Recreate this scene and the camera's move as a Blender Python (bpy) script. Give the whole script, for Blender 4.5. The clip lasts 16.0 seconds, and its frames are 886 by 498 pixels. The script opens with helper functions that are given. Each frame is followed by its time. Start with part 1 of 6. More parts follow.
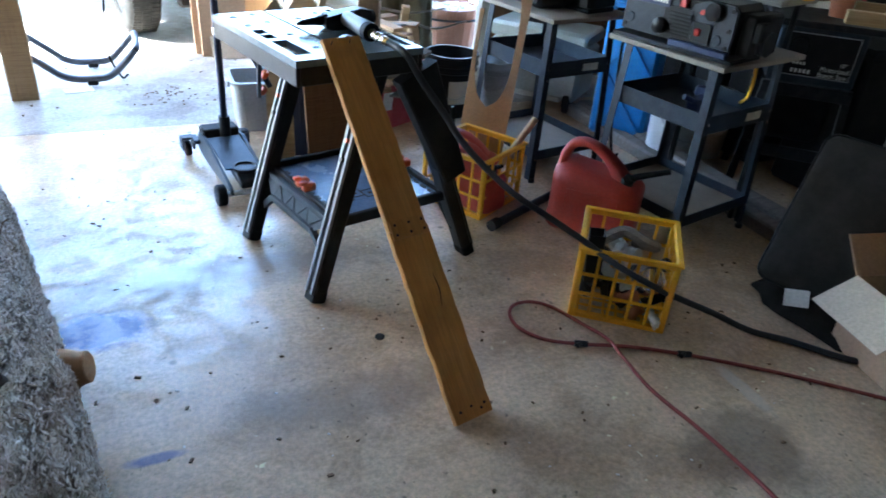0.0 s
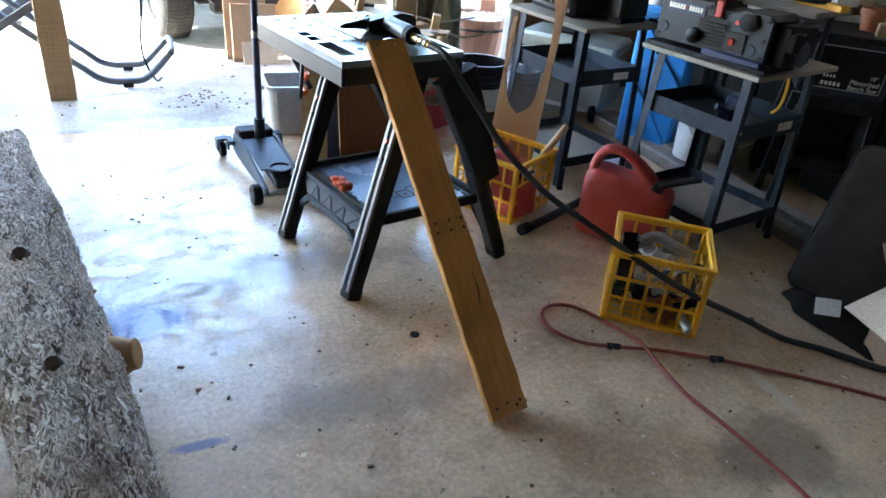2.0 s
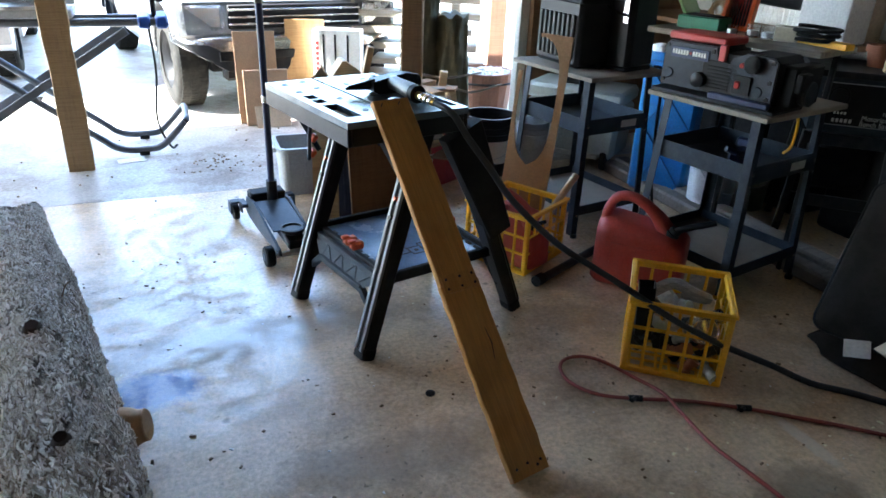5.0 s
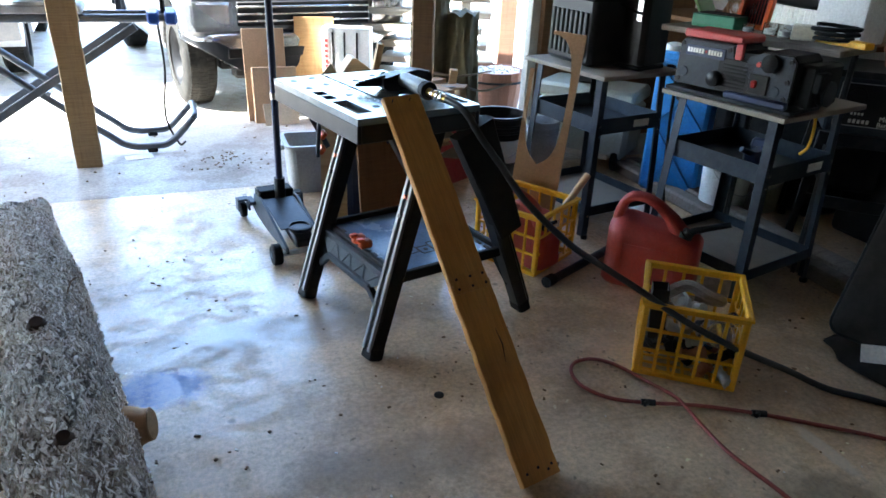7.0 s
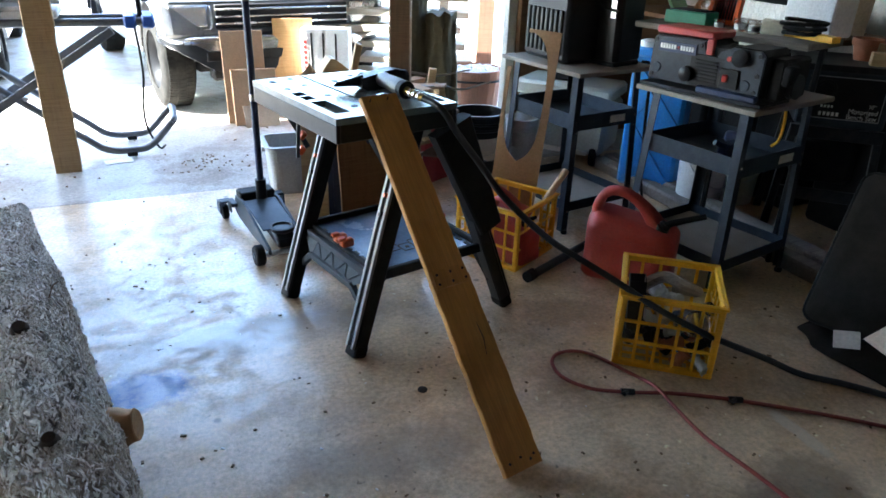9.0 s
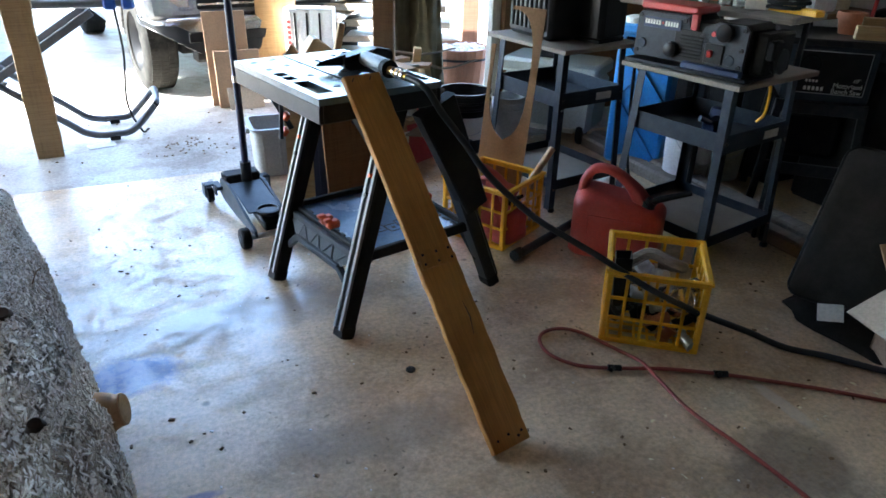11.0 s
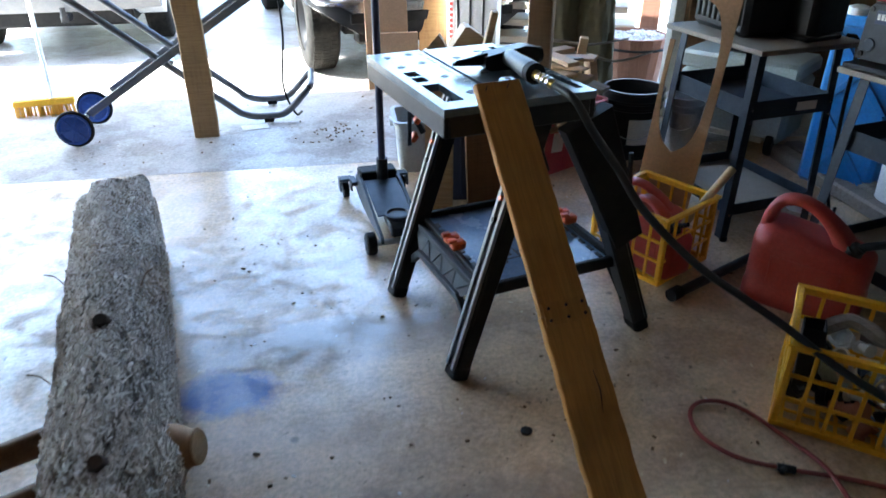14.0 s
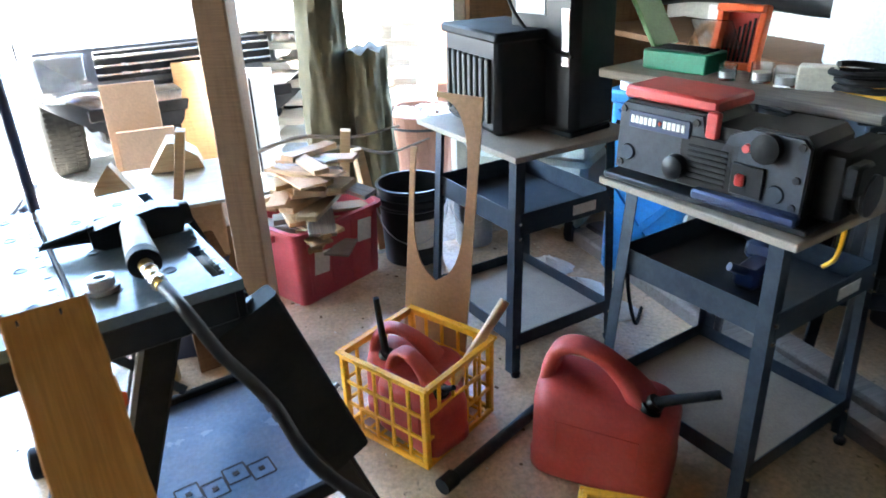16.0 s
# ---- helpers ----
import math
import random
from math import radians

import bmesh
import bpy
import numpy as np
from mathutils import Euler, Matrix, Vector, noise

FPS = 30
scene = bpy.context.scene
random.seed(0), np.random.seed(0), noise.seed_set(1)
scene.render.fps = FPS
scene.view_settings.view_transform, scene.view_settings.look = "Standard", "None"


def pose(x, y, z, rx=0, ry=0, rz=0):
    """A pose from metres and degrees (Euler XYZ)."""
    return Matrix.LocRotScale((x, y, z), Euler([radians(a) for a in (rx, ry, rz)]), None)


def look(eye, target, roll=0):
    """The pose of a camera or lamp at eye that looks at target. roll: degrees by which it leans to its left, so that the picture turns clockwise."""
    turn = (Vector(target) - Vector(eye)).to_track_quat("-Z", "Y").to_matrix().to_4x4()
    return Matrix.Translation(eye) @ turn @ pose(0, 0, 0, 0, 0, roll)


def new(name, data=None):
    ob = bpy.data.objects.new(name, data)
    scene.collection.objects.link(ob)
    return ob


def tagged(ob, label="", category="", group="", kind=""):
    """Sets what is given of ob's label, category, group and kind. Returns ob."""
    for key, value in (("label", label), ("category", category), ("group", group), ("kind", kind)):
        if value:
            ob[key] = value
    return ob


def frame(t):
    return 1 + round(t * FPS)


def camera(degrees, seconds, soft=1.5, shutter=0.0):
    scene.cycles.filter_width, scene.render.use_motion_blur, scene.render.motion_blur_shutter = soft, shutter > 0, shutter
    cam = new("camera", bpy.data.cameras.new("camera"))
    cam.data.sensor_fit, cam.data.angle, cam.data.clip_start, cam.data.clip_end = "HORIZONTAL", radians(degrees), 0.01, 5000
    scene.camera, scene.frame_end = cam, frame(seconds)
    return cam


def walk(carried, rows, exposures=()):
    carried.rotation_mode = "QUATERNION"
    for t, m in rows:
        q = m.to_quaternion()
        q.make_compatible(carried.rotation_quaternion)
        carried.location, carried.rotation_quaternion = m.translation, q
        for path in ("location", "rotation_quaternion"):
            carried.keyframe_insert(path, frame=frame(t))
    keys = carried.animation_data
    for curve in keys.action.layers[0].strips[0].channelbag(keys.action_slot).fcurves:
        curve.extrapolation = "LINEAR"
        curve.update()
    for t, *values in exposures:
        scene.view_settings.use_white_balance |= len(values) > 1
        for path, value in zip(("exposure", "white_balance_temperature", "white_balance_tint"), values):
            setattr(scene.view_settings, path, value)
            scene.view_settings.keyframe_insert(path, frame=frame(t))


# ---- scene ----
cam = camera(65.7, 16.0, soft=1.6, shutter=0.4)
X = 4.2
EXPOSURE = [(t, X + e, k, tint) for t, e, k, tint in (
    (0, 0.42, 5500, 4), (0.5, 0.6, 5600, 4), (1, 1.0, 5930, 5), (1.5, 0.9, 5950, 5), (2, 0.6, 5950, 5), (2.5, 0.3, 5900, 5), (3, 0.17, 5880, 5), (3.5, 0.06, 5880, 5), (4.5, 0.0, 5880, 5),
    (9, 0.0, 5930, 5), (11.5, 0.08, 5930, 5), (12.5, 0.12, 5900, 5), (13, 0.15, 5850, 5), (14, -0.25, 5830, 5), (14.5, -0.4, 5880, 5), (15, -0.85, 5700, 5), (15.5, 1.38, 5900, 5), (16, 1.3, 5850, 5))]
PATH = [
    (0, (0.556, 0.47, 1.403), (0.228, 2.168, 0.398), 5.0),
    (0.5, (0.552, 0.438, 1.405), (0.369, 2.185, 0.449), 5.6),
    (1, (0.544, 0.419, 1.406), (0.429, 2.202, 0.509), 6.2),
    (1.5, (0.509, 0.389, 1.386), (0.259, 2.147, 0.467), 5.6),
    (2, (0.492, 0.401, 1.378), (0.124, 2.107, 0.402), 5.6),
    (2.5, (0.516, 0.405, 1.392), (0.194, 2.149, 0.467), 4.7),
    (3, (0.511, 0.421, 1.388), (0.174, 2.173, 0.485), 4.8),
    (3.5, (0.516, 0.417, 1.401), (0.121, 2.179, 0.542), 3.6),
    (4, (0.522, 0.414, 1.392), (0.086, 2.194, 0.59), 3.0),
    (4.5, (0.517, 0.423, 1.387), (0.074, 2.179, 0.539), 2.4),
    (7, (0.49, 0.464, 1.364), (0.024, 2.214, 0.515), 2.6),
    (7.5, (0.496, 0.463, 1.369), (0.034, 2.222, 0.537), 2.0),
    (8, (0.504, 0.452, 1.364), (0.077, 2.223, 0.538), 2.2),
    (8.5, (0.512, 0.455, 1.369), (0.096, 2.23, 0.547), 1.7),
    (9, (0.512, 0.436, 1.368), (0.089, 2.197, 0.52), 2.0),
    (11.5, (0.527, 0.441, 1.362), (0.148, 2.187, 0.463), 1.7),
    (12, (0.519, 0.434, 1.358), (0.129, 2.179, 0.461), 2.5),
    (12.5, (0.508, 0.438, 1.354), (0.118, 2.174, 0.439), 2.4),
    (13, (0.447, 0.462, 1.343), (-0.042, 2.157, 0.4), 4.6),
    (13.5, (0.472, 0.62, 1.326), (-0.157, 2.259, 0.368), 2.0),
    (14, (0.487, 0.828, 1.36), (-0.32, 2.386, 0.4), 0.0),
    (14.5, (0.424, 1.06, 1.371), (-0.357, 2.691, 0.517), 0.2),
    (15, (0.371, 1.37, 1.374), (-0.064, 3.073, 0.419), 3.9),
    (15.5, (0.523, 1.54, 1.392), (0.158, 3.295, 0.505), 1.6),
    (16, (0.666, 1.702, 1.409), (0.171, 3.444, 0.559), -1.9),
]
walk(cam, [(t, look(eye, target, roll)) for t, eye, target, roll in PATH], EXPOSURE)

# ---- light ----
# building axes: u runs along the door opening, w runs out to the yard
COS, SIN = 0.8, 0.6


def B(u, w, z=0.0, rot=0.0):
    """A pose in the building's axes."""
    return pose(COS * u - SIN * w, SIN * u + COS * w, z, 0, 0, 36.87 + rot)


def W(u, w, z=0.0):
    return Vector((COS * u - SIN * w, SIN * u + COS * w, z))


SUN_EL = radians(47)
to_sun = Vector(W(-0.985, 0.17)).normalized() * math.cos(SUN_EL) + Vector((0, 0, math.sin(SUN_EL)))
world = bpy.data.worlds.new("world")
scene.world = world
world.use_nodes = True
sky = world.node_tree.nodes.new("ShaderNodeTexSky")
sky.sky_type, sky.sun_disc, sky.sun_elevation = "NISHITA", False, SUN_EL
sky.sun_rotation = math.atan2(to_sun.x, to_sun.y)
world.node_tree.links.new(sky.outputs[0], world.node_tree.nodes["Background"].inputs[0])
world.node_tree.nodes["Background"].inputs[1].default_value = 0.15
sun_data = bpy.data.lights.new("sun", "SUN")
sun_data.energy, sun_data.angle, sun_data.color = 5.0, radians(0.55), (1.0, 0.95, 0.87)
sun = new("sun", sun_data)
sun.matrix_world = look(to_sun * 20, (0, 0, 0))


# ---- materials ----
def nodes_of(name):
    m = bpy.data.materials.new(name)
    m.use_nodes = True
    return m, m.node_tree.nodes, m.node_tree.links, m.node_tree.nodes["Principled BSDF"]


def ramp(N, L, src, stops):
    r = N.new("ShaderNodeValToRGB")
    while len(r.color_ramp.elements) < len(stops):
        r.color_ramp.elements.new(0.5)
    for e, (p, c) in zip(r.color_ramp.elements, stops):
        e.position, e.color = p, (*c, 1)
    L.new(src, r.inputs[0])
    return r.outputs[0]


def coords(N, L, stretch=(1, 1, 1)):
    tc, mp = N.new("ShaderNodeTexCoord"), N.new("ShaderNodeMapping")
    mp.inputs["Scale"].default_value = stretch
    L.new(tc.outputs["Object"], mp.inputs[0])
    return mp.outputs[0]


def noise_tex(N, L, vec, scale, detail=6.0, rough=0.6):
    n = N.new("ShaderNodeTexNoise")
    n.inputs["Scale"].default_value, n.inputs["Detail"].default_value, n.inputs["Roughness"].default_value = scale, detail, rough
    L.new(vec, n.inputs["Vector"])
    return n.outputs[0]


def mixed(N, L, fac, a, b, mode="MIX"):
    m = N.new("ShaderNodeMix")
    m.data_type, m.blend_type = "RGBA", mode
    for sock, v in ((m.inputs[0], fac), (m.inputs[6], a), (m.inputs[7], b)):
        if isinstance(v, (int, float)):
            sock.default_value = v
        elif isinstance(v, tuple):
            sock.default_value = (*v, 1)
        else:
            L.new(v, sock)
    return m.outputs[2]


def bumped(N, L, p, height, strength, distance=0.01):
    b = N.new("ShaderNodeBump")
    b.inputs["Strength"].default_value, b.inputs["Distance"].default_value = strength, distance
    L.new(height, b.inputs["Height"])
    L.new(b.outputs[0], p.inputs["Normal"])
    L.new(b.outputs[0], p.inputs["Coat Normal"])


def scaled(c, k):
    return tuple(min(1.0, v * k) for v in c)


def plain(name, col, rough=0.5, metal=0.0, vary=0.25, scale=6.0, dust=0.0, bump=0.15, fine=90.0, vary_object=False):
    """Painted, moulded or metal surface with wear at two scales and a film of dust."""
    m, N, L, p = nodes_of(name)
    v = coords(N, L)
    big, small = noise_tex(N, L, v, scale), noise_tex(N, L, v, fine, 4)
    c = ramp(N, L, big, [(0.3, scaled(col, 1 - vary)), (0.7, scaled(col, 1 + vary))])
    c = mixed(N, L, 0.35, c, ramp(N, L, small, [(0.35, scaled(col, 0.7)), (0.65, scaled(col, 1.25))]))
    if dust:
        f = ramp(N, L, noise_tex(N, L, v, scale * 1.7, 8, 0.7), [(0.42, (0, 0, 0)), (0.75, (dust, dust, dust))])
        c = mixed(N, L, f, c, (0.42, 0.38, 0.32))
    if vary_object:
        info = N.new("ShaderNodeObjectInfo")
        c = mixed(N, L, 1.0, c, ramp(N, L, info.outputs["Random"], [(0, (0.7, 0.7, 0.7)), (1, (1, 0.98, 0.95))]), "MULTIPLY")
    L.new(c, p.inputs["Base Color"])
    r = N.new("ShaderNodeMapRange")
    r.inputs[3].default_value, r.inputs[4].default_value = max(0.03, rough - 0.12), min(1.0, rough + 0.15)
    L.new(big, r.inputs[0])
    L.new(r.outputs[0], p.inputs["Roughness"])
    p.inputs["Metallic"].default_value = metal
    if bump:
        bumped(N, L, p, small, bump, 0.002)
    return m


def wood(name, light, dark, stretch=(1.2, 14, 14), rough=0.6, stain=0.3, ring=3.0):
    m, N, L, p = nodes_of(name)
    v = coords(N, L, stretch)
    info = N.new("ShaderNodeObjectInfo")
    grain = noise_tex(N, L, v, ring, 8, 0.65)
    fine = noise_tex(N, L, coords(N, L, (4, 110, 110)), 2.0, 4)
    blot = noise_tex(N, L, coords(N, L), 5.0, 6)
    c = ramp(N, L, grain, [(0.3, dark), (0.5, light), (0.72, scaled(dark, 1.25))])
    c = mixed(N, L, 0.3, c, ramp(N, L, fine, [(0.4, scaled(dark, 0.7)), (0.6, scaled(light, 1.1))]))
    c = mixed(N, L, ramp(N, L, blot, [(0.5, (0, 0, 0)), (0.8, (stain, stain, stain))]), c, scaled(dark, 0.45))
    c = mixed(N, L, 1.0, c, ramp(N, L, info.outputs["Random"], [(0, (0.72, 0.72, 0.72)), (1, (1, 1, 1))]), "MULTIPLY")
    L.new(c, p.inputs["Base Color"])
    p.inputs["Roughness"].default_value = rough
    bumped(N, L, p, fine, 0.25, 0.003)
    return m


def concrete_mat(name, col, wet=0.5, gloss=0.9, stains=()):
    m, N, L, p = nodes_of(name)
    v = coords(N, L)
    big = noise_tex(N, L, v, 0.9, 8, 0.62)
    mid = noise_tex(N, L, v, 3.5, 12, 0.74)
    small = noise_tex(N, L, v, 60, 5, 0.7)
    c = ramp(N, L, big, [(0.3, scaled(col, 0.72)), (0.5, col), (0.7, scaled(col, 1.22))])
    c = mixed(N, L, 0.45, c, ramp(N, L, mid, [(0.36, scaled(col, 0.38)), (0.47, scaled(col, 0.8)), (0.52, scaled(col, 1.05)), (0.66, scaled(col, 1.3))]))
    c = mixed(N, L, 0.4, c, ramp(N, L, small, [(0.36, scaled(col, 0.45)), (0.62, scaled(col, 1.3))]))
    patch = noise_tex(N, L, v, 2.3, 10, 0.66)
    c = mixed(N, L, 0.7, c, ramp(N, L, patch, [(0.44, (0.7, 0.66, 0.62)), (0.485, (0.9, 0.88, 0.86)), (0.515, (1, 1, 1)), (0.6, (1, 1, 1))]), "MULTIPLY")
    oil = ramp(N, L, noise_tex(N, L, v, 1.7, 5, 0.55), [(0.6, (0, 0, 0)), (0.72, (wet, wet, wet))])
    c = mixed(N, L, oil, c, scaled(col, 0.42))
    vor = N.new("ShaderNodeTexVoronoi")
    vor.inputs["Scale"].default_value = 7.0
    L.new(v, vor.inputs["Vector"])
    spots = ramp(N, L, vor.outputs["Distance"], [(0.05, (0.8, 0.8, 0.8)), (0.12, (0, 0, 0))])
    spots = mixed(N, L, 1.0, spots, ramp(N, L, mid, [(0.5, (0, 0, 0)), (0.56, (1, 1, 1))]), "MULTIPLY")
    c = mixed(N, L, spots, c, scaled(col, 0.18))
    for size, edge, gate, tone in ((26.0, 0.2, (0.53, 0.58), scaled(col, 0.22)), (17.0, 0.13, (0.42, 0.47), scaled(col, 1.9))):
        warp = N.new("ShaderNodeVectorMath")
        warp.operation = "MULTIPLY_ADD"
        warp.inputs[1].default_value = (0.05, 0.05, 0.05)
        wn = N.new("ShaderNodeTexNoise")
        wn.inputs["Scale"].default_value = 30.0
        L.new(v, wn.inputs["Vector"])
        L.new(wn.outputs["Color"], warp.inputs[0])
        L.new(v, warp.inputs[2])
        vo = N.new("ShaderNodeTexVoronoi")
        vo.inputs["Scale"].default_value = size
        L.new(warp.outputs[0], vo.inputs["Vector"])
        f = ramp(N, L, vo.outputs["Distance"], [(edge * 0.6, (0.75,) * 3), (edge, (0, 0, 0))])
        lo, hi = gate
        f = mixed(N, L, 1.0, f, ramp(N, L, noise_tex(N, L, v, 2.9, 9, 0.7), [(lo, (0, 0, 0)), (hi, (1, 1, 1))] if tone[0] < col[0] else [(lo, (1, 1, 1)), (hi, (0, 0, 0))]), "MULTIPLY")
        c = mixed(N, L, f, c, tone)
    for (x, y), (sx, sy), tone, k in stains:
        off, ln = N.new("ShaderNodeMapping"), N.new("ShaderNodeVectorMath")
        off.vector_type = "TEXTURE"
        off.inputs["Location"].default_value, off.inputs["Scale"].default_value = (x, y, 0), (sx, sy, 1)
        L.new(v, off.inputs[0])
        ln.operation = "LENGTH"
        L.new(off.outputs[0], ln.inputs[0])
        add = N.new("ShaderNodeMath")
        add.operation = "MULTIPLY_ADD"
        add.inputs[1].default_value = 1.6
        L.new(mid, add.inputs[0])
        L.new(ln.outputs["Value"], add.inputs[2])
        c = mixed(N, L, ramp(N, L, scaled_value(N, L, add.outputs[0], 0.5), [(0.72, (k,) * 3), (0.95, (0, 0, 0))]), c, tone)
    L.new(c, p.inputs["Base Color"])
    grit = mixed(N, L, 0.3, noise_tex(N, L, v, 8.0, 14, 0.8), noise_tex(N, L, v, 45.0, 6, 0.75))
    film = mixed(N, L, 0.78, ramp(N, L, patch, [(0.46, (0.3 * gloss,) * 3), (0.485, (gloss,) * 3)]), ramp(N, L, grit, [(0.47, (0.25 * gloss,) * 3), (0.505, (gloss,) * 3)]))
    L.new(ramp(N, L, film, [(0.0, (0.7,) * 3), (1.0, (0.34,) * 3)]), p.inputs["Roughness"])
    L.new(scaled_value(N, L, film, 0.55), p.inputs["Specular IOR Level"])
    L.new(film, p.inputs["Coat Weight"])
    p.inputs["Coat Roughness"].default_value = 0.27
    p.inputs["Coat IOR"].default_value = 1.7
    bumped(N, L, p, mixed(N, L, 0.35, small, mid), 0.4, 0.004)
    return m


def scaled_value(N, L, src, k):
    n = N.new("ShaderNodeMath")
    n.operation = "MULTIPLY"
    n.inputs[1].default_value = k
    L.new(src, n.inputs[0])
    return n.outputs[0]


def bark_mat(name, light, dark):
    m, N, L, p = nodes_of(name)
    v = coords(N, L, (3.0, 9.0, 9.0))
    vor = N.new("ShaderNodeTexVoronoi")
    vor.feature = "DISTANCE_TO_EDGE"
    vor.inputs["Scale"].default_value = 5.0
    warp = noise_tex(N, L, v, 3.0, 8, 0.7)
    vec = N.new("ShaderNodeVectorMath")
    L.new(v, vec.inputs[0])
    L.new(warp, vec.inputs[1])
    L.new(vec.outputs[0], vor.inputs["Vector"])
    fibre = noise_tex(N, L, coords(N, L, (5, 13, 13)), 1.9, 9, 0.7)
    c = ramp(N, L, fibre, [(0.39, scaled(dark, 0.35)), (0.45, scaled(light, 0.4)), (0.5, scaled(light, 0.9)), (0.6, scaled(light, 1.3))])
    c = mixed(N, L, ramp(N, L, vor.outputs[0], [(0.0, (0.95,) * 3), (0.08, (0, 0, 0))]), c, scaled(dark, 0.7))
    c = mixed(N, L, ramp(N, L, noise_tex(N, L, coords(N, L), 4.0, 5), [(0.5, (0, 0, 0)), (0.72, (0.55,) * 3)]), c, (0.2, 0.12, 0.06))
    L.new(c, p.inputs["Base Color"])
    p.inputs["Roughness"].default_value = 0.9
    bumped(N, L, p, mixed(N, L, 0.5, fibre, vor.outputs[0]), 0.9, 0.02)
    return m


def glass_mat(name, col=(0.95, 0.97, 1.0), rough=0.05):
    m, N, L, p = nodes_of(name)
    p.inputs["Base Color"].default_value = (*col, 1)
    p.inputs["Roughness"].default_value = rough
    p.inputs["Transmission Weight"].default_value = 1.0
    p.inputs["IOR"].default_value = 1.3
    return m


# old paint spill and worn areas: place, size, tone, strength
STAINS = [((0.52, 2.04), (0.17, 0.11), (0.045, 0.1, 0.33), 0.95), ((0.64, 1.44), (0.08, 0.022), (0.05, 0.1, 0.34), 0.7), ((0.85, 2.3), (0.42, 0.1), (0.24, 0.19, 0.145), 0.55), ((2.36, 1.14), (0.03, 0.16), (0.62, 0.58, 0.5), 0.6), ((2.2, 0.95), (0.22, 0.16), (0.1, 0.08, 0.06), 0.6), ((1.3, 1.5), (0.5, 0.12), (0.18, 0.15, 0.12), 0.4), ((0.95, 2.25), (0.6, 0.14), (0.2, 0.17, 0.14), 0.45)]
CONCRETE = concrete_mat("garage concrete", (0.68, 0.515, 0.34), stains=STAINS)
DRIVE = concrete_mat("driveway concrete", (0.46, 0.43, 0.39), 0.25, gloss=0.3)
BOARD = wood("aged amber board", (0.62, 0.31, 0.07), (0.44, 0.2, 0.04), stretch=(1.0, 9, 9), stain=0.6, ring=2.2)
PINE = wood("cut pine", (0.62, 0.45, 0.25), (0.45, 0.28, 0.13), stain=0.2)
POST = wood("post timber", (0.42, 0.26, 0.14), (0.29, 0.165, 0.085), stretch=(14, 14, 1.2), stain=0.25)
POST_PALE = wood("pale post timber", (0.45, 0.3, 0.145), (0.3, 0.185, 0.08), stretch=(14, 14, 1.2), stain=0.3)
REDWOOD = wood("red timber", (0.4, 0.2, 0.13), (0.28, 0.13, 0.08), stretch=(14, 14, 1.2), stain=0.2)
GREYWOOD = wood("weathered timber", (0.33, 0.29, 0.24), (0.17, 0.145, 0.12), stain=0.5, rough=0.85)
PANELWOOD = wood("wood panel", (0.5, 0.3, 0.13), (0.36, 0.19, 0.075), stretch=(14, 14, 1.2))
DARKPANEL = wood("brown panel", (0.2, 0.11, 0.055), (0.12, 0.065, 0.03), stretch=(14, 14, 1.2))
BARK = bark_mat("flaking bark", (0.46, 0.41, 0.34), (0.11, 0.07, 0.04))
TREEBARK = plain("tree bark", (0.085, 0.072, 0.036), 0.9, vary=0.35, scale=9, bump=0.9, fine=34)


def flake_mat(name):
    """Torn bark fibres, each island with its own tone from rust brown to bleached grey."""
    m, N, L, p = nodes_of(name)
    geo = N.new("ShaderNodeNewGeometry")
    c = ramp(N, L, geo.outputs["Random Per Island"], [(0.0, (0.06, 0.04, 0.026)), (0.08, (0.34, 0.26, 0.19)), (0.22, (0.6, 0.53, 0.45)), (0.55, (0.76, 0.71, 0.63)), (1.0, (0.86, 0.82, 0.76))])
    v = coords(N, L)
    c = mixed(N, L, ramp(N, L, noise_tex(N, L, coords(N, L, (1, 2.2, 2.2)), 3.0, 7, 0.7), [(0.55, (0, 0, 0)), (0.66, (0.75,) * 3)]), c, (0.17, 0.105, 0.055))
    c = mixed(N, L, 0.25, c, ramp(N, L, noise_tex(N, L, v, 120.0, 3), [(0.4, (0.1, 0.07, 0.05)), (0.6, (0.75, 0.7, 0.62))]))
    L.new(c, p.inputs["Base Color"])
    p.inputs["Roughness"].default_value = 0.9
    return m


KNOT = plain("dark knot wood", (0.06, 0.042, 0.03), 0.85, vary=0.4, scale=30)
FLAKE = flake_mat("torn bark fibre")
CUTWOOD = plain("cut branch wood", (0.4, 0.24, 0.12), 0.8, vary=0.4, scale=14)
CHIPBOARD = plain("particle board", (0.25, 0.21, 0.165), 0.7, vary=0.2, scale=10, fine=140)
HARDBOARD = plain("hardboard", (0.42, 0.25, 0.13), 0.55, vary=0.12, scale=5)
CARDBOARD = plain("cardboard", (0.46, 0.3, 0.18), 0.85, vary=0.12, scale=4)
CARD_PALE = plain("pale cardboard", (0.62, 0.5, 0.36), 0.85, vary=0.1, scale=4)
PLANERGREY = plain("planer grey", (0.034, 0.04, 0.052), 0.5, vary=0.2, dust=0.04)
STEEL = plain("grey painted steel", (0.026, 0.037, 0.052), 0.42, 0.2, vary=0.25, scale=9, dust=0.05)
STANDSTEEL = plain("grey steel lightened for sunlight", (0.1, 0.11, 0.125), 0.4, 0.2, vary=0.2, scale=9, dust=0.1)
DARKSTEEL = plain("dark painted steel", (0.02, 0.022, 0.026), 0.4, 0.2, vary=0.3, scale=8, dust=0.06)
CHROME = plain("bright metal", (0.7, 0.7, 0.7), 0.22, 1.0, vary=0.12)
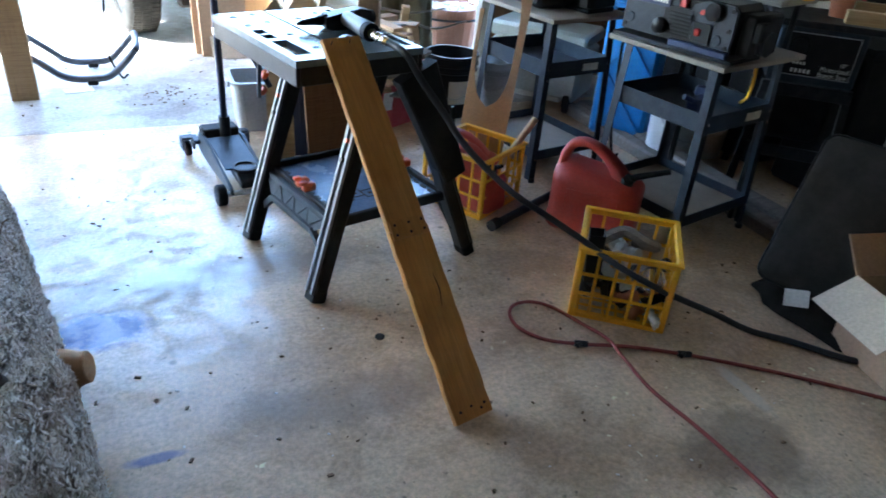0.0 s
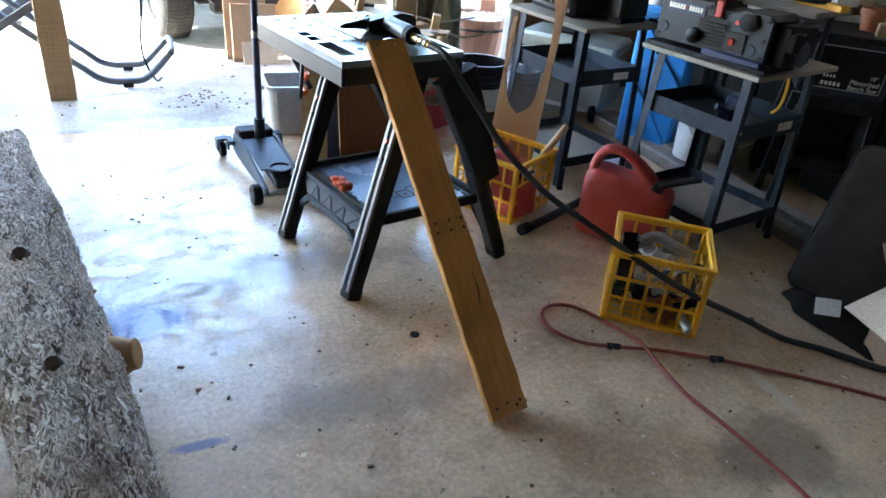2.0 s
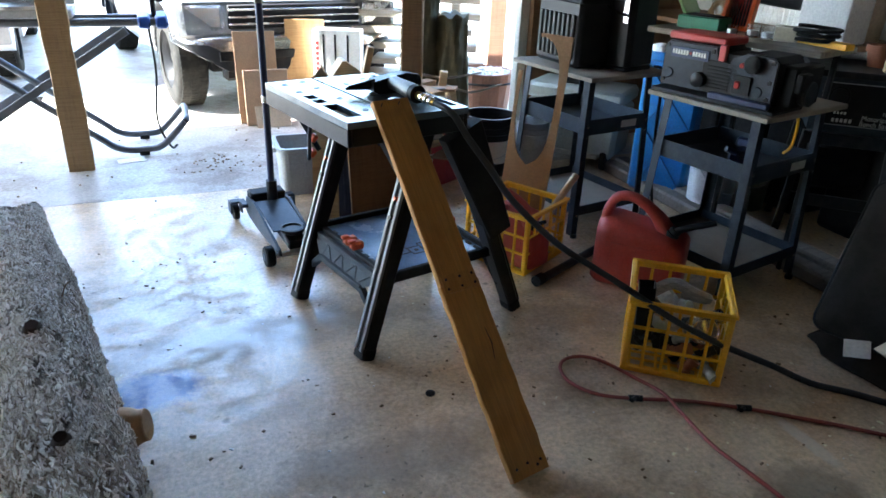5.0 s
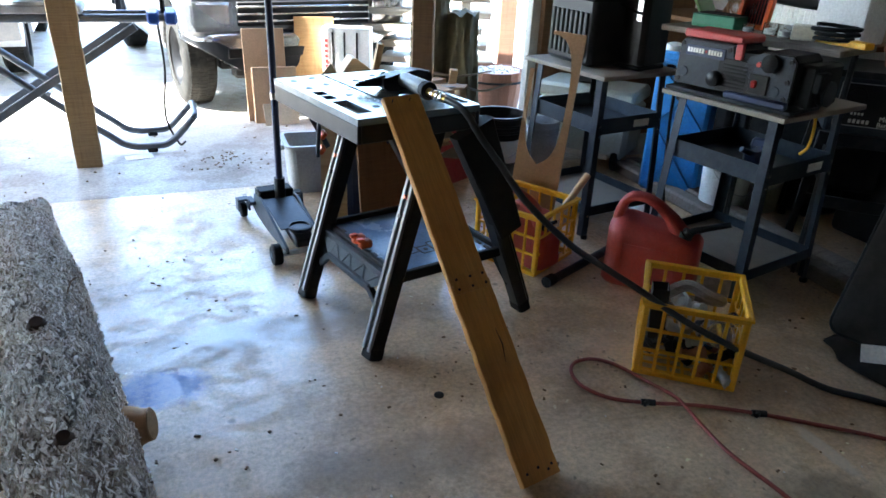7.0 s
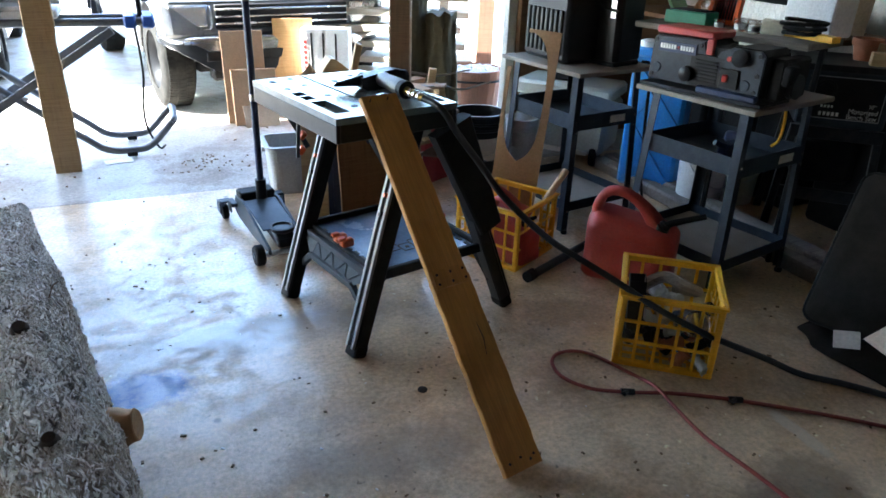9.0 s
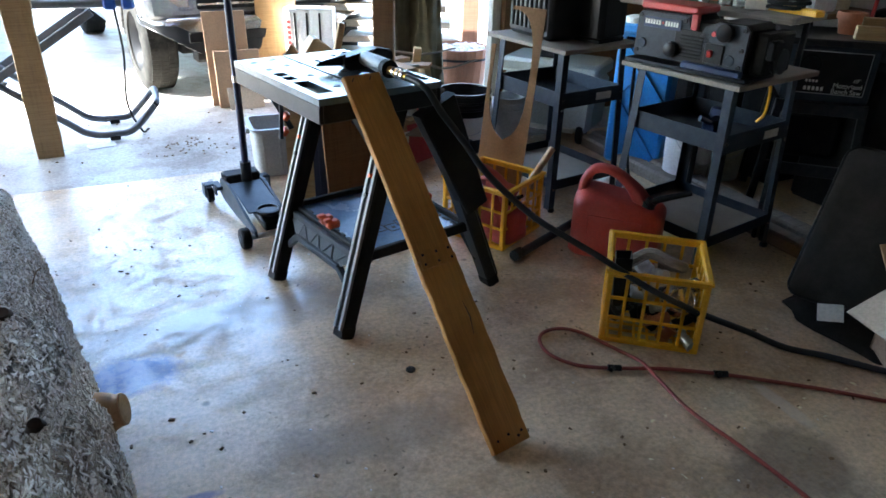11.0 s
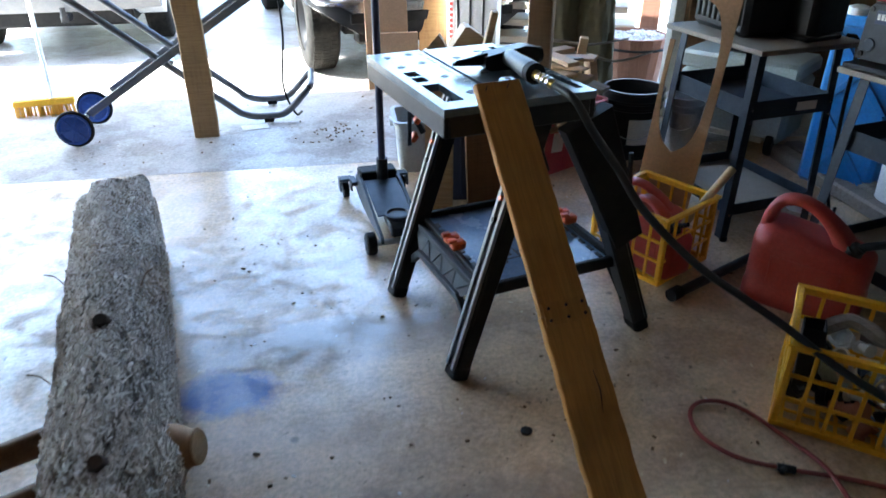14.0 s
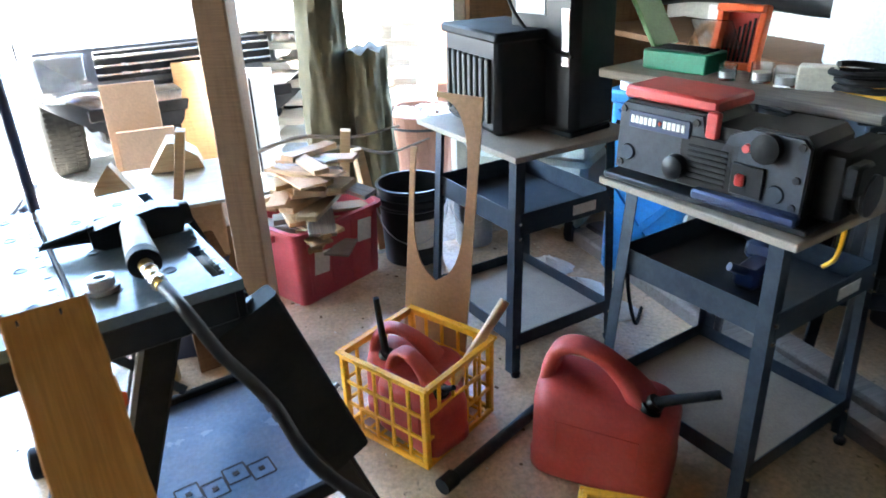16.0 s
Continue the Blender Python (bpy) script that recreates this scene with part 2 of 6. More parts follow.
GALV = plain("galvanised metal", (0.5, 0.51, 0.52), 0.38, 1.0, vary=0.2)
BLACK = plain("black plastic", (0.009, 0.0095, 0.011), 0.36, vary=0.3, dust=0.025)
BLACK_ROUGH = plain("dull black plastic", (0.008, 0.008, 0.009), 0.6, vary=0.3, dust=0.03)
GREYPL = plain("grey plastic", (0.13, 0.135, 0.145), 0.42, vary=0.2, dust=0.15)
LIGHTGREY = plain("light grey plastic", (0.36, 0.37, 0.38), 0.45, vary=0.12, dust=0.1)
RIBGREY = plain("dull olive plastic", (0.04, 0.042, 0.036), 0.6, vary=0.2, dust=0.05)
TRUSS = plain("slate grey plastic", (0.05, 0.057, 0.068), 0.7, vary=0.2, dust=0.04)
RAILGREY = plain("mid grey plastic", (0.2, 0.21, 0.225), 0.42, vary=0.15, dust=0.1)
TOPGREY = plain("workbench resin top", (0.115, 0.155, 0.18), 0.2, vary=0.2, scale=7, dust=0.2)
YELLOW = plain("yellow plastic", (0.85, 0.43, 0.006), 0.42, vary=0.12, dust=0.06)
ORANGE = plain("orange plastic", (0.75, 0.12, 0.02), 0.4, vary=0.1)
RED = plain("faded red plastic", (0.44, 0.05, 0.036), 0.5, vary=0.15, scale=5, dust=0.1)
REDTUB = plain("red tub plastic", (0.45, 0.05, 0.06), 0.45, vary=0.12, dust=0.1)
REDCASE = plain("red plastic", (0.42, 0.03, 0.025), 0.45, vary=0.12, dust=0.07)
BLUE = plain("bright blue plastic", (0.02, 0.2, 0.52), 0.4, vary=0.12, dust=0.08)
NAVY = plain("navy plastic", (0.008, 0.02, 0.07), 0.42, vary=0.15, dust=0.03)
TEAL = plain("dark teal plastic", (0.001, 0.015, 0.017), 0.5, vary=0.15)
BINBLUE = plain("deep blue bin plastic", (0.001, 0.007, 0.045), 0.5, vary=0.15)
GREEN = plain("green plastic", (0.02, 0.22, 0.12), 0.4, vary=0.12)
GREENPAINT = plain("green painted metal", (0.1, 0.24, 0.07), 0.4, vary=0.15)
WHITE = plain("white plastic", (0.75, 0.75, 0.73), 0.5, vary=0.06, dust=0.12)
WALLWHITE = plain("white wall paint", (0.62, 0.61, 0.57), 0.7, vary=0.06, scale=2, dust=0.2)
CEIL = plain("dark unseen ceiling", (0.085, 0.065, 0.05), 0.8, vary=0.12, scale=3)
PAPER = plain("paper label", (0.72, 0.7, 0.64), 0.8, vary=0.1)
RUBBER = plain("tyre rubber", (0.011, 0.0105, 0.0095), 0.8, vary=0.3, dust=0.06, fine=60)
HOSE_BLACK = plain("black hose rubber", (0.014, 0.016, 0.02), 0.45, vary=0.2)
HOSE_RED = plain("red hose rubber", (0.22, 0.035, 0.025), 0.5, vary=0.2)
CLOTH_DARK = plain("dark grey cloth", (0.021, 0.0185, 0.016), 0.9, vary=0.25, dust=0.035, fine=200)
TERRACOTTA = plain("terracotta", (0.36, 0.13, 0.06), 0.7, vary=0.2)
BRASS = plain("brass", (0.5, 0.32, 0.09), 0.3, 1.0, vary=0.2)
CREAM = plain("cream paint", (0.55, 0.53, 0.44), 0.5, vary=0.1, dust=0.2)
CARPAINT = plain("grey car paint", (0.1, 0.105, 0.115), 0.3, 0.3, vary=0.08, dust=0.25)
WHITECAR = plain("white car paint", (0.72, 0.72, 0.7), 0.35, vary=0.05, dust=0.2)
COOLER = plain("cooler plastic", (0.33, 0.36, 0.32), 0.5, vary=0.1, dust=0.2)
CLEAR = glass_mat("clear plastic", (0.9, 0.93, 0.95), 0.2)
LENS = glass_mat("headlight glass", (0.95, 0.97, 1.0), 0.06)
CLEAR_TUB = plain("cloudy plastic", (0.4, 0.41, 0.4), 0.35, vary=0.08)
BLUE_CLEAR = glass_mat("blue-tinted plastic", (0.55, 0.75, 0.95), 0.15)
BLUE_DEEP = plain("deep blue plastic", (0.015, 0.07, 0.32), 0.4, vary=0.12)
PALEBLUE = plain("pale blue plastic", (0.4, 0.52, 0.72), 0.4, vary=0.08)
REDBAND = plain("white print", (0.75, 0.72, 0.7), 0.7, vary=0.05)
PALEWOOD = wood("bleached planks", (0.62, 0.56, 0.46), (0.45, 0.39, 0.3))
CHROME_DULL = plain("dull rim metal", (0.007, 0.007, 0.008), 0.5, 0.2, vary=0.2)
for m_ in (RUBBER, CHROME_DULL, CLOTH_DARK, BINBLUE, TEAL, BLACK_ROUGH, DARKSTEEL, DARKPANEL):
    m_.node_tree.nodes["Principled BSDF"].inputs["Specular IOR Level"].default_value = 0.15
for m_ in (STEEL, PLANERGREY, BLACK, TRUSS, RIBGREY):
    m_.node_tree.nodes["Principled BSDF"].inputs["Specular IOR Level"].default_value = 0.25
SKY_TINT_TRAY = plain("tray plastic with sky tint", (0.12, 0.185, 0.29), 0.24, vary=0.15, dust=0.2)
LEAF = plain("dry leaves", (0.16, 0.1, 0.05), 0.9, vary=0.4)


# ---- mesh helpers ----
class G:
    """Collects verts and faces of one part."""

    def __init__(self):
        self.v, self.f = [], []

    def add(self, verts, faces, m=None):
        k = len(self.v)
        self.v += [tuple(m @ Vector(q)) if m else tuple(q) for q in verts]
        self.f += [tuple(k + i for i in f) for f in faces]
        return self

    def box(self, size, at=(0, 0, 0), rot=(0, 0, 0), ch=0.004, taper=1.0):
        """A chamfered box; its middle at `at`; taper scales the top."""
        h = [s / 2 for s in size]
        ch = min(ch, *[q * 0.45 for q in h])
        v, idx = [], {}
        for sx in (-1, 1):
            for sy in (-1, 1):
                for sz in (-1, 1):
                    k = taper if sz > 0 else 1.0
                    for ax in range(3):
                        q = [h[0] - ch, h[1] - ch, h[2] - ch]
                        q[ax] = h[ax]
                        idx[(sx, sy, sz, ax)] = len(v)
                        v.append((sx * q[0] * k, sy * q[1] * k, sz * q[2]))
        f = []
        for ax in range(3):
            o = [i for i in range(3) if i != ax]
            for s in (-1, 1):
                ring = []
                for a, b in ((-1, -1), (1, -1), (1, 1), (-1, 1)):
                    c = [0, 0, 0]
                    c[ax], c[o[0]], c[o[1]] = s, a, b
                    ring.append(idx[(*c, ax)])
                f.append(ring)
            for a in (-1, 1):
                for b in (-1, 1):
                    c0, c1 = [0, 0, 0], [0, 0, 0]
                    c0[ax], c1[ax] = -1, 1
                    for c in (c0, c1):
                        c[o[0]], c[o[1]] = a, b
                    f.append([idx[(*c0, o[0])], idx[(*c1, o[0])], idx[(*c1, o[1])], idx[(*c0, o[1])]])
        for sx in (-1, 1):
            for sy in (-1, 1):
                for sz in (-1, 1):
                    f.append([idx[(sx, sy, sz, i)] for i in range(3)])
        return self.add(v, f, pose(*at, *rot))

    def loft(self, rings, cap=True, closed=False):
        """Joins rings of equal length, given as lists of points."""
        n = len(rings[0])
        v = [q for r in rings for q in r]
        f = []
        for i in range(len(rings) - (0 if closed else 1)):
            j = (i + 1) % len(rings)
            f += [(i * n + a, i * n + (a + 1) % n, j * n + (a + 1) % n, j * n + a) for a in range(n)]
        if cap and not closed:
            f += [tuple(range(n))[::-1], tuple((len(rings) - 1) * n + a for a in range(n))]
        return self.add(v, f)

    def tube(self, pts, r=0.01, seg=10, r1=None, closed=False):
        """A round tube through points; r may be a list."""
        pts = [Vector(q) for q in pts]
        n = len(pts)
        rad = r if isinstance(r, (list, tuple)) else [r + ((r1 if r1 is not None else r) - r) * i / max(1, n - 1) for i in range(n)]
        rings, up = [], None
        for i, q in enumerate(pts):
            a = pts[(i - 1) % n] if closed or i else q
            b = pts[(i + 1) % n] if closed or i < n - 1 else q
            d = (b - a).normalized()
            if up is None:
                up = Vector((0, 0, 1)) if abs(d.z) < 0.9 else Vector((1, 0, 0))
            side = d.cross(up).normalized()
            up = side.cross(d).normalized()
            rings.append([q + rad[i] * (math.cos(t) * side + math.sin(t) * up) for t in [2 * math.pi * k / seg for k in range(seg)]])
        return self.loft(rings, closed=closed)

    def bar(self, a, b, wide, thick, up=(0, 0, 1), wide1=None, thick1=None):
        """A straight bar of rectangular section from a to b."""
        a, b = Vector(a), Vector(b)
        d = (b - a).normalized()
        side = d.cross(Vector(up)).normalized()
        top = side.cross(d).normalized()
        rings = []
        for q, w, t in ((a, wide, thick), (b, wide1 or wide, thick1 or thick)):
            c = 0.12 * min(w, t)
            rings.append([q + side * sx + top * sy for sx, sy in ((-w / 2 + c, -t / 2), (w / 2 - c, -t / 2), (w / 2, -t / 2 + c), (w / 2, t / 2 - c), (w / 2 - c, t / 2), (-w / 2 + c, t / 2), (-w / 2, t / 2 - c), (-w / 2, -t / 2 + c))])
        return self.loft(rings)

    def lathe(self, profile, seg=28, m=None, cap=True):
        """Turns a profile of (radius, z) round the z axis."""
        v, f = [], []
        for rr, z in profile:
            v += [(rr * math.cos(t), rr * math.sin(t), z) for t in [2 * math.pi * k / seg for k in range(seg)]]
        for i in range(len(profile) - 1):
            f += [(i * seg + a, i * seg + (a + 1) % seg, (i + 1) * seg + (a + 1) % seg, (i + 1) * seg + a) for a in range(seg)]
        if cap and profile[0][0] > 1e-6:
            f.append(tuple(range(seg))[::-1])
        if cap and profile[-1][0] > 1e-6:
            f.append(tuple((len(profile) - 1) * seg + a for a in range(seg)))
        return self.add(v, f, m)

    def prism(self, outline, depth, m=None):
        """An outline of (x, z) points given depth along y."""
        n = len(outline)
        v = [(x, -depth / 2, z) for x, z in outline] + [(x, depth / 2, z) for x, z in outline]
        f = [tuple(range(n)), tuple(range(n, 2 * n))[::-1]] + [(i, i + n, (i + 1) % n + n, (i + 1) % n) for i in range(n)]
        return self.add(v, f, m)


def mesh_of(g, mat, smooth=38):
    me = bpy.data.meshes.new("mesh")
    me.from_pydata(g.v, [], g.f)
    bm = bmesh.new()
    bm.from_mesh(me)
    bmesh.ops.recalc_face_normals(bm, faces=bm.faces)
    bm.to_mesh(me)
    bm.free()
    me.materials.append(mat)
    if smooth:
        me.shade_smooth()
        me.set_sharp_from_angle(angle=radians(smooth))
    return me


def part(name, g, mat, parent, label="", smooth=38):
    ob = new(name, mesh_of(g, mat, smooth))
    ob.parent = parent
    if label:
        ob["label"] = label
    return ob


def thing(name, m, label, category, group="", kind=""):
    ob = new(name)
    ob.empty_display_size = 0.05
    ob.matrix_world = m
    return tagged(ob, label, category, group, kind)


def single(name, g, mat, m, label, category, group="", kind="", smooth=38):
    ob = new(name, mesh_of(g, mat, smooth))
    ob.matrix_world = m
    return tagged(ob, label, category, group, kind)


def rrect(w, d, r, z, cx=0.0, cy=0.0, n=5):
    """A rounded rectangle as a ring at height z."""
    out = []
    for qx, qy, a0 in ((1, 1, 0), (-1, 1, 90), (-1, -1, 180), (1, -1, 270)):
        for k in range(n):
            t = radians(a0 + 90 * k / (n - 1))
            out.append((cx + qx * (w / 2 - r) + r * math.cos(t), cy + qy * (d / 2 - r) + r * math.sin(t), z))
    return out


def curve_pts(pts, steps=8):
    """A smooth line through points."""
    pts = [Vector(q) for q in pts]
    ext = [2 * pts[0] - pts[1]] + pts + [2 * pts[-1] - pts[-2]]
    out = []
    for i in range(1, len(ext) - 2):
        a, b, c, d = ext[i - 1:i + 3]
        for k in range(steps):
            t = k / steps
            out.append(0.5 * ((2 * b) + (c - a) * t + (2 * a - 5 * b + 4 * c - d) * t * t + (3 * b - a - 3 * c + d) * t ** 3))
    return out + [pts[-1]]

# ---- structure ----
def slab(name, u0, u1, w0, w1, z0, z1, mat, label, category, ch=0.004):
    g = G().box((u1 - u0, w1 - w0, z1 - z0), ((u0 + u1) / 2, (w0 + w1) / 2, (z0 + z1) / 2), ch=ch)
    return single(name, g, mat, B(0, 0), label, category, kind="structure", smooth=0)


g = G().add([(-400, -400, 0), (400, -400, 0), (400, 400, 0), (-400, 400, 0)], [(0, 1, 2, 3)])
single("ground", g, DRIVE, pose(0, 0, -0.012), "pale concrete driveway ground in sunlight", "ground", kind="structure", smooth=0)
slab("floor", -4.2, 4.4, -3.2, 3.85, -0.2, 0.0, CONCRETE, "stained concrete garage floor slab with worn patches", "floor")
slab("pavement", -6.0, 6.0, 3.858, 4.62, -0.2, -0.004, DRIVE, "concrete apron strip in front of the garage", "pavement")
slab("wall_right", 4.25, 4.37, -3.2, 4.42, 0.0, 2.5, WALLWHITE, "white painted garage side wall", "wall")
slab("wall_back", -4.2, 4.37, -3.32, -3.2, 0.0, 2.5, DARKPANEL, "unseen back wall added, dark to cut bounced light", "wall")
slab("wall_front", 3.02, 4.25, 4.3, 4.42, 0.0, 2.5, DARKPANEL, "dark wooden wall beside the garage opening", "wall")
slab("wall_left", -2.72, -2.6, -3.2, 3.84, 0.0, 2.5, DARKPANEL, "unseen dark side wall added to block light from the left", "wall")
slab("ceiling", -3.9, 4.5, -3.4, 5.7, 2.5, 2.62, CEIL, "unseen ceiling added to shade the garage, dark to cut bounced light", "ceiling")
slab("trim", 2.95, 3.015, 4.34, 4.42, 0.0, 2.5, CREAM, "cream door frame board beside the opening", "trim")


def post(name, m, wide, deep, high, mat, label, worn=0.0):
    """A timber post; worn gives it a wavy edge."""
    rng = random.Random(name + str(wide))
    rings, n = [], 24
    for i in range(n + 1):
        z = high * i / n
        e = worn * (rng.random() - 0.4)
        f = worn * (rng.random() - 0.6)
        c = 0.005
        x0, x1, y0, y1 = -wide / 2 - f, wide / 2 + e, -deep / 2, deep / 2
        rings.append([(x0 + c, y0, z), (x1 - c, y0, z), (x1, y0 + c, z), (x1, y1 - c, z), (x1 - c, y1, z), (x0 + c, y1, z), (x0, y1 - c, z), (x0, y0 + c, z)])
    return single(name, G().loft(rings), mat, m, label, "post", kind="structure")


POST2 = (-0.42, 3.39)
post("post_1", pose(-2.535, 3.635, -0.006, 0, 0, 38), 0.14, 0.04, 2.51, POST_PALE, "pale rough-sawn timber post on the apron", worn=0.012)
post("post_2", pose(*POST2, 0, 0, 0, 12), 0.09, 0.09, 2.5, POST, "square brown timber post behind the workbench")
post("post_3", pose(-0.66, 6.6, -0.012, 0, 0, 15), 0.14, 0.14, 3.0, REDWOOD, "reddish timber post by the yard")

# weathered timbers along the wall
for i, (u0, du) in enumerate(((3.22, 0.09), (3.32, 0.1))):
    h_ = 0.07 + 0.015 * i
    single("floor_timber", G().box((du, 2.35, h_), (u0 + du / 2, 2.4, h_ / 2), rot=(0, 0, 1.0 * i), ch=0.012), GREYWOOD, B(0, 0), "weathered grey timber lying on the floor by the wall", "timber", group="floor timbers")

# ---- workbench ----
BENCH = pose(-0.285, 2.324, 0, 0, 0, 50.5)


def workbench():
    t = thing("folding_workbench", BENCH, "black and grey folding workbench with splayed legs and tray", "workbench")
    top = 0.838

    def plate(name, x0, x1, holes):
        """A resin jaw with an apron and pockets through its top."""
        y0, y1 = 0.0, 0.645
        xs = sorted({x0, x1, *[h[0] for h in holes], *[h[1] for h in holes]})
        ys = sorted({y0, y1, *[h[2] for h in holes], *[h[3] for h in holes]})
        nx, ny = len(xs), len(ys)
        solid = lambda i, j: 0 <= i < nx - 1 and 0 <= j < ny - 1 and not any(h[0] <= xs[i] < h[1] and h[2] <= ys[j] < h[3] for h in holes)
        at = lambda i, j, low: (i * ny + j) * 2 + low
        v = [(x, y, top - 0.022 * low) for x in xs for y in ys for low in (0, 1)]
        f = []
        for i in range(nx - 1):
            for j in range(ny - 1):
                if not solid(i, j):
                    continue
                f.append((at(i, j, 0), at(i + 1, j, 0), at(i + 1, j + 1, 0), at(i, j + 1, 0)))
                f.append((at(i, j + 1, 1), at(i + 1, j + 1, 1), at(i + 1, j, 1), at(i, j, 1)))
                for di, dj, a, b in ((-1, 0, (i, j + 1), (i, j)), (1, 0, (i + 1, j), (i + 1, j + 1)), (0, -1, (i, j), (i + 1, j)), (0, 1, (i + 1, j + 1), (i, j + 1))):
                    if not solid(i + di, j + dj):
                        f.append((at(*a, 1), at(*b, 1), at(*b, 0), at(*a, 0)))
        jaw = part(name, G().add(v, f), TOPGREY, t, smooth=0)
        for h in holes:
            part("pocket", G().box((h[1] - h[0] + 0.01, h[3] - h[2] + 0.01, 0.004), ((h[0] + h[1]) / 2, (h[2] + h[3]) / 2, top - 0.05), ch=0.0005), BLACK, jaw, smooth=0)
        g = G()
        for a in (x0 + 0.008, x1 - 0.008):
            g.box((0.016, y1 - y0, 0.058), (a, (y0 + y1) / 2, top - 0.022 - 0.029), ch=0.003)
        for b in (y0 + 0.008, y1 - 0.008):
            g.box((x1 - x0 - 0.032, 0.016, 0.058), ((x0 + x1) / 2, b, top - 0.022 - 0.029), ch=0.003)
        part("apron", g, BLACK, jaw, "black ribbed apron", smooth=0)
        return jaw

    left = plate("front_jaw", 0.0, 0.185, [(0.03, 0.07, 0.33, 0.385), (0.03, 0.07, 0.265, 0.318), (0.03, 0.085, 0.06, 0.235)])
    right = plate("rear_jaw", 0.197, 0.458, [(0.415, 0.44, 0.04, 0.2), (0.415, 0.44, 0.42, 0.6)])
    for jaw, spots in ((left, ((0.13, 0.12), (0.13, 0.3), (0.13, 0.48), (0.13, 0.6), (0.05, 0.45), (0.05, 0.58))), (right, ((0.26, 0.1), (0.26, 0.3), (0.26, 0.5), (0.36, 0.12), (0.36, 0.34), (0.36, 0.56)))):
        for x, y in spots:
            part("dog_hole", G().lathe([(0.013, 0), (0.013, 0.0015), (0.0095, 0.0015), (0.0095, 0.0005), (0, 0.0005)], 14, pose(x, y, top)), BLACK, jaw)
        x0, x1 = (0.0, 0.185) if jaw is left else (0.197, 0.458)
        g = G()
        for y in [0.03 + 0.029 * i for i in range(21)]:
            g.box((0.003, 0.004, 0.0015), (x1 - 0.012, y, top + 0.0004), ch=0.0003)
            if y % 0.058 < 0.03:
                g.box((0.012, 0.003, 0.0015), (x1 - 0.018, y, top + 0.0004), ch=0.0003)
        part("scale_mark", g, LIGHTGREY, jaw, "raised ruler marks", smooth=0)["kind"] = "stuff"

    feet = {}
    for key, (fx, fy), (tx, ty) in (("a", (0.03, -0.025), (0.31, 0.05)), ("b", (0.02, 0.49), (0.31, 0.56)), ("c", (0.71, -0.025), (0.44, 0.05)), ("d", (0.71, 0.5), (0.44, 0.56))):
        foot, head = Vector((fx, fy, 0.0)), Vector((tx, ty, 0.765))
        feet[key] = (foot, head)
        d = (head - foot).normalized()
        inner = 1 if key in "ab" else -1
        leg_g = G().bar(foot + d * 0.006, head, 0.05, 0.062, up=(0, 1, 0), wide1=0.06, thick1=0.07)
        leg = part("leg", leg_g, BLACK if key in "cd" else BLACK_ROUGH, t)
        n = Vector((-inner, 0, 0))
        n = (n - d * n.dot(d)).normalized()
        g = G()
        for o in (-0.017, 0.017):
            g.bar(foot + d * 0.03 + n * 0.026 + Vector((0, o, 0)), head + n * 0.031 + Vector((0, o, 0)), 0.016, 0.018, up=n)
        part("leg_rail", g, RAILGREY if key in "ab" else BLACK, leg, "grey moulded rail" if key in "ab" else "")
        part("foot", G().bar(foot - d * 0.0, foot + d * 0.04, 0.055, 0.067, up=(0, 1, 0)), BLACK_ROUGH, leg)
        side = Vector((0, -1 if key in "ac" else 1, 0))
        for k in (0.62, 0.7):
            q = foot.lerp(head, k) + n * 0.032
            part("latch_button", G().tube([q, q + n * 0.012], 0.008, 8), ORANGE if k > 0.65 else DARKSTEEL, leg)
        if key in "cd":
            wing = G()
            a0, a1 = foot.lerp(head, 0.45) + side * 0.02, foot.lerp(head, 0.99) + side * 0.028
            wing.bar(a0 + n * 0.03, a1 + n * 0.0, 0.1, 0.06, up=(0, 1, 0), wide1=0.16, thick1=0.06)
            part("fold_panel", wing, BLACK_ROUGH, leg, "black folded side panel")
            part("bolt", G().tube([a0.lerp(a1, 0.35) + n * 0.08, a0.lerp(a1, 0.35) + n * 0.094], 0.012, 8), CHROME, leg)
    # end trusses between the legs of each side
    for ka, kb in (("a", "b"), ("c", "d")):
        fa, ha = feet[ka]
        fb, hb = feet[kb]
        p0, p1 = fa.lerp(ha, 0.34), fb.lerp(hb, 0.34)
        q0, q1 = fa.lerp(ha, 0.22), fb.lerp(hb, 0.22)
        g = G()
        g.bar(p0, p1, 0.022, 0.03)
        mid0, mid1 = q0.lerp(q1, 0.2) + Vector((0, 0, 0.035)), q0.lerp(q1, 0.8) + Vector((0, 0, 0.035))
        for s, e in ((q0 - Vector((0, 0, 0.05)), mid0), (mid0, mid1), (mid1, q1 - Vector((0, 0, 0.05)))):
            g.bar(s, e, 0.022, 0.026)
        web = 7
        for i in range(web):
            a = mid0.lerp(mid1, i / web) if i % 2 else p0.lerp(p1, 0.12 + 0.76 * i / web)
            b = p0.lerp(p1, 0.12 + 0.76 * (i + 1) / web) if i % 2 else mid0.lerp(mid1, (i + 1) / web)
            g.bar(a, b, 0.016, 0.012)
        sheet = [p0, p1, mid1, mid0]
        off = Vector((0.006, 0, 0))
        g.add([q + off for q in sheet] + [q - off for q in sheet], [(0, 1, 2, 3), (7, 6, 5, 4), (0, 4, 5, 1), (1, 5, 6, 2), (2, 6, 7, 3), (3, 7, 4, 0)])
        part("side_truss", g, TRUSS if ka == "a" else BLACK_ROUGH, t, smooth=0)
    # tray
    zt = 0.262
    g = G().box((0.47, 0.52, 0.014), (0.37, 0.265, zt), ch=0.004)
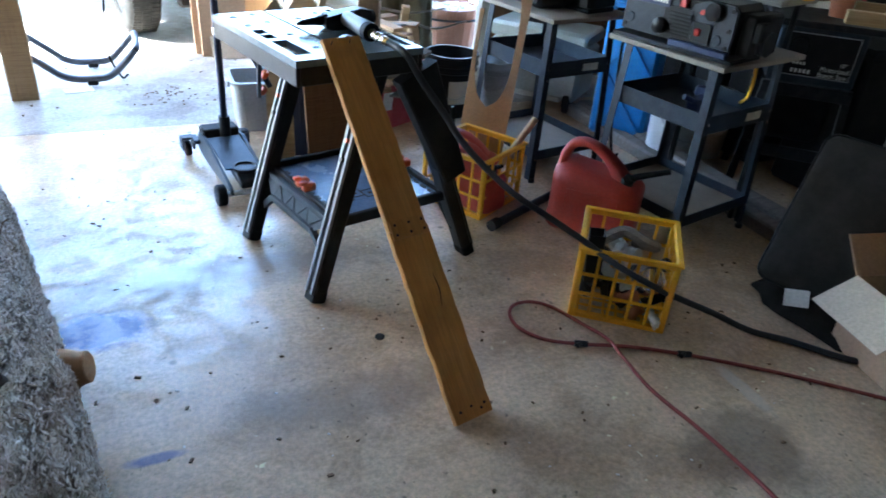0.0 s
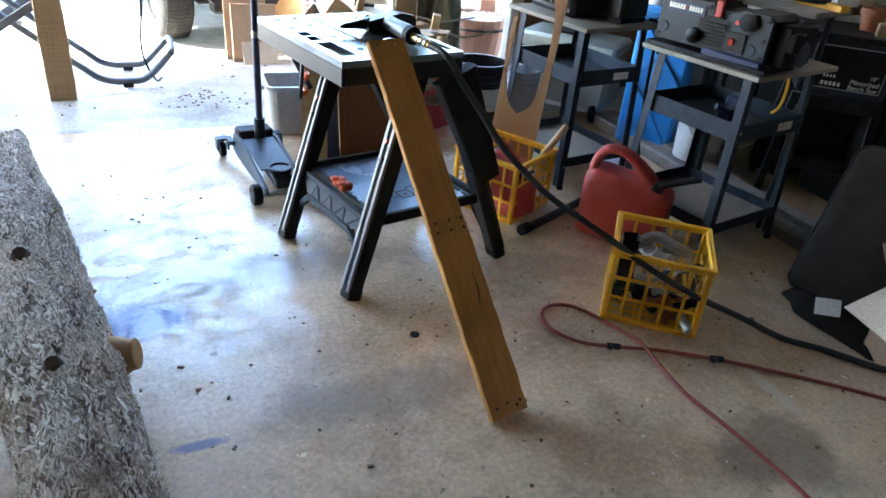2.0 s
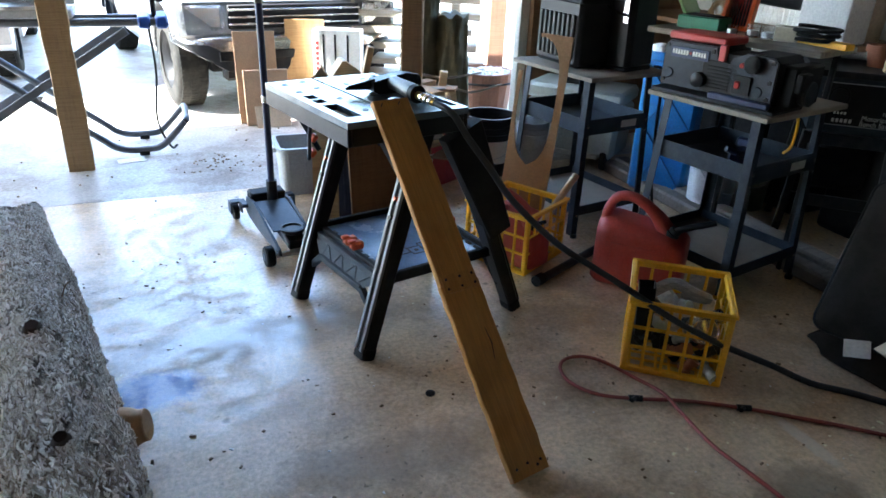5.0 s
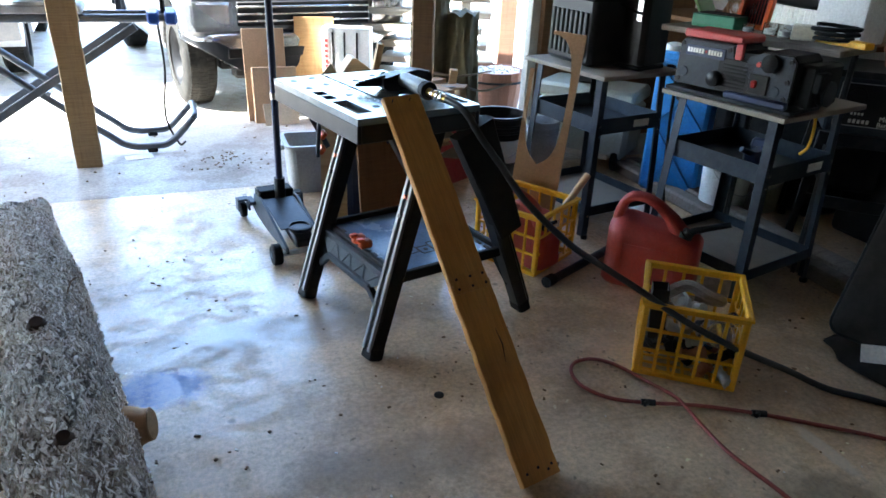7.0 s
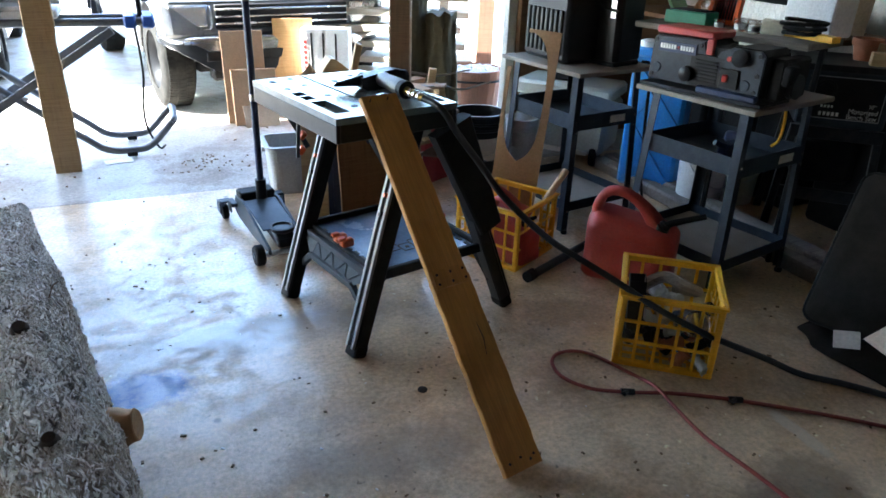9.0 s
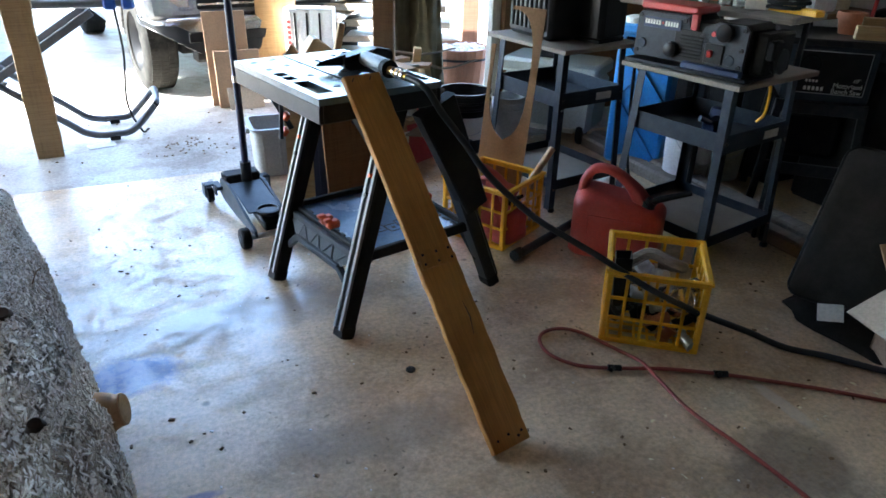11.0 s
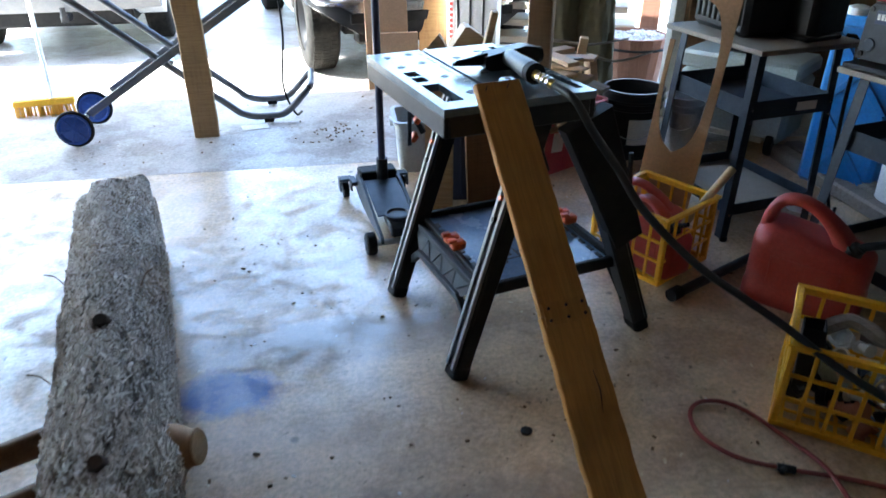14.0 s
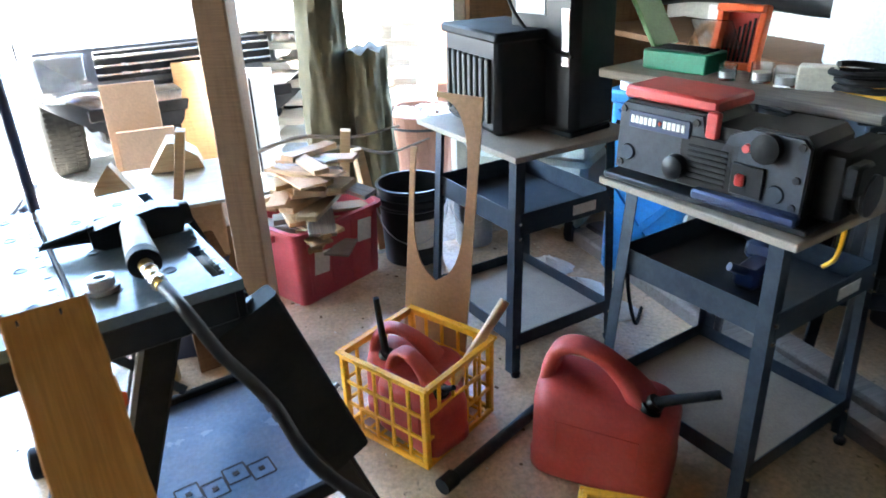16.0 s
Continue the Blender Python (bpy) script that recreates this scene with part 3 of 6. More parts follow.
    tray = part("tray", g, SKY_TINT_TRAY, t, "glossy plastic tray with the blue sky reflection in its colour")
    g = G()
    for x in (0.142, 0.598):
        g.box((0.02, 0.55, 0.04), (x, 0.265, zt + 0.008), ch=0.004)
    for y in (0.0, 0.53):
        g.box((0.44, 0.02, 0.04), (0.37, y, zt + 0.008), ch=0.004)
    part("rim", g, BLACK_ROUGH, tray, smooth=0)
    g = G()
    for i in range(5):
        x, y = 0.25 + 0.055 * i, 0.15 + 0.02 * (i % 2)
        for dx, dy, sx, sy in ((0, 0.028, 0.05, 0.004), (0, -0.028, 0.05, 0.004), (0.026, 0, 0.004, 0.056), (-0.026, 0, 0.004, 0.056)):
            g.box((sx, sy, 0.002), (x + dx, y + dy, zt + 0.0078), ch=0.0004)
        g.box((0.014, 0.014, 0.003), (x, y, zt + 0.0078), ch=0.0005)
    part("tray_relief", g, BLACK, tray, smooth=0)["kind"] = "stuff"
    for x in (0.17, 0.57):
        for i in range(9):
            part("slot", G().box((0.014, 0.03, 0.004), (x, 0.05 + 0.05 * i, zt + 0.0085), ch=0.001), BLACK, tray, smooth=0)
    for x, y in ((0.15, 0.285), (0.15, 0.235), (0.585, 0.3), (0.585, 0.255)):
        g = G().box((0.05, 0.034, 0.032), (x, y, zt + 0.043), ch=0.008).box((0.03, 0.02, 0.014), (x - 0.02, y, zt + 0.06), ch=0.004)
        part("clamp_dog", g, ORANGE, t, "orange plastic clamp")
    # folding struts under the top
    for x0, y0, x1, y1 in ((0.03, 0.33, 0.06, 0.42), (0.06, 0.55, 0.14, 0.5), (0.2, 0.03, 0.33, 0.08)):
        part("strut", G().bar((x0, y0, 0.775), (x1, y1, 0.6), 0.012, 0.018), STEEL, t)
    for q in ((0.075, 0.42, 0.62), (0.12, 0.5, 0.65), (0.21, -0.005, 0.68)):
        part("strut_lever", G().box((0.02, 0.03, 0.03), q, (20, 30, 0), 0.005), ORANGE, t, "orange lever")
    return t


workbench()

# ---- leaning board ----
b0, b1 = Vector((0.397, 1.933, 0.004)), Vector((-0.199, 2.441, 0.886))
wide = Vector((0.086, 0.1, 0.003)).normalized()
along = (b1 - b0).normalized()
wide = (wide - along * wide.dot(along)).normalized()
face = wide.cross(along).normalized()
if face.y > 0:
    face = -face
M = Matrix((along, wide, face)).transposed().to_4x4()
M.translation = b0 + face * 0.012 - along * 0.004
length = (b1 - b0).length
t = thing("leaning_board", M, "aged amber wooden board spliced from two lengths, leaning on the workbench", "board")
rng = random.Random(4)


def plank(x0, x1, w, th, z, wob):
    n = 18
    rings = []
    for i in range(n + 1):
        x = x0 + (x1 - x0) * i / n
        a = w / 2 + wob * (rng.random() - 0.7)
        b = w / 2 + wob * (rng.random() - 0.7)
        c = 0.003
        rings.append([(x, -b + c, z - th / 2), (x, a - c, z - th / 2), (x, a, z - th / 2 + c), (x, a, z + th / 2 - c), (x, a - c, z + th / 2), (x, -b + c, z + th / 2), (x, -b, z + th / 2 - c), (x, -b, z - th / 2 + c)])
    return G().loft(rings)


lower = part("lower_length", plank(0.0, 0.575, 0.134, 0.022, 0.0, 0.0045), BOARD, t)
upper = part("upper_length", plank(0.577, length, 0.128, 0.022, 0.0, 0.003), BOARD, t)
part("splice_patch", plank(0.55, 0.605, 0.122, 0.006, 0.013, 0.002), BOARD, lower)
for x in (0.563, 0.592):
    for y in (-0.045, 0.0, 0.045):
        part("screw_head", G().lathe([(0.0045, 0), (0.004, 0.002), (0, 0.002)], 8, pose(x, y + 0.004 * rng.random(), 0.0158)), DARKSTEEL, lower)
for x, y in ((0.03, -0.04), (0.03, 0.045), (0.035, 0.0), (0.02, 0.03)):
    part("screw_head", G().lathe([(0.0045, 0), (0.004, 0.002), (0, 0.002)], 8, pose(x, y, 0.0108)), DARKSTEEL, lower)
for x, y in ((length - 0.02, -0.04), (length - 0.02, 0.02)):
    part("nail", G().tube([(x, y, 0.01), (x + 0.004, y, 0.022)], 0.002, 6), DARKSTEEL, upper)
part("crack", G().tube([(0.33, 0.02, 0.0108), (0.38, 0.03, 0.0108), (0.43, 0.026, 0.0108)], [0.0008, 0.002, 0.0008], 5), DARKSTEEL, lower)


# ---- crates ----
def crate(m, label):
    """A square yellow milk crate with open lattice sides."""
    t = thing("milk_crate", m, label, "crate", group="yellow crates")
    s, h = 0.335, 0.28
    g = G()
    o = s / 2
    for z, d in ((h - 0.012, 0.024),):
        for a in (-1, 1):
            g.box((s, 0.014, d), (0, a * (o - 0.007), z), ch=0.003)
            g.box((0.014, s - 0.028, d), (a * (o - 0.007), 0, z), ch=0.003)
    for a in (-1, 1):
        g.box((s + 0.012, 0.008, 0.01), (0, a * (o + 0.003), h - 0.005), ch=0.002)
        g.box((0.008, s - 0.01, 0.01), (a * (o + 0.003), 0, h - 0.005), ch=0.002)
    part("rim", g, YELLOW, t, smooth=0)
    g = G()
    for a in (-1, 1):
        g.box((s, 0.014, 0.02), (0, a * (o - 0.007), 0.01), ch=0.003)
        g.box((0.014, s - 0.028, 0.02), (a * (o - 0.007), 0, 0.01), ch=0.003)
    part("base_ring", g, YELLOW, t, smooth=0)
    for a in (-1, 1):
        for ax in (0, 1):
            g = G()
            for k in (1, 2):
                z = 0.02 + k * 0.078
                size, at = ((s - 0.02, 0.008, 0.012), (0, a * (o - 0.008), z)) if ax == 0 else ((0.008, s - 0.02, 0.012), (a * (o - 0.008), 0, z))
                g.box(size, at, ch=0.002)
            for i in range(4):
                x = -o + 0.07 + i * (s - 0.14) / 3
                size, at = ((0.011, 0.009, h - 0.04), (x, a * (o - 0.008), h / 2)) if ax == 0 else ((0.009, 0.011, h - 0.04), (a * (o - 0.008), x, h / 2))
                g.box(size, at, ch=0.002)
            part("side_lattice", g, YELLOW, t, smooth=0)
    for a in (-1, 1):
        for b in (-1, 1):
            part("corner_post", G().box((0.022, 0.022, h - 0.03), (a * (o - 0.011), b * (o - 0.011), h / 2), ch=0.006), YELLOW, t, smooth=0)
    g = G()
    for i in range(7):
        x = -o + 0.03 + i * (s - 0.06) / 6
        g.box((0.01, s - 0.03, 0.006), (x, 0, 0.008), ch=0.001)
        g.box((s - 0.03, 0.01, 0.006), (0, x, 0.0085), ch=0.001)
    part("base_lattice", g, YELLOW, t, smooth=0)
    return t


C1, C2 = pose(0.797, 2.71, 0, 0, 0, -1), pose(0.105, 3.355, 0, 0, 0, -23)
crate(C1, "yellow plastic milk crate full of metal fittings on the floor")
crate(C2, "yellow plastic milk crate holding small red fuel cans")


# ---- log ----
def log():
    m = pose(-1.03, 1.772, 0.158, 0, 0, 139.3)
    t = thing("bark_log", m, "thick log with flaking grey bark and sawn branch stubs", "log")
    seg, n = 64, 190
    x0, x1 = -1.35, 1.07

    def surface(x, a):
        """Radius of the log at a place along it and an angle round it."""
        q = Vector((x * 2.2, math.cos(a) * 1.5, math.sin(a) * 1.5))
        far = max(0.0, (x - 0.3) / 0.77)
        r = 0.15 - 0.03 * max(0.0, 0.25 - x) / 1.6
        r += 0.012 * math.cos(3 * a + 0.6) * far + 0.014 * noise.noise(q * 0.9) + 0.008 * noise.noise(q * 3.1) + 0.005 * noise.noise(q * 9.0)
        r += 0.016 * far * (math.exp(-((a - 0.95) / 0.4) ** 2) + math.exp(-((a - 2.3) / 0.4) ** 2))
        r -= 0.032 * far * math.exp(-((a - 1.75) / 0.16) ** 2) + 0.02 * far * math.exp(-((a - 0.75) / 0.14) ** 2)
        for bx, ba in ((-0.42, 3.14), (-0.25, 0.2), (-0.43, 0.2)):
            r += 0.01 * math.exp(-((x - bx) ** 2 / 0.012 + math.atan2(math.sin(a - ba), math.cos(a - ba)) ** 2 / 0.16))
        return r

    def at(x, a, out=0.0):
        r = surface(x, a) + out
        sink = 0.03 * max(0.0, 0.25 - x) / 1.6
        return Vector((x, r * math.cos(a), r * math.sin(a) * 0.98 - sink))

    rings = []
    for i in range(n + 1):
        x = x0 + (x1 - x0) * i / n
        rings.append([at(x + (0.07 * noise.noise(Vector((math.cos(2 * math.pi * k / seg) * 4, math.sin(2 * math.pi * k / seg) * 4, 2))) if i > n - 3 else 0), 2 * math.pi * k / seg) for k in range(seg)])
    part("trunk", G().loft(rings), BARK, t, smooth=60)
    stub = part("branch_stub", G().tube(curve_pts([(-0.41, -0.09, -0.01), (-0.42, -0.14, 0.005), (-0.432, -0.165, 0.012), (-0.44, -0.185, 0.016)], 4), [0.085, 0.08, 0.074, 0.068, 0.062, 0.056, 0.051, 0.048, 0.046, 0.044, 0.043, 0.043, 0.043], 18), CUTWOOD, t, "brown bare branch stub", smooth=60)
    part("sawn_face", G().tube([(-0.4395, -0.184, 0.0158), (-0.4412, -0.188, 0.0166)], 0.04, 16), PINE, stub, "pale sawn end")
    for base, tip, r in (((-0.25, 0.1, 0.0), (-0.36, 0.6, -0.03), 0.03), ((-0.43, 0.1, 0.0), (-0.53, 0.52, -0.02), 0.026)):
        b, e = Vector(base), Vector(tip)
        stub = part("branch_stub", G().tube(curve_pts([b, b.lerp(e, 0.5) + Vector((0.004, 0, 0.005)), e], 5), r * 1.15, 14, r1=r * 0.9), DARKPANEL, t, smooth=60)
        d = (e - b).normalized()
        part("sawn_face", G().tube([e - d * 0.001, e + d * 0.003], r * 0.86, 14), CUTWOOD, stub, "brown sawn end")
    for x, a, r in ((0.0, 1.5, 0.024), (-0.52, 1.5, 0.02)):
        q, e = at(x, a, -0.012), at(x - 0.012, a, 0.018)
        part("knot", G().tube([q, q.lerp(e, 0.6), e], [r * 1.3, r, r * 0.75], 14), KNOT, t, "dark knot", smooth=60)
    rg = random.Random(8)
    g = G()
    for i in range(13500):
        x, a = rg.uniform(x0 + 0.02, x1 - 0.03), rg.uniform(-0.5, 3.65)
        L, wd = rg.uniform(0.007, 0.027), rg.uniform(0.002, 0.006)
        if rg.random() < 0.05:
            L, wd = L * 1.8, wd * 2.4
        tw = rg.gauss(0, 0.5)
        nn = Vector((0, math.cos(a), math.sin(a)))
        o = at(x, a, rg.uniform(-0.001, 0.004))
        ax = Vector((math.cos(tw), -math.sin(a) * math.sin(tw), math.cos(a) * math.sin(tw)))
        sd = ax.cross(nn)
        lift = nn * max(0.0, rg.gauss(0.001, 0.004))
        bend = nn * rg.uniform(0.0, 0.003)
        p = [o - ax * L / 2 - sd * wd * 0.2, o - ax * L / 2 + sd * wd * 0.3, o + sd * wd / 2 + bend, o + ax * L / 2 + sd * wd * 0.1 + lift, o + ax * L / 2 - sd * wd * 0.2 + lift, o - sd * wd / 2 + bend]
        p += [q - nn * 0.004 for q in p]
        g.add(p, [(0, 1, 2, 5), (5, 2, 3, 4)] + [(k, k + 6, (k + 1) % 6 + 6, (k + 1) % 6) for k in range(6)])
    part("bark_flake", g, FLAKE, t, smooth=0)["kind"] = "stuff"
    for k, (x, a) in enumerate(((0.42, 0.3), (-0.08, 0.15), (0.2, 2.2))):
        q = at(x, a)
        e = q + Vector((0.05, 0.04 * math.cos(a) * 1.6, 0.025))
        part("twig", G().tube(curve_pts([q, q.lerp(e, 0.5) + Vector((0.01, 0, 0.008)), e], 4), 0.0022, 6), DARKPANEL, t)


log()


# ---- tool carts ----
def tool_cart(m, w, d, h, label):
    """Steel stand: chipboard top, two trays, four splayed angle legs. Its near corner at the origin."""
    t = thing("tool_cart", m, label, "tool stand", group="steel tool stands")
    top = part("top_board", G().box((w, d, 0.02), (w / 2, d / 2, h - 0.01), ch=0.003), CHIPBOARD, t, "worn particle board top", smooth=0)
    sp = 0.03
    tops = {(i, j): Vector((w * (0.13 + 0.74 * i), d * (0.1 + 0.8 * j), h - 0.02)) for i in (0, 1) for j in (0, 1)}
    foot = {k: Vector((q.x + (sp if k[0] else -sp), q.y + (sp if k[1] else -sp), 0.0)) for k, q in tops.items()}
    for k in tops:
        sx, sy = (1 if k[0] else -1), (1 if k[1] else -1)
        a, b = foot[k] + Vector((0, 0, 0.012)), tops[k]
        g = G()
        g.bar(a, b, 0.036, 0.003, up=(0, sy, 0)).bar(a + Vector((sx * 0.016, -sy * 0.018, 0)), b + Vector((sx * 0.016, -sy * 0.018, 0)), 0.036, 0.003, up=(sx, 0, 0))
        leg = part("leg", g, STEEL, t, smooth=0)
        part("rubber_foot", G().lathe([(0.016, 0), (0.018, 0.014), (0.012, 0.02)], 10, Matrix.Translation(foot[k])), BLACK, leg)
        for zz in (0.12, 0.52, 0.57):
            q = foot[k].lerp(tops[k], zz / h) + Vector((0, sy * 0.002, 0))
            part("bolt", G().lathe([(0.007, 0), (0.006, 0.005), (0, 0.006)], 8, Matrix.Translation(q) @ pose(0, 0, 0, -90 * sy, 0, 0)), CHROME, leg)
    for z, ht in ((0.12, 0.05), (0.52, 0.075)):
        k = z / h
        c = {q: foot[q].lerp(tops[q], k) for q in tops}
        x0, x1, y0, y1 = c[(0, 0)].x, c[(1, 0)].x, c[(0, 0)].y, c[(0, 1)].y
        bottom = part("tray_floor", G().box((x1 - x0 - 0.006, y1 - y0 - 0.006, 0.006), ((x0 + x1) / 2, (y0 + y1) / 2, z), ch=0.001), CHIPBOARD if z < 0.3 else STEEL, t, smooth=0)
        g = G()
        for y in (y0, y1):
            g.box((x1 - x0 - 0.008, 0.004, ht), ((x0 + x1) / 2, y, z + ht / 2 - 0.006), ch=0.001)
        for x in (x0, x1):
            g.box((0.004, y1 - y0 - 0.008, ht), (x, (y0 + y1) / 2, z + ht / 2 - 0.006), ch=0.001)
        part("tray_rim", g, STEEL, bottom, smooth=0)
        if z > 0.3:
            part("paper_label", G().box((0.002, 0.1, 0.035), (x1 + 0.003, y0 + 0.12, z + 0.03), ch=0.0004), PAPER, bottom, "small torn paper label", smooth=0)
            part("paper_label", G().box((0.1, 0.002, 0.035), (x1 - 0.12, y0 - 0.003, z + 0.03), ch=0.0004), PAPER, bottom, "small torn paper label", smooth=0)
    return t


CART_A, CART_B = pose(1.02, 3.12, 0, 0, 0, 49), pose(0.355, 3.6, 0, 0, 0, 47)
tool_cart(CART_A, 0.56, 0.56, 0.795, "grey steel tool stand carrying a benchtop planer")
tool_cart(CART_B, 0.5, 0.58, 0.795, "grey steel tool stand with black cases on top")


SHELF = B(2.757, 2.742, 0.985, -74)
# ---- fuel cans ----
def fuel_can(m, k, label, spout, name="fuel_can"):
    """A red moulded can; k scales it, spout lists the points of its black spout."""
    t = thing(name, m, label, "fuel can", group="red fuel cans")
    S = Matrix.Diagonal((k, k, k, 1))
    w, d = 0.385, 0.25
    rings = [rrect(w * 0.94, d * 0.92, 0.05, 0.0), rrect(w, d, 0.055, 0.015), rrect(w, d, 0.055, 0.065), rrect(w * 0.985, d * 0.975, 0.058, 0.07), rrect(w * 0.985, d * 0.975, 0.06, 0.2), rrect(w * 0.98, d * 0.97, 0.062, 0.222, -0.002),
             rrect(w * 0.95, d * 0.9, 0.07, 0.245, -0.006), rrect(w * 0.89, d * 0.79, 0.07, 0.264, -0.012), rrect(w * 0.8, d * 0.66, 0.065, 0.277, -0.02), rrect(w * 0.62, d * 0.5, 0.05, 0.284, -0.024), rrect(w * 0.35, d * 0.3, 0.03, 0.286, -0.026)]
    # the shoulder falls towards the spout
    rings = [[(x, y, z - 0.012 * max(0.0, (z - 0.24) / 0.04) + (-0.13 * x * max(0.0, (z - 0.19) / 0.09))) for x, y, z in ring] for ring in rings]
    g = G().loft(rings)
    g.v = [tuple(S @ Vector(q)) for q in g.v]
    part("body", g, RED, t, smooth=60)
    # handle: a moulded slab, flush with the back wall and running down into the shoulder
    spine = [(-0.15, 0.19, 0.15, 0.05), (-0.162, 0.26, 0.13, 0.046), (-0.158, 0.32, 0.105, 0.042), (-0.13, 0.362, 0.085, 0.036), (-0.08, 0.374, 0.075, 0.032), (-0.025, 0.358, 0.075, 0.033), (0.025, 0.325, 0.085, 0.04), (0.065, 0.285, 0.105, 0.055), (0.095, 0.24, 0.13, 0.07)]
    line = curve_pts([(x, 0, z) for x, z, _, _ in spine], 4)
    size = curve_pts([(wy, th, 0) for _, _, wy, th in spine], 4)
    rings = []
    for i, q in enumerate(line):
        d = (line[min(i + 1, len(line) - 1)] - line[max(i - 1, 0)]).normalized()
        nrm = Vector((-d.z, 0, d.x))
        ring = []
        for k in range(16):
            a = 2 * math.pi * k / 16
            ca, sa = math.cos(a), math.sin(a)
            ring.append(q + Vector((0, 1, 0)) * (size[i].x / 2) * math.copysign(abs(ca) ** 0.6, ca) + nrm * (size[i].y / 2) * math.copysign(abs(sa) ** 0.7, sa))
        rings.append(ring)
    g = G().loft(rings)
    g.v = [tuple(S @ Vector(q)) for q in g.v]
    part("handle", g, RED, t, smooth=60)
    c = Vector(spout[0])
    g = G().lathe([(0.036, -0.03), (0.036, 0.012), (0.026, 0.014), (0.024, 0.03), (0, 0.03)], 18, Matrix.Translation(c) @ pose(0, 0, 0, 0, 35, 0))
    g.v = [tuple(S @ Vector(q)) for q in g.v]
    cap = part("spout_collar", g, BLACK, t, "black screw collar")
    g = G().tube(curve_pts(spout, 5), 0.017, 12, r1=0.012)
    g.v = [tuple(S @ Vector(q)) for q in g.v]
    part("spout", g, BLACK_ROUGH, cap, "black flexible spout")
    g = G().box((0.22, 0.004, 0.001), (0, -0.125, 0.2), ch=0.0003)
    for x in (-0.11, 0.11):
        g.box((0.004, 0.004, 0.1), (x, -0.125, 0.15), ch=0.0003)
    g.v = [tuple(S @ Vector(q)) for q in g.v]
    part("moulded_line", g, RED, t, smooth=0)
    return t


fuel_can(pose(0.672, 3.29, 0, 0, 0, -11), 1.0, "large faded red plastic fuel can standing on the floor", [(0.115, -0.03, 0.25), (0.14, -0.03, 0.275), (0.19, -0.03, 0.3), (0.28, -0.02, 0.335)])
fuel_can(pose(0.075, 3.41, 0.015, 0, 0, 0), 0.74, "small red plastic fuel can in the yellow crate", [(-0.1, -0.06, 0.27), (-0.105, -0.07, 0.36), (-0.11, -0.08, 0.45), (-0.115, -0.09, 0.56)])
fuel_can(pose(0.135, 3.29, 0.015, 0, 0, -30), 0.68, "smaller red plastic fuel can in the yellow crate", [(0.12, 0, 0.27), (0.15, 0, 0.3), (0.17, 0, 0.31), (0.2, 0, 0.33)])
single("wooden_stick", G().tube([(0.185, 3.27, 0.12), (0.345, 3.5, 0.375)], 0.014, 10, r1=0.016), PINE, pose(0, 0, 0), "pale wooden stick leaning in the crate", "stick")
t = thing("floor_pipe", pose(0, 0, 0), "rusty steel pipe with a rubber end lying on the floor", "pipe")
part("pipe_body", G().tube([(0.275, 3.1, 0.022), (0.52, 3.58, 0.022)], 0.019, 14), DARKSTEEL, t)
part("end_cap", G().tube([(0.255, 3.06, 0.026), (0.277, 3.104, 0.026)], 0.025, 14), BLACK_ROUGH, t)

# fittings in the near crate
rng = random.Random(11)
for i in range(26):
    x, y = rng.uniform(-0.125, 0.125), rng.uniform(-0.125, 0.125)
    z = 0.03 + 0.045 * (i % 4)
    r = rng.uniform(0.018, 0.034)
    L = rng.uniform(0.05, 0.1)
    rx, rz = rng.uniform(30, 120), rng.uniform(0, 360)
    mat = rng.choice((GALV, DARKSTEEL, STEEL, CHROME, CARD_PALE, BLACK_ROUGH, BLUE, WHITE, TERRACOTTA))
    prof = [(r * 0.8, -L / 2), (r, -L / 2), (r, -L / 4), (r * 0.75, -L / 4), (r * 0.75, L / 4), (r, L / 4), (r, L / 2), (r * 0.7, L / 2), (r * 0.7, -L / 2 + 0.005), (0, -L / 2 + 0.005)]
    single("pipe_fitting", G().lathe(prof, 14), mat, C1 @ pose(x, y, z, rx, 0, rz), "loose metal pipe fitting in the yellow crate", "fitting", group="fittings in the crate")
single("square_tube", G().box((0.055, 0.004, 0.2), (0, -0.026, 0)).box((0.055, 0.004, 0.2), (0, 0.026, 0)).box((0.004, 0.05, 0.2), (-0.026, 0, 0)).box((0.004, 0.05, 0.2), (0.026, 0, 0)), BLACK, C1 @ pose(-0.115, -0.09, 0.215, 6, -4, 4), "black square tube standing in the yellow crate", "tube")
single("tin_can", G().lathe([(0.045, -0.05), (0.045, 0.05), (0.042, 0.052), (0.038, 0.047), (0, 0.047)], 24), CHROME, C1 @ pose(0.08, -0.1, 0.17, 60, 20, 0), "shiny tin in the yellow crate", "tin")
single("canvas_strap", G().tube(curve_pts([(-0.1, 0.06, 0.2), (-0.02, 0.1, 0.235), (0.06, 0.06, 0.225), (0.1, 0.09, 0.2), (0.02, 0.12, 0.19)], 5), 0.022, 8), GREYWOOD, C1, "bundled khaki strap in the yellow crate", "strap")

# ---- hoses ----
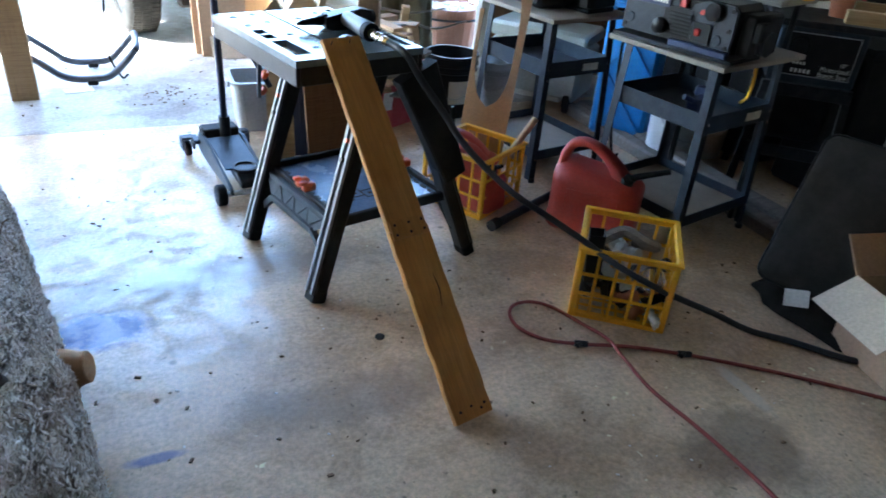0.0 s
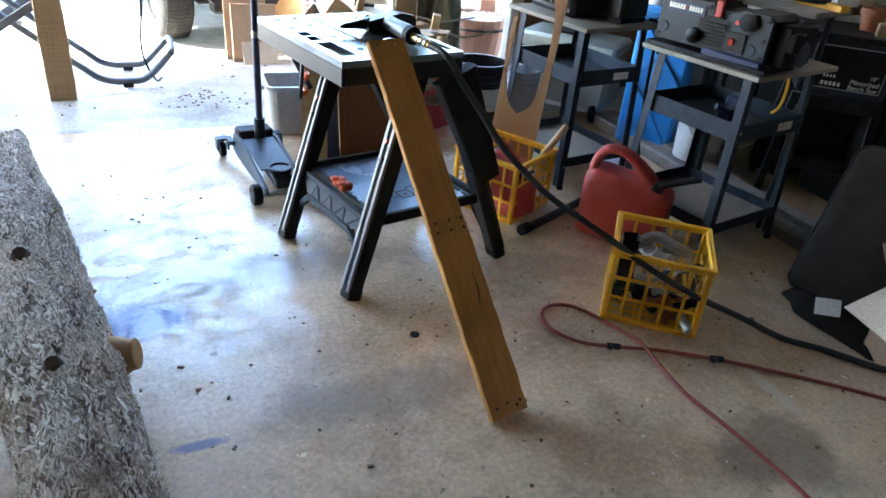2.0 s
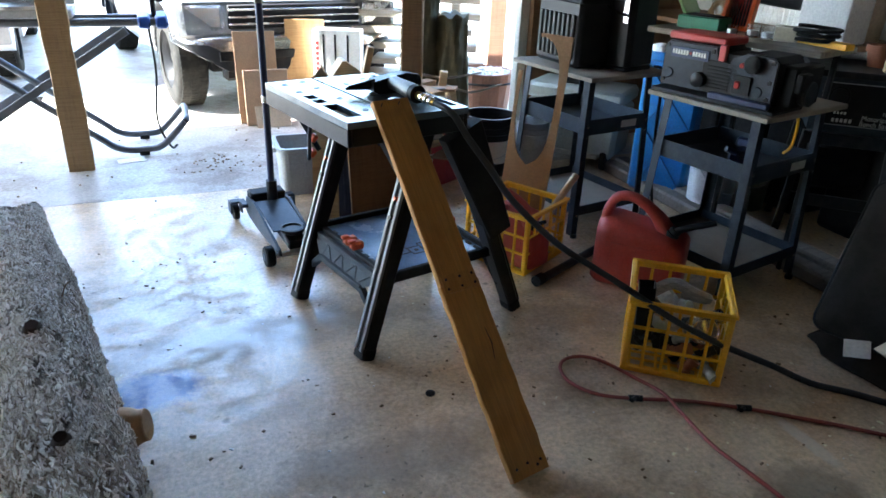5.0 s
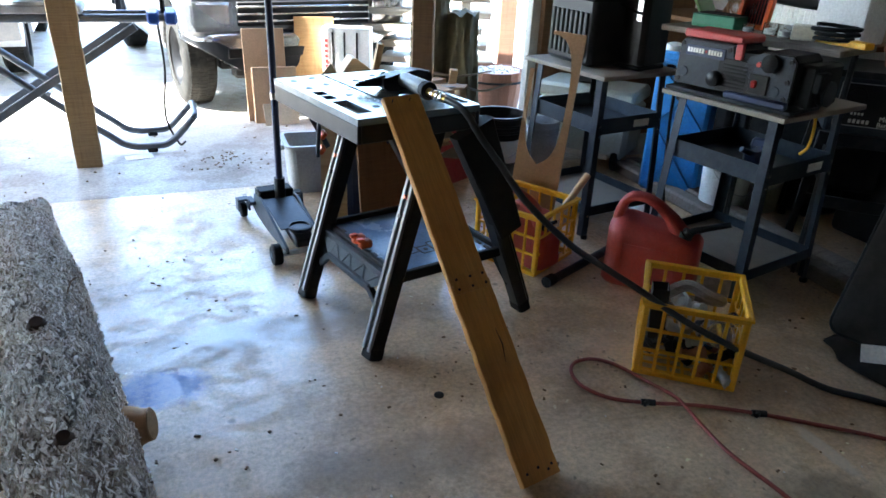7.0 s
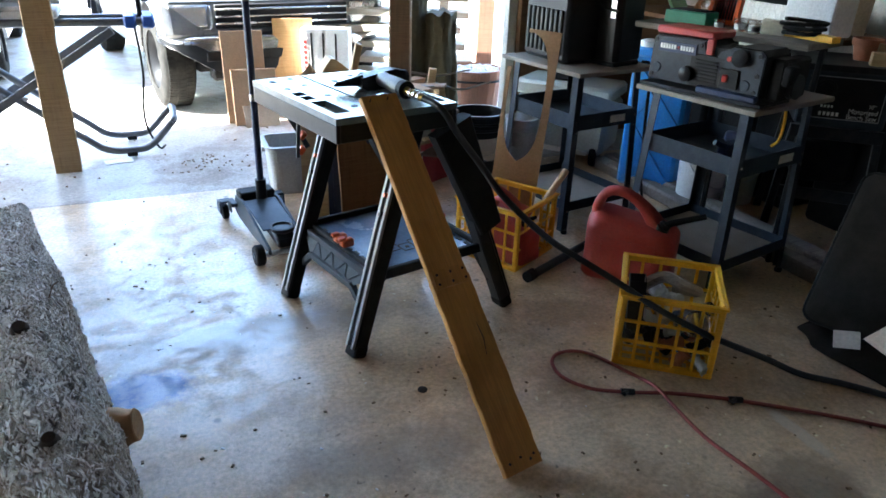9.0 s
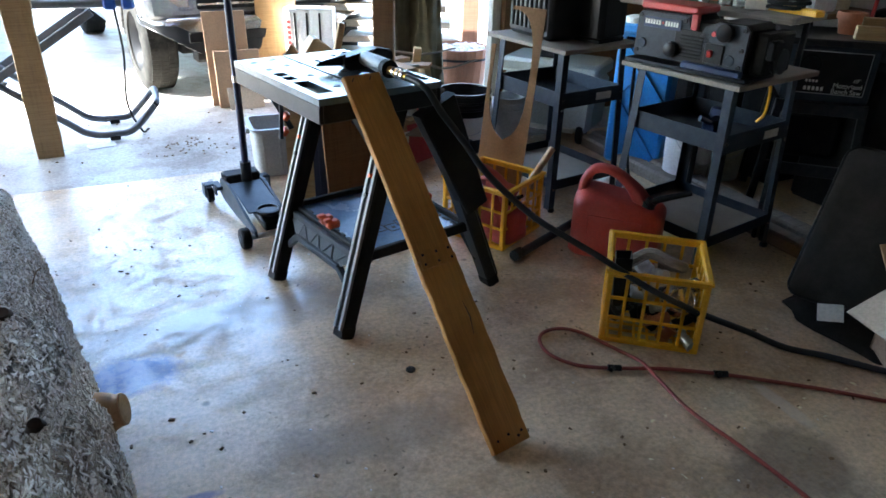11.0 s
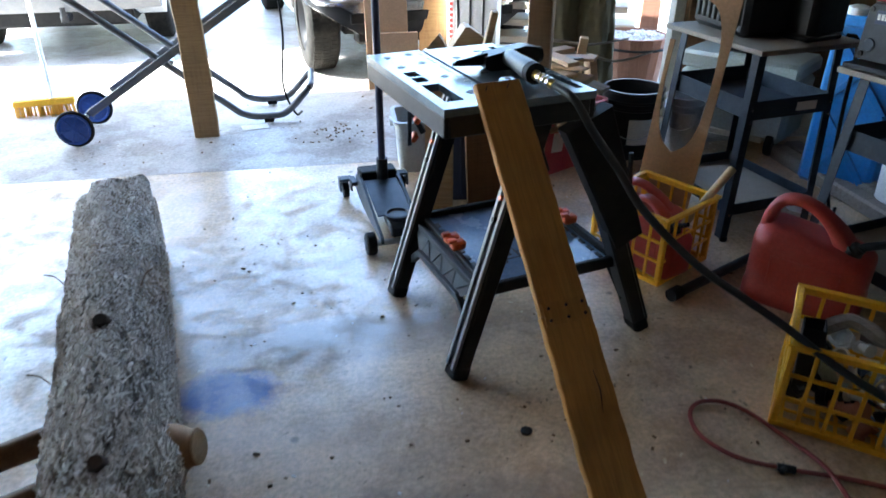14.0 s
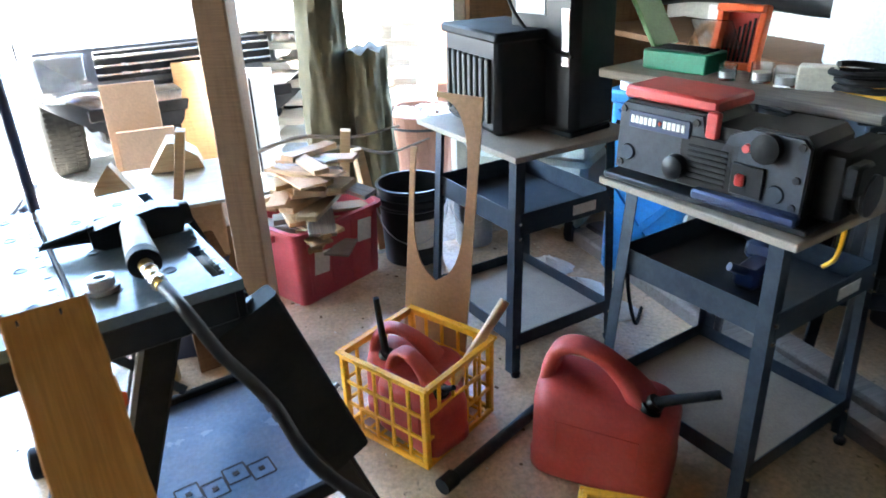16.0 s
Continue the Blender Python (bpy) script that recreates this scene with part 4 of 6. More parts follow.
g = G().tube(curve_pts([(-0.098, 2.586, 0.866), (-0.06, 2.562, 0.861), (-0.025, 2.54, 0.853), (0.005, 2.528, 0.83), (0.045, 2.527, 0.773), (0.12, 2.535, 0.68), (0.21, 2.5, 0.59), (0.357, 2.54, 0.45), (0.49, 2.57, 0.365), (0.615, 2.575, 0.3), (0.76, 2.525, 0.245), (0.93, 2.55, 0.165), (1.12, 2.62, 0.075), (1.26, 2.64, 0.02), (1.4, 2.63, 0.014), (1.608, 2.586, 0.014), (1.82, 2.633, 0.014), (2.034, 2.713, 0.014), (2.2, 2.75, 0.014)], 8), 0.0112, 12)
single("air_hose", g, HOSE_BLACK, pose(0, 0, 0), "thick black rubber air hose draped from bench to floor", "hose")
g = G().tube(curve_pts([(1.75, 2.4, 0.012), (1.38, 2.43, 0.012), (1.196, 2.434, 0.012), (1.024, 2.431, 0.012), (0.844, 2.412, 0.012), (0.684, 2.373, 0.012), (0.565, 2.358, 0.012), (0.471, 2.394, 0.012), (0.429, 2.463, 0.012), (0.437, 2.526, 0.012), (0.492, 2.565, 0.012), (0.57, 2.556, 0.012), (0.686, 2.488, 0.012), (0.77, 2.41, 0.026), (0.83, 2.33, 0.016), (0.914, 2.209, 0.012), (1.04, 2.085, 0.012), (1.15, 1.965, 0.012), (1.24, 1.85, 0.012), (1.32, 1.7, 0.012)], 8), 0.0065, 10)
h = single("extension_hose", g, HOSE_RED, pose(0, 0, 0), "thin red hose looped on the concrete floor", "hose")
for x, y in ((0.684, 2.373), (1.024, 2.431)):
    k = part("hose_coupling", G().tube([(x - 0.022, y - 0.004, 0.013), (x + 0.022, y + 0.004, 0.014)], 0.011, 10).tube([(x, y, 0.016), (x - 0.012, y - 0.022, 0.018)], 0.008, 8), BLACK, h, "black coupling")


# ---- nail gun, jar ----
def nail_gun():
    t = thing("nail_gun", pose(-0.3, 2.76, 0.838), "black pneumatic nail gun with a grey grip lying on the workbench", "nail gun")
    along = math.degrees(math.atan2(0.112, 0.093))
    body = [(-0.085, -0.02), (-0.06, -0.032), (0.02, -0.034), (0.06, -0.03), (0.09, -0.036), (0.098, -0.01), (0.094, 0.028), (0.05, 0.036), (-0.02, 0.026), (-0.085, 0.014)]
    part("body", G().prism(body, 0.052, pose(-0.012, 0.035, 0.03, 90, 0, along) @ pose(0, 0, 0, -90, 0, 0)), BLACK, t, smooth=40)
    part("nose", G().tube([(-0.066, -0.02, 0.03), (-0.1, -0.055, 0.026), (-0.133, -0.092, 0.022)], [0.02, 0.012, 0.005], 8), BLACK_ROUGH, t)
    part("contact_arm", G().tube([(-0.05, -0.028, 0.05), (-0.125, -0.09, 0.03)], 0.004, 6), DARKSTEEL, t)
    part("handle", G().tube(curve_pts([(-0.008, 0.03, 0.036), (0.045, -0.03, 0.038), (0.125, -0.112, 0.036)], 5), [0.02, 0.024, 0.026, 0.026, 0.025, 0.025, 0.026, 0.027, 0.028, 0.029, 0.028], 16), GREYPL, t, "grey ribbed grip")
    part("handle_cap", G().tube([(0.122, -0.109, 0.036), (0.142, -0.13, 0.036)], 0.03, 16), BLACK_ROUGH, t)
    part("cylinder_cap", G().tube([(0.03, 0.09, 0.03), (0.06, 0.126, 0.03)], [0.029, 0.024], 16), BLACK, t)
    part("magazine", G().box((0.13, 0.02, 0.04), (-0.045, 0.06, 0.028), (0, 0, along + 6), 0.004), BLACK_ROUGH, t)
    a, b = Vector((0.142, -0.13, 0.034)), Vector((0.215, -0.186, 0.028))
    fit_ = part("air_fitting", G().tube([a, a.lerp(b, 0.4)], 0.014, 10).tube([a.lerp(b, 0.4), b], 0.01, 10), BRASS, t, "brass quick coupling")
    for q in (0.3, 0.55, 0.8):
        part("ring", G().tube([a.lerp(b, q) - (b - a) * 0.06, a.lerp(b, q) + (b - a) * 0.06], 0.015, 12), CHROME, fit_)


nail_gun()
single("metal_bushing", G().lathe([(0.03, 0), (0.03, 0.008), (0.024, 0.01), (0.024, 0.024), (0.02, 0.026), (0.011, 0.026), (0.011, 0.006), (0, 0.006)], 24), GALV, pose(-0.222, 2.585, 0.838), "small round metal bushing on the workbench", "bushing")


# ---- trolley jack ----
def trolley_jack():
    t = thing("trolley_jack", pose(-1.0, 3.16, 0, 0, 0, -46), "dark blue-grey trolley jack with an upright handle", "trolley jack")
    for s in (-1, 1):
        out = [(-0.28, 0.06), (-0.24, 0.14), (-0.1, 0.155), (0.12, 0.11), (0.3, 0.075), (0.31, 0.05), (0.0, 0.035), (-0.2, 0.04)]
        part("side_frame", G().prism(out, 0.012, pose(0, s * 0.085, 0)), STEEL, t, smooth=0)
    part("cover_plate", G().box((0.3, 0.15, 0.008), (0.02, 0, 0.125), (0, 7, 0), 0.003), STEEL, t)
    part("lifting_arm", G().box((0.2, 0.09, 0.04), (0.2, 0, 0.09), (0, 4, 0), 0.008), DARKSTEEL, t)
    part("saddle", G().lathe([(0.03, -0.01), (0.05, 0), (0.055, 0.018), (0.045, 0.02), (0.04, 0.012), (0, 0.012)], 24, pose(0.22, 0, 0.12)), DARKSTEEL, t)
    part("front_axle", G().tube([(0.285, -0.12, 0.045), (0.285, 0.12, 0.045)], 0.012, 12), GALV, t)
    for s in (-1, 1):
        w = part("front_wheel", G().lathe([(0.018, -0.02), (0.042, -0.02), (0.047, -0.014), (0.047, 0.014), (0.042, 0.02), (0.018, 0.02)], 24, pose(0.285, s * 0.13, 0.047, 90, 0, 0)), BLACK_ROUGH, t)
        part("hub", G().lathe([(0.016, -0.023), (0.016, 0.023)], 14, pose(0.285, s * 0.13, 0.047, 90, 0, 0)), STEEL, w)
        c = part("caster_fork", G().box((0.05, 0.05, 0.012), (-0.29, s * 0.135, 0.1), ch=0.004).box((0.06, 0.008, 0.06), (-0.3, s * 0.135 + 0.026, 0.07), ch=0.002).box((0.06, 0.008, 0.06), (-0.3, s * 0.135 - 0.026, 0.07), ch=0.002).box((0.09, 0.03, 0.02), (-0.25, s * 0.105, 0.1), ch=0.004), STEEL, t)
        part("caster_wheel", G().lathe([(0.012, -0.014), (0.036, -0.014), (0.04, -0.008), (0.04, 0.008), (0.036, 0.014), (0.012, 0.014)], 20, pose(-0.305, s * 0.135, 0.04, 90, 0, 0)), BLACK_ROUGH, c)
    part("pump_block", G().box((0.09, 0.17, 0.07), (-0.2, 0, 0.14), ch=0.008), BLACK_ROUGH, t)
    part("handle_socket", G().tube([(-0.145, 0.015, 0.13), (-0.145, 0.015, 0.24)], 0.026, 16), DARKSTEEL, t)
    part("handle", G().tube([(-0.145, 0.015, 0.2), (-0.145, 0.015, 0.62), (-0.145, 0.015, 1.06)], 0.0165, 14), NAVY, t, "dark blue tubular handle")
    part("handle_joint", G().tube([(-0.145, 0.015, 0.62), (-0.145, 0.015, 0.65)], 0.0185, 14), CHROME, t)
    part("grip", G().tube([(-0.145, 0.015, 1.055), (-0.145, 0.015, 1.075)], 0.02, 14), CREAM, t)


trolley_jack()


# ---- planer ----
def text_mesh(words, size, mat, parent, m, name="lettering", thick=0.0006):
    cu = bpy.data.curves.new("words", "FONT")
    cu.body, cu.size, cu.extrude, cu.align_x, cu.align_y = words, size, thick, "CENTER", "CENTER"
    tmp = bpy.data.objects.new("words", cu)
    scene.collection.objects.link(tmp)
    bpy.context.view_layer.update()
    me = bpy.data.meshes.new_from_object(tmp)
    bpy.data.objects.remove(tmp)
    me.transform(m)
    me.materials.clear()
    me.materials.append(mat)
    ob = new(name, me)
    ob.parent = parent
    return ob


def planer():
    t = thing("benchtop_planer", pose(0.64, 3.48, 0.797, 0, 0, -37) @ Matrix.Diagonal((1, 1, 1.02, 1)), "grey and black benchtop planer with a red top cover", "planer")
    L = 0.49
    part("base_plate", G().box((L + 0.05, 0.22, 0.016), (L / 2, 0.09, 0.008), ch=0.004), DARKSTEEL, t)
    part("blue_bar", G().box((0.25, 0.03, 0.026), (L - 0.12, -0.022, 0.03), ch=0.006), NAVY, t, "blue front bar")
    out = [(0.0, 0.03), (0.005, 0.19), (0.02, 0.205), (0.24, 0.205), (0.26, 0.185), (0.34, 0.185), (0.36, 0.2), (0.47, 0.2), (0.49, 0.18), (0.49, 0.03)]
    part("body", G().prism(out, 0.17, pose(0, 0.09, 0)), BLACK_ROUGH, t, smooth=0)
    front = G().prism([(0.004, 0.034), (0.008, 0.188), (0.02, 0.2), (0.235, 0.2), (0.25, 0.15), (0.19, 0.11), (0.19, 0.034)], 0.012, pose(0, 0.0, 0))
    part("front_panel", front, PLANERGREY, t, smooth=0)
    part("side_panel", G().prism([(0.33, 0.034), (0.33, 0.09), (0.29, 0.13), (0.31, 0.175), (0.36, 0.195), (0.468, 0.195), (0.486, 0.178), (0.486, 0.034)], 0.014, pose(0, -0.001, 0)), PLANERGREY, t, smooth=0)
    part("motor_grille", G().box((0.15, 0.012, 0.12), (0.262, -0.002, 0.095), ch=0.003), BLACK, t)
    for i in range(7):
        part("vent_slot", G().box((0.1, 0.004, 0.006), (0.262, -0.011, 0.055 + 0.013 * i), ch=0.001), BLACK_ROUGH, t)
    top = part("top_cover", G().box((0.26, 0.16, 0.03), (0.13, 0.09, 0.222), ch=0.008), REDCASE, t, "red plastic top cover")
    part("cover_tab", G().box((0.03, 0.02, 0.06), (0.262, 0.0, 0.185), ch=0.004), REDCASE, top)
    badge = part("badge", G().box((0.17, 0.005, 0.04), (0.125, -0.0105, 0.165), ch=0.001), NAVY, t, "dark blue badge with white lettering shapes")
    for i, w in enumerate((0.012, 0.012, 0.012, 0.012, 0.011, 0.012)):
        part("badge_bar", G().box((w * 0.75, 0.003, 0.018), (0.052 + 0.0125 * i, -0.0145, 0.166), ch=0.0005), WHITE, badge)
        if i < 5:
            part("badge_bar", G().box((w * 0.75, 0.003, 0.018), (0.144 + 0.0125 * i, -0.0145, 0.166), ch=0.0005), WHITE, badge)
    part("badge_star", G().box((0.008, 0.003, 0.008), (0.13, -0.0145, 0.166), (0, 45, 0), 0.0005), REDCASE, badge)
    part("switch_plate", G().box((0.075, 0.008, 0.07), (0.365, -0.012, 0.085), ch=0.003), BLACK, t)
    part("switch", G().box((0.02, 0.014, 0.026), (0.352, -0.02, 0.085), (10, 0, 8), 0.005), REDCASE, t, "red power switch")
    part("knob", G().lathe([(0.03, 0), (0.028, 0.022), (0.012, 0.03), (0, 0.03)], 18, pose(0.185, -0.008, 0.075, 90, 0, 0)), BLACK, t)
    part("depth_knob", G().lathe([(0.032, 0), (0.032, 0.02), (0.014, 0.026), (0, 0.026)], 18, pose(0.4, -0.008, 0.165, 90, 0, 0)), BLACK_ROUGH, t)
    part("depth_dot", G().lathe([(0.01, 0), (0.009, 0.01), (0, 0.01)], 12, pose(0.355, -0.01, 0.155, 90, 0, 0)), REDCASE, t)
    for x, z in ((0.02, 0.05), (0.02, 0.185), (0.225, 0.185), (0.47, 0.05), (0.47, 0.18), (0.47, 0.11)):
        part("screw", G().lathe([(0.009, 0), (0.008, 0.004), (0, 0.004)], 10, pose(x, -0.008, z, 90, 0, 0)), BLACK, t)
    for x, z in ((0.04, 0.08), (0.43, 0.07)):
        part("round_boss", G().lathe([(0.02, 0), (0.018, 0.004), (0, 0.004)], 18, pose(x, -0.008, z, 90, 0, 0)), STEEL, t)
    part("side_mechanism", G().box((0.06, 0.2, 0.15), (L + 0.03, 0.13, 0.1), ch=0.01).box((0.03, 0.07, 0.07), (L + 0.07, 0.06, 0.12), ch=0.01), BLACK_ROUGH, t)
    part("pulley", G().lathe([(0.045, 0), (0.045, 0.008), (0.036, 0.012), (0.036, 0.018), (0.045, 0.022), (0.045, 0.03), (0, 0.03)], 22, pose(L + 0.06, 0.1, 0.08, 0, 90, 0)), DARKSTEEL, t)
    part("outfeed_table", G().box((0.34, 0.12, 0.012), (0.24, 0.24, 0.07), ch=0.003), GALV, t)


planer()
single("blue_clamp", G().box((0.14, 0.07, 0.06), (0, 0, 0.03), ch=0.015).box((0.05, 0.09, 0.05), (0.06, 0.01, 0.065), (0, 15, 0), 0.012).tube([(-0.06, 0, 0.05), (-0.1, 0.03, 0.07)], 0.012, 10), NAVY, CART_A @ pose(0.28, 0.24, 0.523, 0, 0, 10), "dark blue tool lying in the stand's tray", "tool")
single("power_lead", G().tube(curve_pts([(1.17, 3.42, 0.8), (1.195, 3.44, 0.72), (1.2, 3.47, 0.62), (1.18, 3.49, 0.58)], 6), 0.006, 8), YELLOW, pose(0, 0, 0), "yellow cord hanging from the tool stand", "cord")

# ---- black cases on the second stand ----
t = thing("ribbed_case", CART_B @ pose(0.21, 0.36, 0.797, 0, 0, 84), "black ribbed plastic case on the tool stand", "case")
part("body", G().box((0.36, 0.24, 0.31), (0, 0, 0.155), ch=0.02), BLACK, t)
for i in range(8):
    part("rib", G().box((0.022, 0.016, 0.2), (-0.135 + 0.038 * i, 0.126, 0.14), ch=0.006), RIBGREY, t)
    part("rib", G().box((0.022, 0.016, 0.2), (-0.135 + 0.038 * i, -0.126, 0.14), ch=0.006), RIBGREY, t)
part("lid_lip", G().box((0.375, 0.26, 0.03), (0, 0, 0.305), ch=0.01), BLACK_ROUGH, t)
t = thing("tall_case", CART_B @ pose(0.33, 0.19, 0.797, 0, 0, 6), "tall black upright plastic case on the tool stand", "case")
part("body", G().box((0.2, 0.3, 0.5), (0.015, 0.02, 0.25), (0, -2, 0), 0.025), BLACK, t)
part("edge_highlight", G().box((0.008, 0.03, 0.17), (-0.088, -0.09, 0.3), (0, -2, 0), 0.003), CHROME, t, "bright strip standing for the highlight on the case edge")
part("foot_rail", G().box((0.19, 0.27, 0.02), (0, 0, 0.01), ch=0.005), BLACK_ROUGH, t)
part("drawer_front", G().box((0.012, 0.13, 0.06), (-0.085, 0.06, 0.46), (0, -2, 0), 0.004), LIGHTGREY, t, "pale grey drawer")
part("drawer_front", G().box((0.012, 0.13, 0.06), (-0.087, 0.06, 0.39), (0, -2, 0), 0.004), LIGHTGREY, t, "pale grey drawer")
part("cord", G().tube(curve_pts([(-0.09, 0.1, 0.56), (-0.13, 0.12, 0.42), (-0.12, 0.04, 0.31), (-0.1, -0.05, 0.26), (-0.1, -0.13, 0.25)], 6), 0.006, 8), BLACK_ROUGH, t)
single("black_bin", G().box((0.2, 0.16, 0.3), (0, 0, 0.15), ch=0.015).box((0.22, 0.18, 0.02), (0, 0, 0.3), ch=0.006), BLACK_ROUGH, pose(0.2, 4.98, 0.511, 0, 0, -14), "black plastic bin on the cooler", "bin")


# ---- template ----
def template():
    w, h, d = 0.235, 0.965, 0.007
    zc, half_h, half_w, xc = 0.655, 0.29, 0.092, -0.008
    g = G()
    rows = []
    for k in range(61):
        z = h * k / 60
        e = abs((z - zc) / half_h)
        rows.append((z, half_w * max(0.0, 1 - e ** 3.0) ** 0.5 if e < 1 else 0.0))
    for (z0, e0), (z1, e1) in zip(rows, rows[1:]):
        lo, hi = -w / 2, w / 2
        top = -0.035 - 0.02 * math.sin(40 * z0) ** 2
        if e0 == 0 and e1 == 0:
            spans = [((lo, hi), (lo, hi))] if z1 < 0.6 else [((top, hi), (top, hi))]
        elif z1 > 0.8:
            spans = [((xc + e0, hi), (xc + e1, hi))] if z1 < 0.86 else [((max(xc + e0, top), hi), (max(xc + e1, top), hi))]
        else:
            spans = [((lo, xc - e0), (lo, xc - e1)), ((xc + e0, hi), (xc + e1, hi))]
        for (a0, b0), (a1, b1) in spans:
            v = [(x, y, z) for y in (-d / 2, d / 2) for x, z in ((a0, z0), (b0, z0), (b1, z1), (a1, z1))]
            g.add(v, [(0, 1, 2, 3), (7, 6, 5, 4), (0, 4, 5, 1), (1, 5, 6, 2), (2, 6, 7, 3), (3, 7, 4, 0)])
    single("cutout_template", g, HARDBOARD, pose(0.08, 3.585, 0.006, -5, 2.5, -13), "brown hardboard template with a long open cutout leaning on the stand", "template", smooth=0)


template()


# ---- buckets and tubs ----
def bucket(m, r, h, mat, label, bail=True, tag_=False):
    t = thing("bucket", m, label, "bucket", group="buckets")
    prof = [(r * 0.86, 0), (r * 0.88, 0.004), (r * 0.97, h * 0.72), (r * 1.04, h * 0.74), (r * 1.04, h * 0.765), (r * 0.99, h * 0.77), (r * 1.0, h * 0.83), (r * 1.06, h * 0.84), (r * 1.06, h * 0.865), (r * 1.01, h * 0.87), (r * 1.02, h * 0.96), (r * 1.07, h * 0.97), (r * 1.07, h), (r * 0.98, h), (r * 0.84, 0.012), (0, 0.012)]
    part("pail", G().lathe(prof, 36), mat, t)
    if bail:
        pts = [(r * 1.08 * math.cos(radians(a)), -r * 0.95 * abs(math.sin(radians(a))) - 0.02, h * 0.8 - r * 1.1 * abs(math.sin(radians(a)))) for a in range(0, 181, 15)]
        part("bail_handle", G().tube(pts, 0.0028, 6), GALV, t)
    if tag_:
        a0 = -100
        vs = [((r * 0.97) * math.cos(radians(a0 + 14 * k)), (r * 0.97) * math.sin(radians(a0 + 14 * k)), z) for k in range(6) for z in (h * 0.25, h * 0.62)]
        part("label_sticker", G().add(vs, [(2 * i, 2 * i + 2, 2 * i + 3, 2 * i + 1) for i in range(5)]), PAPER, t, "torn pale paper sticker")
    return t


bucket(pose(-0.27, 4.5, 0, 0, 0, 20), 0.152, 0.37, BLACK, "black plastic bucket with a torn label", tag_=True)
bucket(pose(-0.03, 4.72, 0), 0.1, 0.3, GALV, "small grey metal pail behind the stand")
bucket(pose(1.24, 4.47, 0.0, 0, 0, 0), 0.13, 0.36, CREAM, "cream plastic bucket in the shade behind the tool stand")
bucket(pose(1.035, 4.285, 0.0, 0, 0, 40), 0.13, 0.36, WHITE, "white plastic bucket behind the tool stand")


def tub(m, w, d, h, mat, label, category="tub", name="storage_tub", lid=False, ribs=4, taper=0.88):
    t = thing(name, m, label, category)
    g = G()
    n = 5
    outer = [rrect(w * taper, d * taper, 0.03, 0, n=n), rrect(w * (0.5 + taper / 2), d * (0.5 + taper / 2), 0.035, h * 0.5, n=n), rrect(w, d, 0.04, h * 0.93, n=n), rrect(w + 0.03, d + 0.03, 0.045, h * 0.935, n=n), rrect(w + 0.03, d + 0.03, 0.045, h, n=n), rrect(w - 0.012, d - 0.012, 0.035, h, n=n), rrect(w * taper - 0.012, d * taper - 0.012, 0.03, 0.01, n=n)]
    part("body", G().loft(outer), mat, t)
    for s in (-1, 1):
        for i in range(ribs):
            x = -w * 0.38 + w * 0.76 * i / max(1, ribs - 1)
            k = (0.5 + taper / 2)
            part("rib", G().bar((x * taper, s * d * taper / 2, 0.03), (x, s * d * 0.995 / 2, h * 0.9), 0.012, 0.008, up=(0, s, 0)), mat, t)
        part("grip", G().box((0.02, d * 0.3, 0.03), (s * (w / 2 + 0.018), 0, h * 0.88), ch=0.005), mat, t)
    return t


rt = tub(pose(-0.62, 4.2, 0, 0, 0, 65.8), 0.48, 0.34, 0.33, REDTUB, "red plastic tub heaped with wood offcuts", taper=0.94)
for x, z in ((-0.12, 0.17), (0.13, 0.23)):
    part("sticker", G().box((0.08, 0.002, 0.1), (x, -0.172, z), (1, 6, 0), 0.0004), PAPER, rt, "torn pale sticker", smooth=0)
tub(pose(-1.17, 3.87, 0, 0, 0, 35), 0.36, 0.28, 0.27, CLEAR_TUB, "cloudy clear plastic tub behind the jack", taper=0.92)
tub(pose(-0.83, 3.62, 0, 0, 0, 30), 0.3, 0.26, 0.4, NAVY, "dark blue plastic bin behind the workbench", category="bin", name="plastic_bin", taper=0.85)
tub(B(3.77, 1.42, 0.0, 90), 0.64, 0.46, 0.69, TEAL, "tall dark teal plastic storage bin by the wall", category="bin", name="plastic_bin", taper=0.84)
tub(B(3.77, 1.44, 0.695, 90), 0.62, 0.44, 0.41, BINBLUE, "navy blue plastic storage bin stacked on another", category="bin", name="plastic_bin", taper=0.84)
single("dark_cloth", G().lathe([(0.0, 0.1), (0.1, 0.09), (0.19, 0.04), (0.2, 0.0)], 20), BLACK_ROUGH, B(3.77, 1.36, 1.06), "dark cloth bulging from the blue bin", "cloth")

# brown panel and carton behind the bench
single("plywood_sheet", G().box((0.3, 0.016, 0.5), (0, 0, 0.25), ch=0.002), DARKPANEL, pose(-0.63, 3.53, 0.004, -6, 0, 50), "brown plywood sheet standing behind the workbench", "plywood")
t = thing("carton", pose(-1.16, 4.2, 0, 0, 0, 30), "brown cardboard carton by the workbench", "carton")
part("walls", G().box((0.3, 0.25, 0.3), (0, 0, 0.15), ch=0.002), CARDBOARD, t, smooth=0)
for s in (-1, 1):
    part("flap", G().box((0.29, 0.12, 0.004), (0, s * 0.17, 0.33), (s * -35, 0, 0), 0.001), CARD_PALE, t)
single("water_bottle", G().lathe([(0.03, 0), (0.034, 0.01), (0.034, 0.13), (0.03, 0.16), (0.012, 0.2), (0.012, 0.22), (0, 0.22)], 20), BLUE_CLEAR, pose(-1.05, 3.83, 0.27, 0, 0, 0), "blue-tinted plastic bottle on the clear tub", "bottle")


# ---- wood offcuts ----
rng = random.Random(23)


def offcut(at, size, rot, mat, label="short sawn pine offcut in the heap"):
